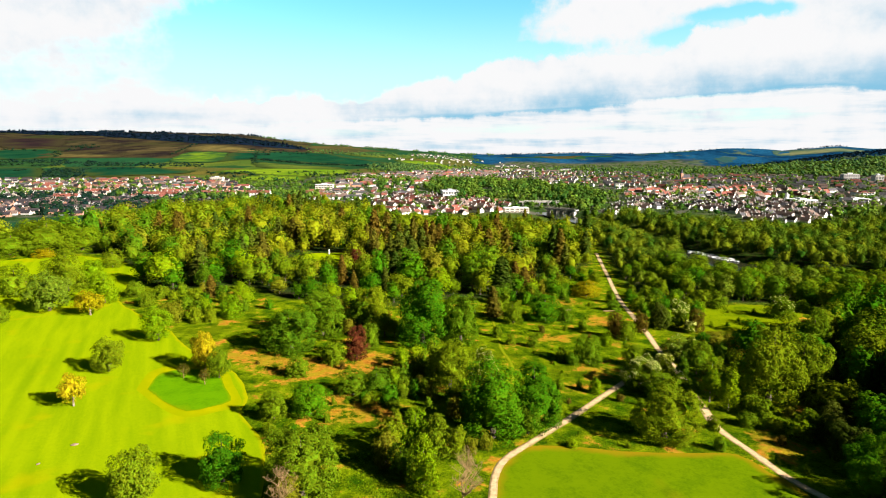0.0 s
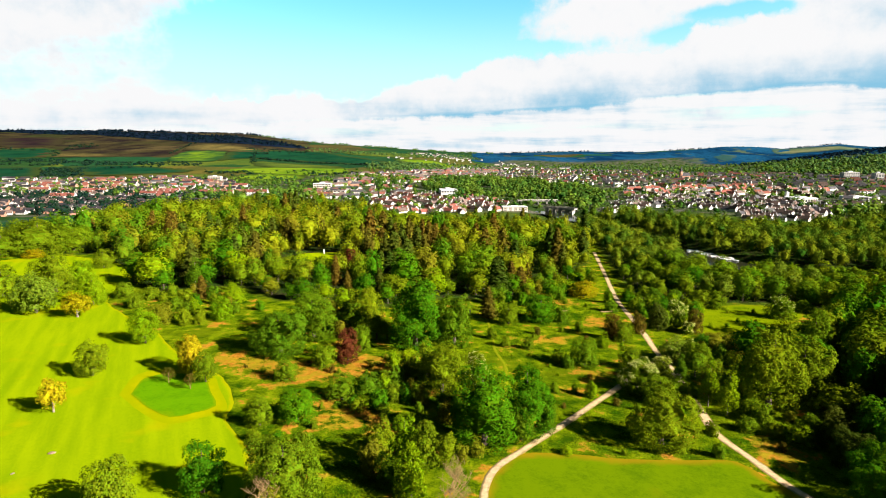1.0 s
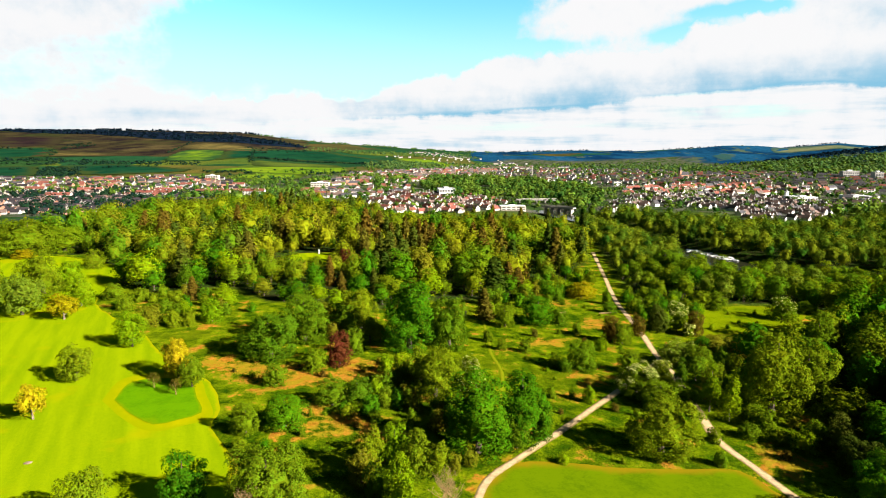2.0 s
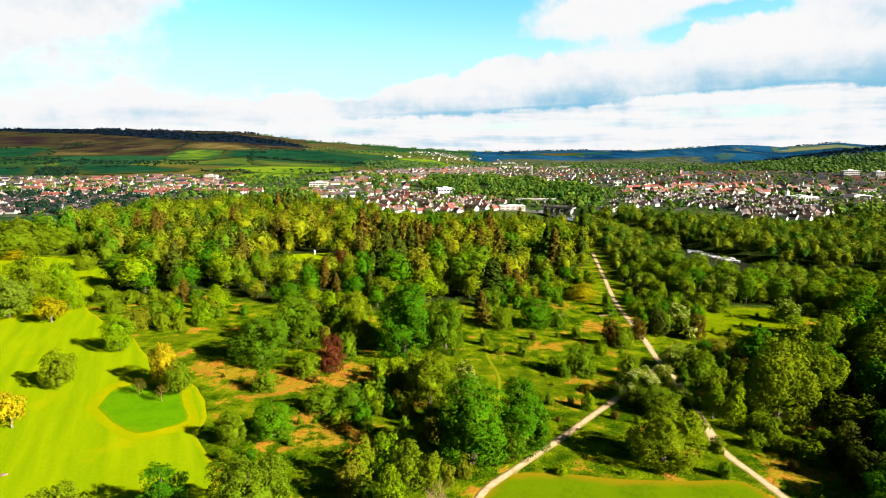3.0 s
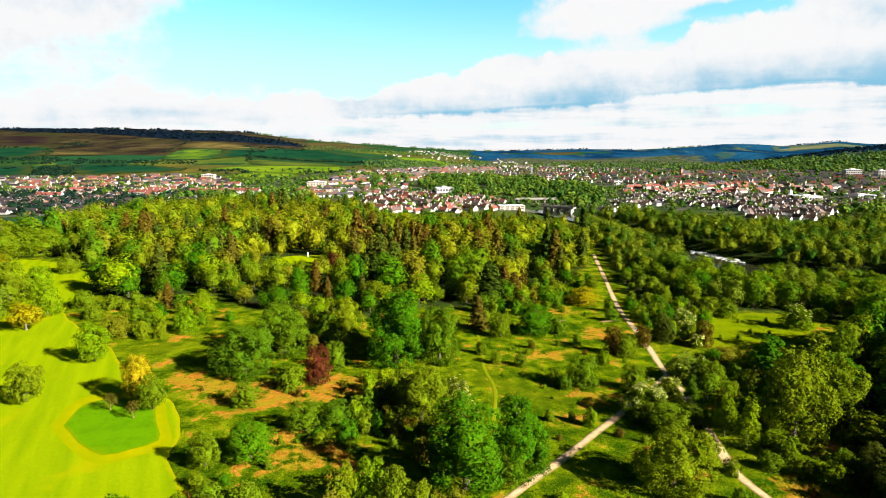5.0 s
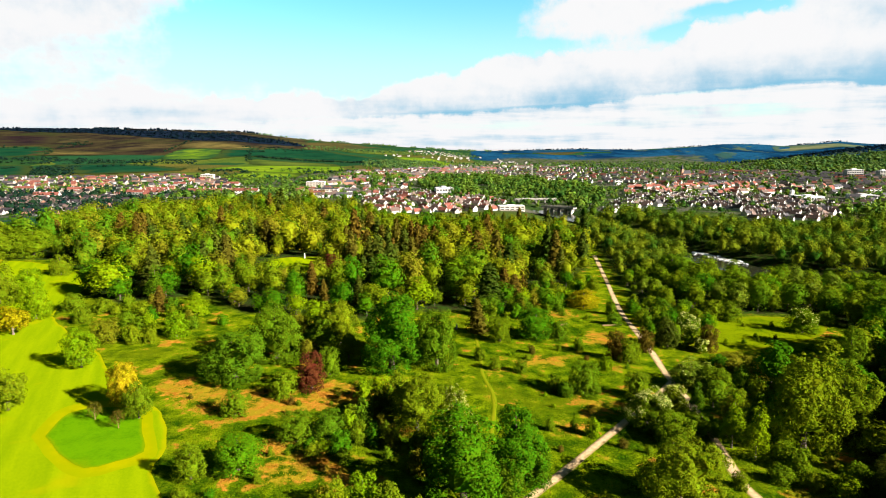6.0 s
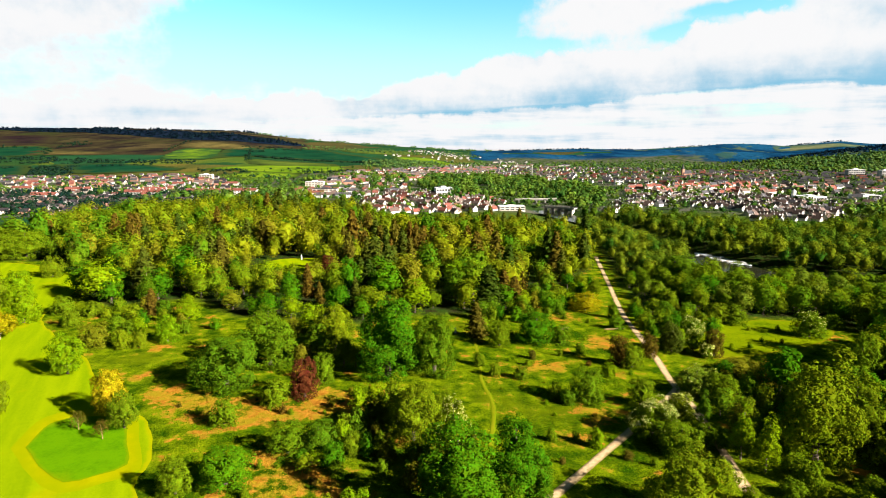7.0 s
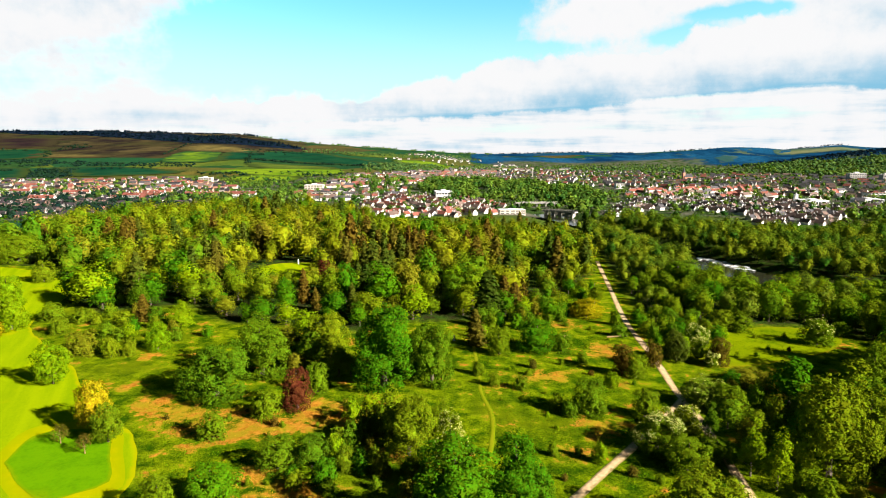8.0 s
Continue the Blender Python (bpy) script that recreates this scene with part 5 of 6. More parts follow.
def grow_scrub():
    rng = np.random.default_rng(21)
    for k, (poly, gap, h, w) in enumerate(SCRUB):
        for x, y in scatter(poly, gap, 30 + k, 0.75):
            s = rng.uniform(0.6, 1.25)
            leaf = str(rng.choice(["green", "olive", "green", "bright", "bronze", "deep"]))
            kind = "wood" if h * s > 6.5 else "shrub"
            name = "thicket_tree" if kind == "wood" else "thicket_bush"
            plant(name, kind, leaf, x, y, h * s, w * s, "%s %s in a dense thicket" % (LEAF_WORDS[leaf], name.split("_")[1]), "tree" if kind == "wood" else "shrub", "thickets")


    # seedlings dotted over the open meadow
    for poly, gap, seed in ((MEADOWS[0], 8.5, 61), (MEADOWS[2], 8.0, 62), (MEADOWS[3], 7.0, 63), (CLEARING, 9.0, 64), (BRACKEN[0], 5.0, 65), (BRACKEN[1], 4.5, 66)):
        for x, y in scatter(poly, gap, seed, 1.0):
            if rng.random() < 0.75:
                s = rng.uniform(0.9, 2.3)
                leaf = str(rng.choice(["green", "olive", "bright", "olive", "rust"] if seed < 65 else ["bronze", "rust", "olive", "bronze"]))
                plant("thorn_seedling", "shrub", leaf, x, y, s, s * rng.uniform(0.8, 1.3), "%s low thorn seedling in meadow grass" % LEAF_WORDS[leaf], "shrub", "meadow seedlings")


grow_scrub()


def tufts(name, leaves, polys, count, size, label, tall=0.6, seed=1, lawn=False):
    """Low growth that roughens the ground: fronds or tussocks, as one mass."""
    rng = np.random.default_rng(seed)
    pts = []
    for poly in polys:
        p = np.array(poly)
        area = abs(sum(a[0] * b[1] - b[0] * a[1] for a, b in zip(poly, poly[1:] + poly[:1]))) / 2
        n = int(count * area)
        x, y = rng.uniform(p[:, 0].min(), p[:, 0].max(), n * 2), rng.uniform(p[:, 1].min(), p[:, 1].max(), n * 2)
        clump = np.array([noise.noise(Vector((a / 5, b / 5, seed))) for a, b in zip(x, y)])
        ok = inside(poly, x, y) & (lawn | (clump > -0.15))
        for line in (MAIN_PATH, SIDE_PATH):
            c = curve_through(line, 3)
            ok &= np.hypot(x[:, None] - c[:, 0], y[:, None] - c[:, 1]).min(1) > 2.0
        for other in () if lawn else (LAWN, MOWN) + (BRACKEN if leaves == "tussock" else ()):
            ok &= ~inside(other, x, y)
        pts.append(np.stack([x[ok], y[ok], height(x[ok], y[ok]) + size * 0.25 * tall * 2], 1))
    p = np.concatenate(pts)
    d = np.zeros_like(p)
    d[:, 2] = 0.8
    v, q = leaf_quads(rng, p, d, size, 0.9, 1.3)
    me = mesh_from(name, v, q, [LEAVES[leaves]])
    return tagged(new(name, me), label, "undergrowth", kind="stuff")


tufts("bracken", "bracken", BRACKEN, 4.0, 0.13, "dead orange-brown bracken with new growth through it", seed=41)
tufts("long_grass", "blade", [ISLAND], 42.0, 0.16, "long green grass standing in the rough", 0.5, 43, True)
tufts("tussock_grass", "tussock", MEADOWS + (CLEARING,), 5.0, 0.20, "rough tussocky meadow grass", seed=42)


# ---- the town ----
# town walls and slate are greyed and cooled to stand in for haze
HARL = plain("white_harling", (0.60, 0.58, 0.55), (0.70, 0.69, 0.67), 1.5, 0.9, 0.01)
CREAM = plain("cream_render", (0.44, 0.39, 0.33), (0.54, 0.49, 0.43), 1.5, 0.9, 0.01)
STONE = plain("grey_stone", (0.27, 0.26, 0.26), (0.38, 0.37, 0.36), 1.0, 0.9, 0.02)
BRICK = plain("red_stone", (0.30, 0.15, 0.10), (0.38, 0.20, 0.14), 1.0, 0.9, 0.02)
SLATE = plain("slate_roof", (0.040, 0.039, 0.045), (0.082, 0.079, 0.088), 2.0, 0.9, 0.02, 0.05)
# copy of the slate, darkened to carry cloud shade over the western houses
SHADED_SLATE = plain("shaded_slate_roof", (0.018, 0.016, 0.019), (0.040, 0.035, 0.039), 2.0, 0.9, 0.02, 0.05)
BROWN_TILE = plain("brown_roof_tiles", (0.082, 0.056, 0.049), (0.150, 0.108, 0.095), 2.0, 0.9, 0.02, 0.05)
RED_TILE = plain("red_roof_tiles", (0.115, 0.036, 0.028), (0.20, 0.078, 0.060), 2.0, 0.9, 0.02, 0.05)
PALE_ROOF = plain("pale_sheet_roof", (0.50, 0.50, 0.50), (0.62, 0.62, 0.62), 0.6, 0.5, 0.01)
WINDOW = plain("dark_window_glass", (0.02, 0.025, 0.03), (0.04, 0.05, 0.06), 0.5, 0.1, 0.0, 0.5)
CONCRETE = plain("concrete", (0.34, 0.32, 0.29), (0.44, 0.42, 0.38), 0.5, 0.9, 0.02)


def house_data(w, d, eaves, ridge):
    """Walls with their gables, a roof of two thick slopes with eaves, and a chimney stack."""
    a, b = w / 2, d / 2
    wv = np.array([(-a, -b, -2), (a, -b, -2), (a, b, -2), (-a, b, -2), (-a, -b, eaves), (a, -b, eaves), (a, b, eaves), (-a, b, eaves), (-a, 0, ridge), (a, 0, ridge)], float)
    wq, wt = np.array([(0, 1, 5, 4), (1, 2, 6, 5), (2, 3, 7, 6), (3, 0, 4, 7)]), np.array([(5, 6, 9), (7, 4, 8)])
    o, k = 0.35, (ridge - eaves) / b
    ends = []
    for x in (-a - o, a + o):
        ends += [(x, -b - o, eaves - o * k + 0.05), (x, 0, ridge + 0.05), (x, b + o, eaves - o * k + 0.05),
                 (x, -b - o, eaves - o * k + 0.3), (x, 0, ridge + 0.32), (x, b + o, eaves - o * k + 0.3)]
    rq = np.array([(3, 9, 10, 4), (4, 10, 11, 5), (1, 7, 6, 0), (2, 8, 7, 1), (0, 6, 9, 3), (5, 11, 8, 2), (0, 3, 4, 1), (1, 4, 5, 2), (7, 10, 9, 6), (8, 11, 10, 7)])
    return (wv, [wq, wt]), (np.array(ends, float), rq)


HOUSES = {}


def house_meshes(size, wall, roof):
    key = (size, wall.name, roof.name)
    if key not in HOUSES:
        (wv, wf), (rv, rf) = house_data(*size)
        chimney = joined([box(-size[0] / 2 + 0.2, -size[0] / 2 + 1.1, -0.5, 0.5, size[3] - 0.8, size[3] + 1.3),
                          box(-size[0] / 2 + 0.4, -size[0] / 2 + 0.65, -0.3, 0.3, size[3] + 1.3, size[3] + 1.7)])
        rows = []
        for side in (-1, 1):
            for z in (0.9, 3.5):
                if z + 1.3 > size[2]:
                    continue
                n = max(2, int(size[0] / 3.5))
                for i in range(n):
                    x = -size[0] / 2 + (i + 0.5) * size[0] / n
                    rows.append(box(x - 0.65, x + 0.65, side * size[1] / 2 - 0.06, side * size[1] / 2 + 0.06, z, z + 1.3))
        HOUSES[key] = (mesh_from("wall", wv, wf, [wall]), mesh_from("roof", rv, rf, [roof]), mesh_from("chimney", *chimney, [STONE]), rows)
    return HOUSES[key]


WORDS = {"white_harling": "white-harled", "cream_render": "cream-rendered", "grey_stone": "grey stone", "red_stone": "red stone",
         "slate_roof": "grey slate", "shaded_slate_roof": "shade-toned slate", "brown_roof_tiles": "brown tiled", "red_roof_tiles": "red tiled", "pale_sheet_roof": "pale sheet"}


def house(x, y, turn, size, wall, roof, name="house"):
    w, r, c, _ = house_meshes(size, wall, roof)
    top = new(name)
    top.matrix_basis = pose(x, y, float(height(x, y)), 0, 0, turn)
    part("wall", w, top)
    part("roof", r, top)
    part("chimney", c, top)
    return tagged(top, "%s %s with a %s roof" % (WORDS[wall.name], name.replace("_", " "), WORDS[roof.name]), "house", "houses of the town")


# sizes cut down so that the houses fit the camera's view
SIZES = {"house": (7.4, 6.8, 3.4, 6.5), "cottage": (8.6, 6.0, 2.3, 4.9), "row_house": (13.0, 6.4, 3.2, 6.2), "bungalow": (9.5, 7.0, 2.5, 5.2), "villa": (10.0, 8.0, 4.4, 7.6), "terraced_house": (21.0, 7.0, 3.8, 6.8), "tenement": (30.0, 9.0, 5.6, 8.4)}
DISTANT = []


def district(poly, dx, dy, turn, walls, roofs, kinds, seed, singly=True, fill=0.75):
    """Streets of houses: rows across poly, every house a little out of line."""
    rng = np.random.default_rng(seed)
    p = np.array(poly)
    mid = p.mean(0)
    reach = np.hypot(*(p - mid).T).max()
    c, s = math.cos(radians(turn)), math.sin(radians(turn))
    for j, b in enumerate(np.arange(-reach, reach, dy)):
        bend = rng.uniform(-8, 8)
        for a in np.arange(-reach, reach, dx):
            if rng.random() > fill:
                continue
            u, v = a + rng.uniform(-0.2, 0.2) * dx, b + rng.uniform(-0.18, 0.18) * dy + bend * math.sin(a / 70)
            x, y = mid[0] + u * c - v * s, mid[1] + u * s + v * c
            if not inside(poly, x, y) or river_distance(np.array(x), np.array(y)) < 30:
                continue
            kind = str(rng.choice(kinds))
            t = turn + rng.normal(0, 7) + (90 if rng.random() < 0.25 else 0)
            wall, roof = walls[rng.integers(len(walls))], roofs[rng.integers(len(roofs))]
            if singly:
                house(x, y, t, SIZES[kind], wall, roof, kind)
            else:
                DISTANT.append((x, y, t, SIZES[kind], wall, roof))


R3 = [SLATE, BROWN_TILE, SLATE]
LIGHT = [HARL, HARL, HARL, CREAM]
# near estate of white houses above the far wood, gables to the sun
district([(149.3, 623.2), (247.5, 710.1), (296.6, 659.8), (273.4, 561.2), (324.6, 562.0), (401.5, 627.6), (459.8, 740.8), (407.5, 841.6), (251.2, 860.2)], 12, 13, -52,
         LIGHT, [SLATE, BROWN_TILE, BROWN_TILE, BROWN_TILE], ["cottage", "cottage", "house", "cottage"], 51, fill=0.86)
# red-roofed rows further up
district([(238.1, 870.4), (380.1, 831.9), (516.4, 832.9), (621.2, 1003.2), (497.7, 1092.6), (288.8, 1060.6)], 19, 27, 34,
         [HARL, CREAM, CREAM], [RED_TILE, RED_TILE, BROWN_TILE, SLATE], ["row_house", "villa", "house", "terraced_house", "row_house"], 52, fill=0.62)
# houses in the middle of the town
district([(-83.8, 611.1), (-23.0, 599.5), (47.5, 656.0), (66.2, 736.9), (-4.9, 924.4), (-97.6, 900.8), (-112.8, 735.1)], 13, 19, -40,
         [HARL, CREAM, CREAM], [RED_TILE, BROWN_TILE, BROWN_TILE, RED_TILE], ["cottage", "cottage", "row_house", "cottage"], 53, fill=0.8)
# the western suburb, its walls and roofs chosen dark to carry cloud shade
district([(-525.3, 548.2), (-443.5, 600), (-280, 610), (-235, 700), (-330.1, 798.6), (-508.2, 815.7), (-767.3, 795.2)], 13, 19, 18,
         [STONE, STONE, BRICK, BRICK, CREAM], [SHADED_SLATE, SHADED_SLATE, SHADED_SLATE, BROWN_TILE], ["cottage", "cottage", "house", "bungalow"], 54, False, 0.85)
district([(-776.2, 804.3), (-514.2, 825.2), (-291.7, 846.4), (-356.6, 1029.1), (-576.6, 999.6), (-939.4, 970.8)], 19, 29, 4,
         [CREAM, STONE, BRICK, BRICK, STONE], [SHADED_SLATE, BROWN_TILE, SHADED_SLATE, RED_TILE, SHADED_SLATE, SHADED_SLATE], ["house", "house", "cottage", "row_house"], 55, fill=0.62)
# the rest, ever farther off
district([(-952.8, 984.4), (-361.9, 1044.1), (-570.1, 1403.6), (-1036.4, 1339.0), (-1254.9, 1292.7)], 24, 44, 2, [CREAM, STONE, BRICK, STONE, BRICK], [RED_TILE, BROWN_TILE, SLATE, SHADED_SLATE, SHADED_SLATE], ["row_house", "house", "house", "terraced_house"], 56, False, 0.85)
district([(-199.1, 799.8), (-123.6, 800.5), (-74.3, 924.1), (-92.2, 1126.4), (-175.4, 1000.8), (-255.5, 947.6)], 20, 32, 6, LIGHT, [SLATE, BROWN_TILE, RED_TILE], ["house", "terraced_house", "house"], 57, False, 0.85)
district([(-250.3, 1075.7), (-117.3, 1162.8), (127.7, 1500.9), (126.6, 1935.7), (-88.3, 1880.6), (-285.6, 1601.5)], 19, 38, 24, [CREAM, HARL, HARL], [RED_TILE, BROWN_TILE, BROWN_TILE, SLATE], ["terraced_house", "house", "row_house"], 58, False, 0.85)
district([(86.5, 1286.9), (297.3, 1092.5), (397.7, 1092.5), (643.4, 1777.2), (438.3, 1961.5), (120.7, 1840.4)], 20, 36, -30, [CREAM, STONE, HARL], [SLATE, SLATE, BROWN_TILE, RED_TILE], ["house", "row_house", "house", "house"], 59, False, 0.6)
district([(397.7, 1092.5), (657.1, 1031.4), (842.5, 1031.8), (1223.1, 1500.7), (1018.5, 1603.2), (615.4, 1699.0)], 21, 36, -30, [CREAM, STONE, HARL], [SLATE, SLATE, BROWN_TILE, RED_TILE], ["house", "villa", "row_house", "terraced_house"], 60, False, 0.6)
district([(410.9, 661.1), (475.1, 580.0), (842.5, 1031.8), (647.8, 1031.4)], 20, 30, -40, LIGHT, R3, ["house", "villa", "row_house"], 61, False, 0.7)
# hillside villages
district([(-327.0, 2651.5), (-232.9, 3451.5), (-36.3, 3277.8), (104.3, 2888.8), (-71.7, 2464.1)], 34, 90, 0, LIGHT, R3, ["house", "villa", "house"], 62, False, 0.45)
district([(88.4, 1890.1), (201.0, 3142.1), (386.0, 2183.8), (324.2, 1828.5)], 40, 90, 0, LIGHT, R3, ["house", "villa", "tenement"], 63, False, 0.5)


district([(-170, 1560), (-60, 1740), (60, 1900), (150, 2250), (20, 2350), (-60, 2000), (-190, 1760)], 22, 44, 40, LIGHT, R3, ["house", "row_house", "villa"], 64, False, 0.7)
district([(-330, 3262), (-60, 3300), (120, 3050), (20, 2900), (-200, 3050)], 26, 60, 10, LIGHT, R3, ["house", "row_house", "villa"], 65, False, 0.6)


def distant_houses():
    mats = [HARL, CREAM, STONE, BRICK, SLATE, SHADED_SLATE, BROWN_TILE, RED_TILE]
    verts, quads, tris, qi, ti, n = [], [], [], [], [], 0
    for x, y, t, size, wall, roof in DISTANT:
        (wv, wf), (rv, rf) = house_data(*size)
        m = np.array(pose(x, y, float(height(x, y)), 0, 0, t))
        for v, fs, mat in ((wv, wf, wall), (rv, [rf], roof)):
            verts.append(v @ m[:3, :3].T + m[:3, 3])
            for f in fs:
                (quads if f.shape[1] == 4 else tris).append(f + n)
                (qi if f.shape[1] == 4 else ti).extend([mats.index(mat)] * len(f))
            n += len(v)
    me = mesh_from("distant_houses", np.concatenate(verts), [np.concatenate(quads), np.concatenate(tris)], mats, qi + ti)
    tagged(new("distant_houses", me), "rows of pale houses with grey and red roofs", "houses", kind="stuff")


distant_houses()


def building(name, x, y, h, w, depth, turn, wall, roof, storeys, label, category="building", bays=0):
    """A flat-roofed block with parapet, window bands or single windows and a plant room."""
    top = new(name)
    top.matrix_basis = pose(x, y, float(height(x, y)), 0, 0, turn)
    a, b = w / 2, depth / 2
    part("wall", mesh_from("wall", *box(-a, a, -b, b, -2, h), [wall]), top)
    rim = joined([box(-a - 0.2, a + 0.2, -b - 0.2, b + 0.2, h, h + 0.35), box(-a * 0.3, a * 0.25, -b * 0.4, b * 0.4, h + 0.35, h + 0.35 + min(2.6, h * 0.2))])
    part("roof", mesh_from("roof", *rim, [roof]), top)
    fl = h / max(1, storeys)
    bays = bays or max(2, int(w / 5))
    if storeys:
        win = mesh_from("window", *box(-w / bays * 0.36, w / bays * 0.36, -0.12, 0.12, 0, fl * 0.48), [WINDOW])
        for s in range(storeys):
            for i in range(bays):
                part("window", win, top, m=pose(-a + (i + 0.5) * w / bays, -b, s * fl + fl * 0.32))
    return tagged(top, label, category)


building("office_block", -232.8, 1014.8, 10.0, 30.0, 16, 4, CREAM, PALE_ROOF, 3, "cream flat-roofed office block among trees")
building("office_block", -182.2, 867.7, 8.4, 34.0, 18, 4, CREAM, SLATE, 3, "cream school building with a dark roof")
building("flats", -533.1, 1289.6, 9.7, 27.5, 12, 0, CREAM, PALE_ROOF, 3, "cream block of flats at the edge of town")
building("warehouse", -14.5, 858.4, 10.4, 23.3, 30, 8, HARL, PALE_ROOF, 2, "large white warehouse with a pale roof", bays=6)
building("flats", 880.4, 1374.4, 16.0, 35.0, 14, 0, STONE, PALE_ROOF, 4, "grey-white slab block of flats on rising ground")
building("flats", 880.3, 1283.5, 17.5, 17.5, 14, 0, STONE, PALE_ROOF, 6, "grey tower block beside a crane")
building("supermarket", 432.4, 763.4, 7.0, 27.1, 26, 8, HARL, PALE_ROOF, 1, "long low white store with a pale roof", bays=8)
building("supermarket", 521.7, 797.1, 5.8, 24.3, 26, 4, HARL, PALE_ROOF, 1, "long low white store with a pale roof", bays=8)
building("works_tower", 442.3, 813.9, 9.7, 3.6, 5, 0, HARL, PALE_ROOF, 0, "slim white tower beside the store")
building("mill", 63.3, 662.6, 4.3, 27.1, 14, 6, CREAM, PALE_ROOF, 2, "white low works building by the bridge")
building("mill", 109.8, 633.9, 2.9, 23.5, 12, 4, CREAM, PALE_ROOF, 1, "low white works building at the wood's edge", bays=9)
building("flats", 289.2, 1092.5, 9.0, 14.0, 12, 0, HARL, SLATE, 3, "small white block of flats")
building("flats", 187.8, 1242.3, 11.5, 11.1, 12, 0, CREAM, SLATE, 3, "small cream block of flats")
building("mill", 587.1, 883.0, 8.0, 21.7, 20, 4, HARL, RED_TILE, 3, "white hall with a red roof")
building("chimney_stack", 159.6, 1286.6, 24.9, 2.4, 3, 0, CONCRETE, CONCRETE, 0, "tall slim concrete works chimney", "chimney")


def tenement_row(x, y, length, turn, wall, roof, label):
    """A long two-storey row under one roof: a chimney and a pair of windows on each floor to every stair."""
    top = new("tenement_row")
    top.matrix_basis = pose(x, y, float(height(x, y)), 0, 0, turn)
    (wv, wf), (rv, rf) = house_data(length, 9.0, 5.8, 9.0)
    part("wall", mesh_from("wall", wv, wf, [wall]), top)
    part("roof", mesh_from("roof", rv, rf, [roof]), top)
    stairs = max(2, round(length / 9))
    stack = mesh_from("chimney", *box(-0.5, 0.5, -0.7, 0.7, 8.0, 10.6), [STONE])
    pane = mesh_from("window", *box(-0.7, 0.7, -0.07, 0.07, 0, 1.5), [WINDOW])
    for i in range(stairs):
        mid = -length / 2 + (i + 0.5) * length / stairs
        part("chimney", stack, top, m=pose(mid + length / stairs / 2 - 0.6, 0, 0))
        for side in (-1, 1):
            for floor in (0.9, 3.7):
                part("window", pane, top, m=pose(mid + side * length / stairs * 0.24, -4.5, floor))
    tagged(top, label, "house", "tenement rows")


for row in ((-536, 792, 32, 6, HARL), (-430, 842, 52, 2, HARL), (-352, 862, 44, 4, CREAM), (-440, 893, 30, 10, HARL), (-300, 872, 38, -3, HARL), (-560, 900, 36, 8, CREAM), (-660, 920, 30, 4, HARL)):
    tenement_row(*row, RED_TILE, "long pale two-storey tenement row with a red roof")


def church(x, y, h, w, wall, label):
    """Nave with a pitched roof, a square tower and a pointed spire."""
    top = new("church")
    top.matrix_basis = pose(x, y, float(height(x, y)), 0, 0, 20)
    (wv, wf), (rv, rf) = house_data(w * 2.4, w, h * 0.32, h * 0.52)
    part("nave", mesh_from("nave", wv, wf, [wall]), top)
    part("roof", mesh_from("roof", rv, rf, [SLATE]), top)
    k = w * 0.3
    part("tower", mesh_from("tower", *box(-w * 1.2 - k, -w * 1.2 + k, -k, k, -2, h * 0.62), [wall]), top)
    sp = np.array([(-w * 1.2 - k, -k, h * 0.62), (-w * 1.2 + k, -k, h * 0.62), (-w * 1.2 + k, k, h * 0.62), (-w * 1.2 - k, k, h * 0.62), (-w * 1.2, 0, h)])
    part("spire", mesh_from("spire", sp, np.array([(0, 1, 4), (1, 2, 4), (2, 3, 4), (3, 0, 4)]), [SLATE]), top)
    tagged(top, label, "church")


church(*(497.2, 1332.2, 30.5, 8.8), BRICK, "red stone church with a tall pointed spire")
church(*(-190.1, 1092.1, 17.3, 9.0), BRICK, "red stone church with a short spire")


def bridge(a, b, deck, width, label):
    """A concrete road bridge: deck, parapets and piers."""
    (ax, ay), (bx, by) = a, b
    length, turn = math.hypot(bx - ax, by - ay), math.degrees(math.atan2(by - ay, bx - ax))
    top = new("road_bridge")
    top.matrix_basis = pose((ax + bx) / 2, (ay + by) / 2, 0, 0, 0, turn)
    part("deck", mesh_from("deck", *box(-length / 2, length / 2, -width / 2, width / 2, deck - 1.0, deck), [STONE]), top)
    for s in (-1, 1):
        part("parapet", mesh_from("parapet", *box(-length / 2, length / 2, s * width / 2 - 0.15, s * width / 2 + 0.15, deck, deck + 1.0), [CONCRETE]), top)
    pier = mesh_from("pier", *box(-0.7, 0.7, -width * 0.4, width * 0.4, -16, deck - 1.0), [CONCRETE])
    for i in range(5):
        part("pier", pier, top, m=pose(-length * 0.42 + i * length * 0.21, 0, 0))
    tagged(top, label, "bridge")


bridge((75.2, 744.5), (125.6, 745.0), -2.5, 8, "pale concrete road bridge over the river valley")
bridge((98.7, 672.9), (129.3, 651.0), -4.0, 8, "low concrete bridge between the trees")


# ---- trees of town and hills ----
def clumps(poly, gap, seed, low=-0.1, scale=90):
    return [(x, y) for x, y in scatter(poly, gap, seed, 0.0) if noise.noise(Vector((x / scale, y / scale, seed))) > low]


def sized(places, h, w, seed):
    rng = np.random.default_rng(seed)
    return [(x, y, h / 12 * s, w / 11 * s) for (x, y), s in zip(places, rng.uniform(0.5, 1.45, len(places)))]


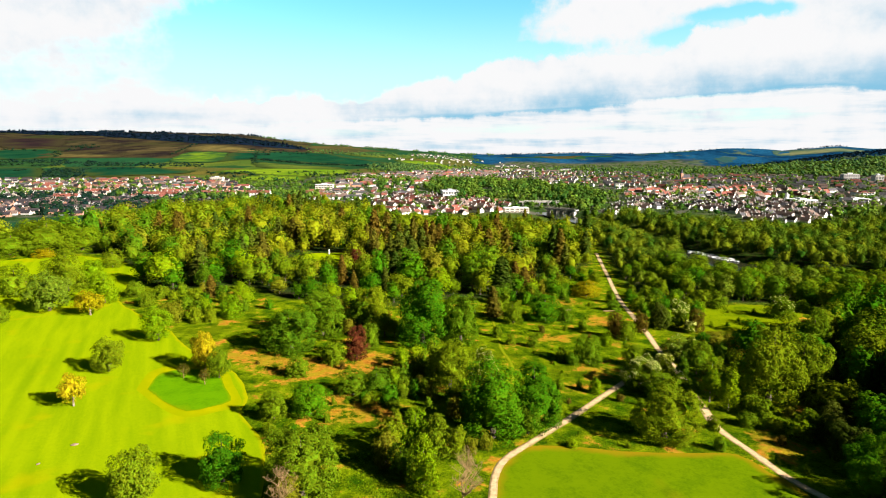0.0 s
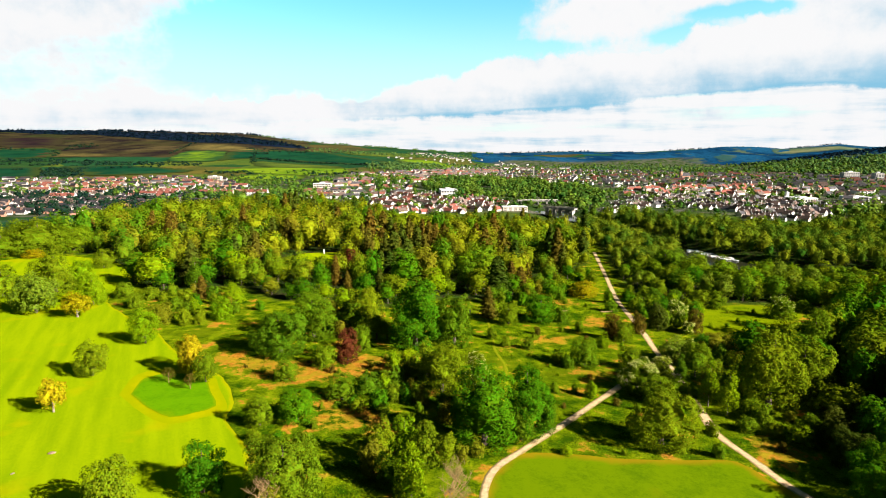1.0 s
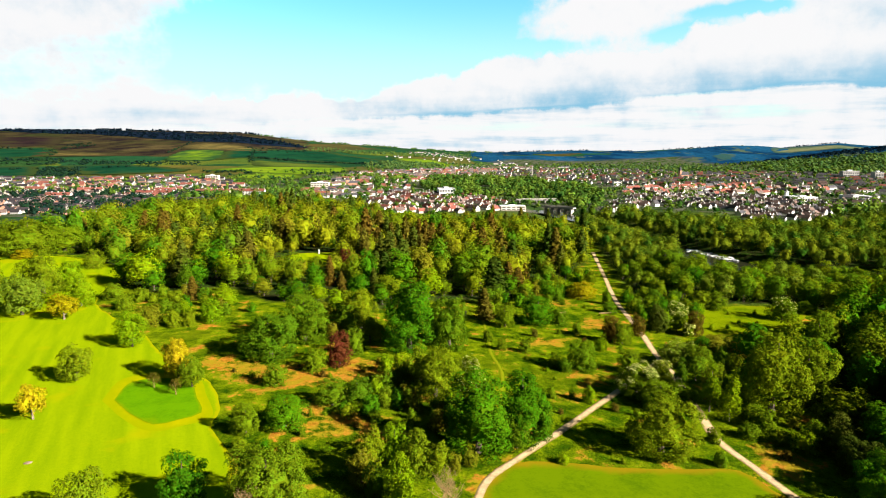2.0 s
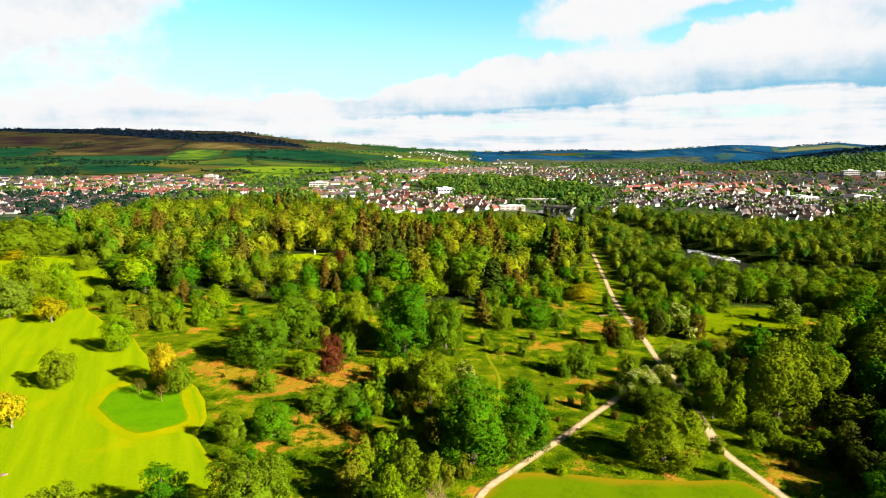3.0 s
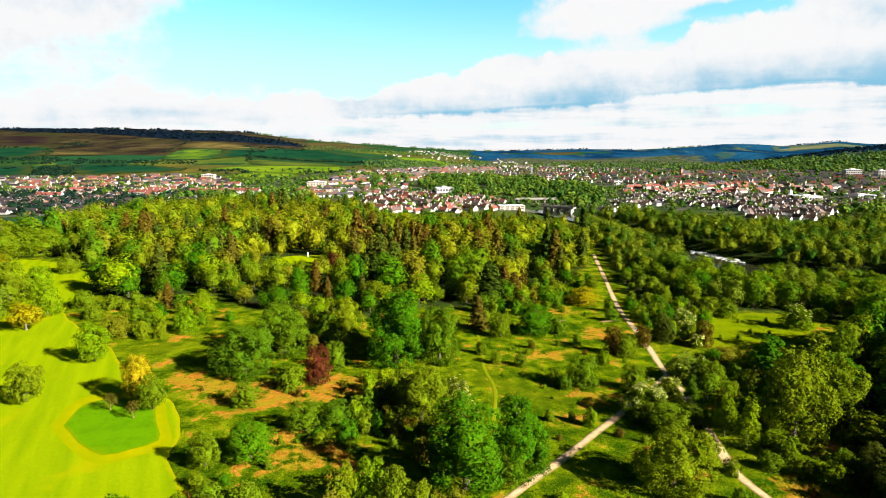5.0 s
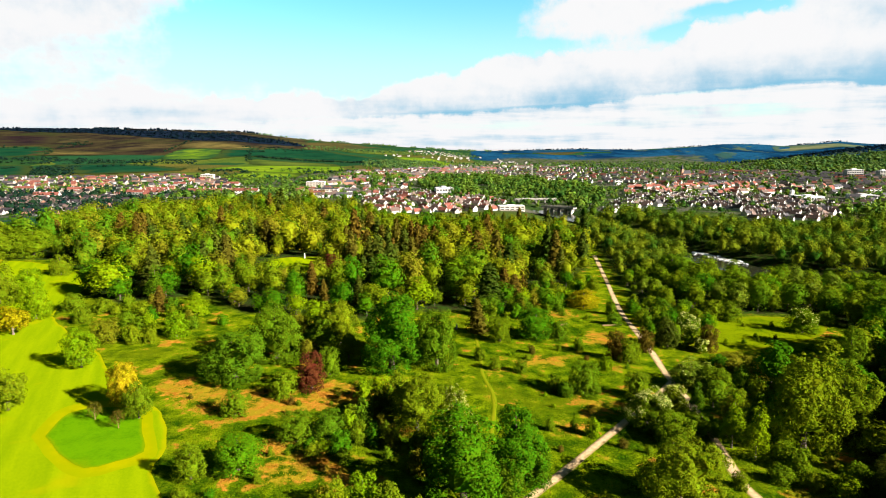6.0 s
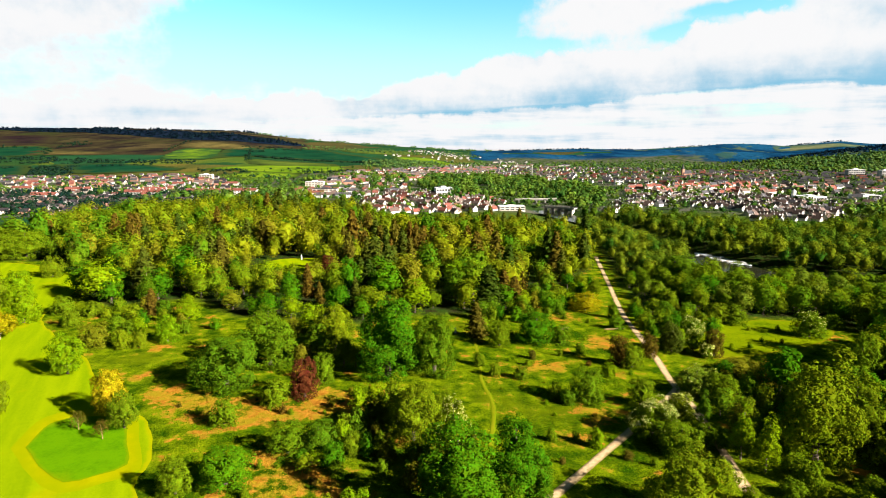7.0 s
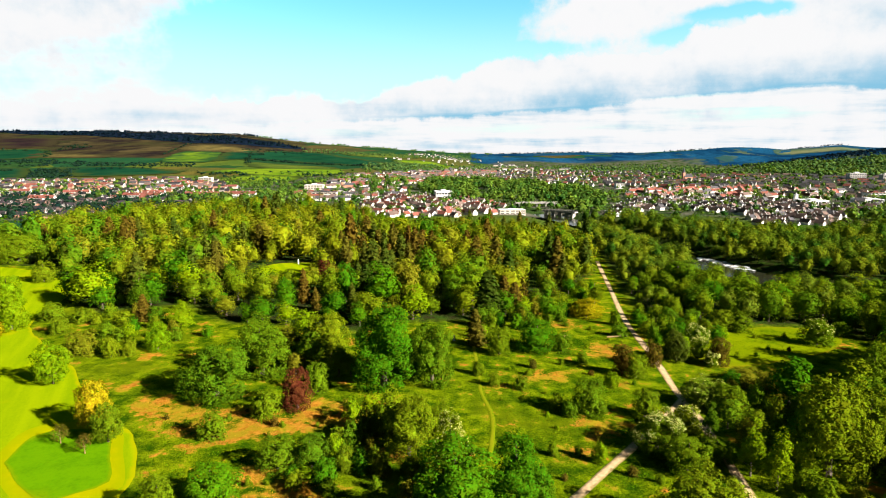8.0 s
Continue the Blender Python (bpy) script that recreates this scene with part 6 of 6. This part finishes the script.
def hill_trees():
    rng = np.random.default_rng(15)
    belt = clumps([(-66.4, 1060.1), (-63.2, 1386.9), (114.3, 1334.4), (230.1, 1060.5), (200.8, 821.2), (157.3, 658.1), (132.6, 655.6), (134.7, 737.6), (71.5, 802.0), (11.7, 801.6)], 14, 71, -0.35)
    belt += clumps([(-376.6, 717.7), (-367.1, 816.8), (-274.9, 799.2), (-192.9, 837.2), (-153.7, 800.2), (-201.3, 705.4), (-260.4, 653.2), (-310.9, 629.5)], 14, 72, -0.1)
    belt += clumps([(-326.4, 1202.2), (-106.3, 1060.0), (-82.3, 1287.7), (-229.4, 1443.8)], 18, 73, 0.0)
    belt += clumps([(410.9, 661.1), (463.6, 661.8), (506.5, 618.6), (450.7, 550.0), (406.1, 579.0), (365.7, 587.6)], 14, 77, -0.3)
    edge = clumps([(-480, 1230), (-350.5, 1220), (-246.5, 1059.8), (-216.7, 867.5), (-295.3, 856.6), (-360.3, 986.4)], 15, 82, -0.1)
    mass("town_belt_trees", "far", "distant", sized(belt, 13, 14, 1) + sized(edge, 8, 11, 9), "belts of mixed green trees through the town", seed=11)
    shade = clumps([(-669, 830), (-591, 978), (-380, 880), (-277, 786), (-230, 700), (-295, 625), (-399, 569), (-560, 520)], 12, 85, -0.1, 40)
    shade += [(x, 704 + 0.10 * (x + 300) + rng.uniform(-9, 9)) for x in rng.uniform(-395, -195, 50)]
    mass("suburb_trees", "far", "hedge", sized(shade, 9, 10, 5), "garden trees between the western houses, cloud shade put into their colour", seed=17)
    town = [p for p in clumps(TOWN, 15, 74, -0.02, 45) if p[1] < 1000 and not (p[0] < -220 and p[1] < 850)]
    mass("garden_trees", "far", "distant", sized(town, 8, 9.5, 2), "garden and street trees between the houses", seed=12)
    town = [p for p in clumps(TOWN, 30, 80, -0.08, 80) if 1000 <= p[1] < 2600]
    town += clumps([(140, 1500), (420, 1180), (900, 1200), (1150, 1560), (800, 1760), (300, 1780)], 26, 86, 0.05, 60)
    mass("street_trees", "speck", "distant", sized(town, 9, 10, 6), "small street and garden trees farther off", seed=18)
    far = clumps([(299, 2486), (623, 2318), (1042, 2174), (831, 1666), (605, 1674), (304, 1718)], 26, 75, -0.25, 140)
    far += clumps([(92, 2700), (299, 2486), (304, 1718), (92, 1990)], 30, 87, -0.05, 140)
    far += clumps([(-829, 3122), (-648, 3246), (-344, 3262), (57, 3458), (135, 3014), (-31, 2794), (-302, 2874), (-558, 2802), (-735, 2870)], 27, 84, -0.12, 90)
    far += clumps([(-327, 2038), (-234, 2246), (-98, 2274), (-30, 2060), (-88, 1870), (-187, 1810), (-296, 1850)], 17, 78, -0.3, 60)
    far += clumps([(-120, 2560), (60, 2560), (180, 2000), (60, 1960), (20, 2300)], 24, 88, -0.1, 80)
    mass("hill_foot_trees", "speck", "valley", sized(far, 10, 14, 3), "scattered woods at the foot of the hills", seed=13)
    east = clumps([(1060, 2210), (1168, 2154), (1259, 2050), (1540, 1990), (1240, 1560), (926, 1502), (869, 1598), (896, 1798)], 15, 76, -0.32, 90)
    pale = [p for p in east if noise.noise(Vector((p[0] / 45, p[1] / 80, 4))) > 0.12]
    dusk = [p for p in east if noise.noise(Vector((p[0] / 45, p[1] / 80, 4))) <= 0.12]
    mass("east_hill_wood", "speck", "distant", sized(pale, 12, 17, 7), "mixed light green wood on the eastern hillside", seed=19)
    mass("east_hill_dark_wood", "speck", "valley", sized(dusk, 14, 17, 17), "darker green wood on the eastern hillside", seed=29)
    hedge = []
    for a, b, gap in HEDGES:
        n = int(math.dist(a, b) / gap)
        for k in rng.random(n):
            hedge.append((a[0] + (b[0] - a[0]) * k + rng.normal(0, 6), a[1] + (b[1] - a[1]) * k + rng.normal(0, 14)))
    for poly, low in COPSES:
        hedge += clumps(poly, 15, 79, low, 70)
    mass("hedgerow_trees", "speck", "hedge", sized(hedge, 7, 12, 4), "hedgerows and copses between the hill fields, cloud shade put into their colour", seed=14)
    ridge = [(x, 4150 + rng.uniform(0, 220)) for x in rng.uniform(-3450, -1450, 350)]
    ridge += scatter(PLANTATION, 40, 81, 0.0)[:600]
    crest = [(x, 4180 + rng.uniform(-160, 160)) for x in rng.uniform(-1400, 250, 420) if noise.noise(Vector((x / 110, 5, 0))) > -0.05]
    mass("crest_trees", "speck", "valley", sized(crest, 11, 17, 10), "clumps of trees along the crest of the hill", seed=20)
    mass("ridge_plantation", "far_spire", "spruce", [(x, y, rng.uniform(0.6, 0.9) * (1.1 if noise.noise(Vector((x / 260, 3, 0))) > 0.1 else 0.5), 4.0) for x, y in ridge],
         "conifer plantation along the skyline, haze put into its dark blue", seed=15)
    ridge = [(x, 4300 + rng.uniform(0, 150)) for x in rng.uniform(250, 3300, 350) if noise.noise(Vector((x / 300, 9, 0))) > -0.1]
    ridge += clumps([(1020, 2290), (1330, 2480), (1560, 2500), (1800, 2420), (1640, 2200), (1460, 2080), (1268, 2090), (1168, 2170)], 22, 89, -0.45, 120)
    mass("eastern_plantation", "speck", "spruce", sized(ridge, 9, 16, 8), "woods along the eastern ridge and far skyline, haze put into their colour", seed=16)


PLANTATION = [(-3300, 4100), (-2900, 3750), (-2377, 3514), (-1669, 3138), (-1071, 2800), (-799, 3122), (-995, 3386), (-1433, 3686), (-2106, 3958), (-2922, 4250)]
HEDGES = (((-757, 2150), (-494, 2060), 4), ((-494, 2060), (-225, 2000), 4), ((-1866.8, 2411.9), (-1650.4, 2404.4), 12), ((-840, 2480), (-690, 2700), 12),
          ((-1101.7, 2232.7), (-1277.7, 2867.8), 24), ((-682.9, 1951.9), (-884.9, 2597.1), 26), ((-616.9, 1517.6), (-402.4, 1709.2), 14), ((-615.7, 3092.6), (-364.1, 2946.1), 14), ((-915.3, 2544.7), (-615.7, 3092.6), 16),
          ((-1420, 1480), (-880, 1700), 14), ((-700, 1560), (-500, 1500), 12), ((-1640, 2390), (-1420, 2060), 16), ((-420, 1490), (-290, 1640), 9), ((-560, 1440), (-360, 1290), 12))
# belts and copses on the hill, with how thinly each is stocked
COPSES = (([(-1499, 1890), (-1380, 1930), (-1091, 1882), (-830, 1906), (-765, 1758), (-1009, 1770), (-1162, 1706), (-1379, 1738)], -0.05),
          ([(-1098, 1526), (-1142, 1630), (-1055, 1642), (-895, 1394), (-979, 1370)], -0.5),
          ([(-1837, 2714), (-1700, 2760), (-1560, 2560), (-1640, 2440)], 0.15), ([(-900, 2420), (-760, 2560), (-640, 2460), (-800, 2330)], 0.25))


def field_material(name, low, high, rim, fade):
    """A hill field: broad tonal drifts, finer tufts, faint tractor lines and an edge that grows into its surroundings."""
    m, g = material(name)
    p = where(g)

    def flat(x, y):
        return g.add("ShaderNodeMapping", Vector=p, Scale=(1 / x, 1 / y, 0.0), Rotation=(0, 0, 0.2)).outputs[0]
    drift, tuft = g.noise(flat(110, 190), 1.0, 5, 0.6), g.noise(flat(16, 30), 1.0, 4, 0.7)
    c = g.mix(g.step(g.math("ADD", g.math("MULTIPLY", drift, 0.75), g.math("MULTIPLY", tuft, 0.35)), 0.38, 0.74), low, high)
    c = g.mix(g.step(g.noise(flat(240, 60), 1.0, 4, 0.6), 0.56, 0.70, 0.0, 0.55), c, rim)
    e = g.math("ADD", attr(g, "edge"), g.math("MULTIPLY", g.math("SUBTRACT", g.noise(flat(70, 120), 1.0, 4), 0.5), fade * 2.2))
    c = g.mix(g.step(e, 0.0, fade, 0.92, 0.0), c, rim)
    finish(g, c, 0.95, tuft, 0.4, 0.0)
    return m


def field(name, points, tones, label, seed=1, rim=(0.026, 0.042, 0.010), fade=45.0):
    patch(name, points, 1.4, field_material(name + "_sward", *tones, rim, fade), label, "field", 60.0, 9.0, seed)


# cloud shade is put into the deep tones, sunlit gaps into the bright ones
LIME, SHADE_GREEN, TAN = ((0.062, 0.125, 0.006), (0.130, 0.195, 0.010)), ((0.003, 0.024, 0.012), (0.007, 0.044, 0.019)), ((0.050, 0.044, 0.016), (0.125, 0.098, 0.030))
OLIVE, HEATHER, PALE = ((0.032, 0.060, 0.010), (0.085, 0.112, 0.016)), ((0.010, 0.0065, 0.009), (0.021, 0.0125, 0.013)), ((0.070, 0.095, 0.046), (0.155, 0.155, 0.080))
# plantation floor tones with distance haze mixed in as blue
HAZED_SPRUCE = ((0.0035, 0.007, 0.016), (0.0065, 0.013, 0.027))
MOORISH = (0.026, 0.023, 0.011)
field("plantation_floor", PLANTATION, HAZED_SPRUCE, "floor of a hilltop spruce plantation, haze put into its dark blue", 9, (0.006, 0.011, 0.018), 60.0)
field("heather_moor", [(-2548, 3294), (-2127, 3122), (-1837, 2714), (-1838, 2534), (-1914, 2474), (-2250, 2800)], HEATHER, "purple-brown heather on the upper moor", 11, MOORISH, 120.0)
field("bleached_moor", [(-1569, 2170), (-1558, 2286), (-1425, 2234), (-1236, 2150), (-1231, 2038), (-1435, 2006)], TAN, "tan grass on the moor", 12, MOORISH, 90.0)
field("west_crop", [(-1900, 2300), (-1787, 2498), (-1635, 2398), (-1416, 2058), (-1436, 1954), (-1600, 1980)], SHADE_GREEN, "hill field, cloud shade put into its deep green", 6)
# sunlit patch painted as field colour, its dark rim as the shadow's edge
field("lime_pasture", [(-1027, 2090), (-1093, 2402), (-962, 2390), (-900, 2290), (-812, 1958), (-878, 1930), (-970, 1958)], LIME, "hill pasture, sunlight put into its bright lime-green", 1, (0.010, 0.040, 0.014), 95.0)
field("hill_hay", [(-1136, 2434), (-1228, 2726), (-1060, 2730), (-825, 2562), (-829, 2466), (-922, 2374)], TAN, "tan-coloured hill field", 2, MOORISH, 80.0)
field("lush_crop", [(-808, 1958), (-914, 2354), (-857, 2550), (-686, 2894), (-388, 2410), (-252, 2218), (-288, 2034), (-494, 2094), (-720, 2114)], SHADE_GREEN, "hill field, cloud shade put into its deep green", 3)
field("foot_crop", [(-1400, 1640), (-1295, 1674), (-1177, 1646), (-1013, 1398), (-1150, 1350)], SHADE_GREEN, "deep green field above the town", 7)
field("belt_crop", [(-1148, 1686), (-997, 1750), (-823, 1670), (-709, 1562), (-806, 1466), (-919, 1442)], SHADE_GREEN, "deep green field below the belt of trees", 13)
field("rough_pasture", [(-687, 2018), (-463, 1962), (-364, 1838), (-573, 1786), (-655, 1874)], OLIVE, "rough olive pasture", 14)
field("lower_pasture", [(-681, 1566), (-593, 1746), (-432, 1834), (-289, 1806), (-318, 1614), (-407, 1494), (-539, 1546)], LIME, "pasture below the hill, sunlight put into its colour", 4, (0.030, 0.052, 0.008), 50.0)
field("foot_meadow", [(-553, 1430), (-495, 1546), (-394, 1498), (-360, 1282), (-496, 1318)], LIME, "meadow at the edge of town, sunlight put into its colour", 15, (0.030, 0.052, 0.008), 40.0)
field("stubble_strip", [(-355, 1794), (-303, 1894), (-216, 1766), (-294, 1650)], TAN, "tan strip of stubble", 16, (0.045, 0.050, 0.012), 40.0)
field("edge_pasture", [(-832, 1414), (-734, 1490), (-566, 1462), (-509, 1318), (-746, 1358)], OLIVE, "olive pasture along the edge of town", 17, (0.050, 0.050, 0.014), 50.0)
field("slope_pasture", [(-291, 2550), (-128, 2654), (19, 2278), (-40, 2050), (-144, 2170)], LIME, "light green sloping pasture", 5)
field("village_pasture", [(-615, 3082), (-344, 3262), (-146, 2998), (-297, 2826), (-499, 2770)], OLIVE, "olive pasture round a hillside village", 10, (0.03, 0.05, 0.01), 60.0)
field("east_pasture", [(1242, 1870), (1330, 1918), (1450, 1906), (1340, 1800), (1222, 1814)], LIME, "light green hill pasture", 8)
field("upper_pasture", [(1345, 2070), (1449, 2094), (1560, 2078), (1470, 1996), (1327, 2014)], OLIVE, "olive pasture high on the hill", 18)
field("pale_upland", [(1960, 3850), (2120, 3922), (2500, 3800), (2400, 3640), (2080, 3602), (1894, 3618)], PALE, "pale upland pasture", 19, (0.022, 0.050, 0.040), 120.0)
field("town_green", [(887, 1650), (947, 1658), (888, 1570), (837, 1550)], LIME, "small playing field among trees", 20)
hill_trees()


# ---- small things in the park ----
PAINT = plain("white_paint", (0.72, 0.70, 0.66), (0.80, 0.78, 0.74), 2.0, 0.6, 0.005)


def marker_post(x, y, h, label):
    """A square post with a bevelled cap on a small plinth."""
    top = new("marker_post")
    top.matrix_basis = pose(x, y, float(height(x, y)), 0, 0, 20)
    part("plinth", mesh_from("plinth", *box(-0.35, 0.35, -0.35, 0.35, -0.2, 0.25), [CONCRETE]), top)
    part("shaft", mesh_from("shaft", *box(-0.22, 0.22, -0.22, 0.22, 0.25, h), [PAINT]), top)
    cap = np.array([(-0.3, -0.3, h), (0.3, -0.3, h), (0.3, 0.3, h), (-0.3, 0.3, h), (0, 0, h + 0.35)])
    part("cap", mesh_from("cap", cap, np.array([(0, 1, 4), (1, 2, 4), (2, 3, 4), (3, 0, 4), (2, 1, 0), (3, 2, 0)]), [PAINT]), top)
    tagged(top, label, "post")


marker_post(*(-72.7, 327.5), 2.4, "white stone pillar in the sunlit glade")
marker_post(*(7.3, 214.9), 1.6, "small white post beside the grass trail")


def boulder(x, y, size, label, seed):
    rng = np.random.default_rng(seed)
    v = BALL[0] * (1.3, 0.8, 0.45) * size * rng.uniform(0.85, 1.15, (len(BALL[0]), 1))
    ob = new("boulder", mesh_from("boulder", v, BALL[1], [plain("pale_stone", (0.15, 0.10, 0.06), (0.20, 0.14, 0.09), 2.0, 0.9, 0.03)]))
    ob.matrix_basis = pose(x, y, float(height(x, y)) + 0.1, 0, 0, 30 * seed)
    tagged(ob, label, "stone")


boulder(*(-74.6, 106.0), 0.55, "low pinkish stone lying on the fairway", 1)
boulder(*(-76.6, 98.5), 0.30, "small pale stone lying on the fairway", 2)


def fallen_log(x, y, length, turn):
    pieces = [tube([(-length / 2, 0, 0.3), (0, 0.1, 0.32), (length / 2, -0.1, 0.28)], [0.3, 0.27, 0.2], 8),
              tube([(length * 0.1, 0, 0.35), (length * 0.25, 0.7, 0.8)], [0.12, 0.05], 5)]
    ob = new("fallen_log", mesh_from("fallen_log", *joined(pieces), [DEAD_WOOD]))
    ob.matrix_basis = pose(x, y, float(height(x, y)), 0, 0, turn)
    tagged(ob, "weathered fallen log lying in the meadow grass", "log")


fallen_log(*(61.0, 224.8), 7.0, 10)
fallen_log(*(43.8, 223.4), 4.0, 40)
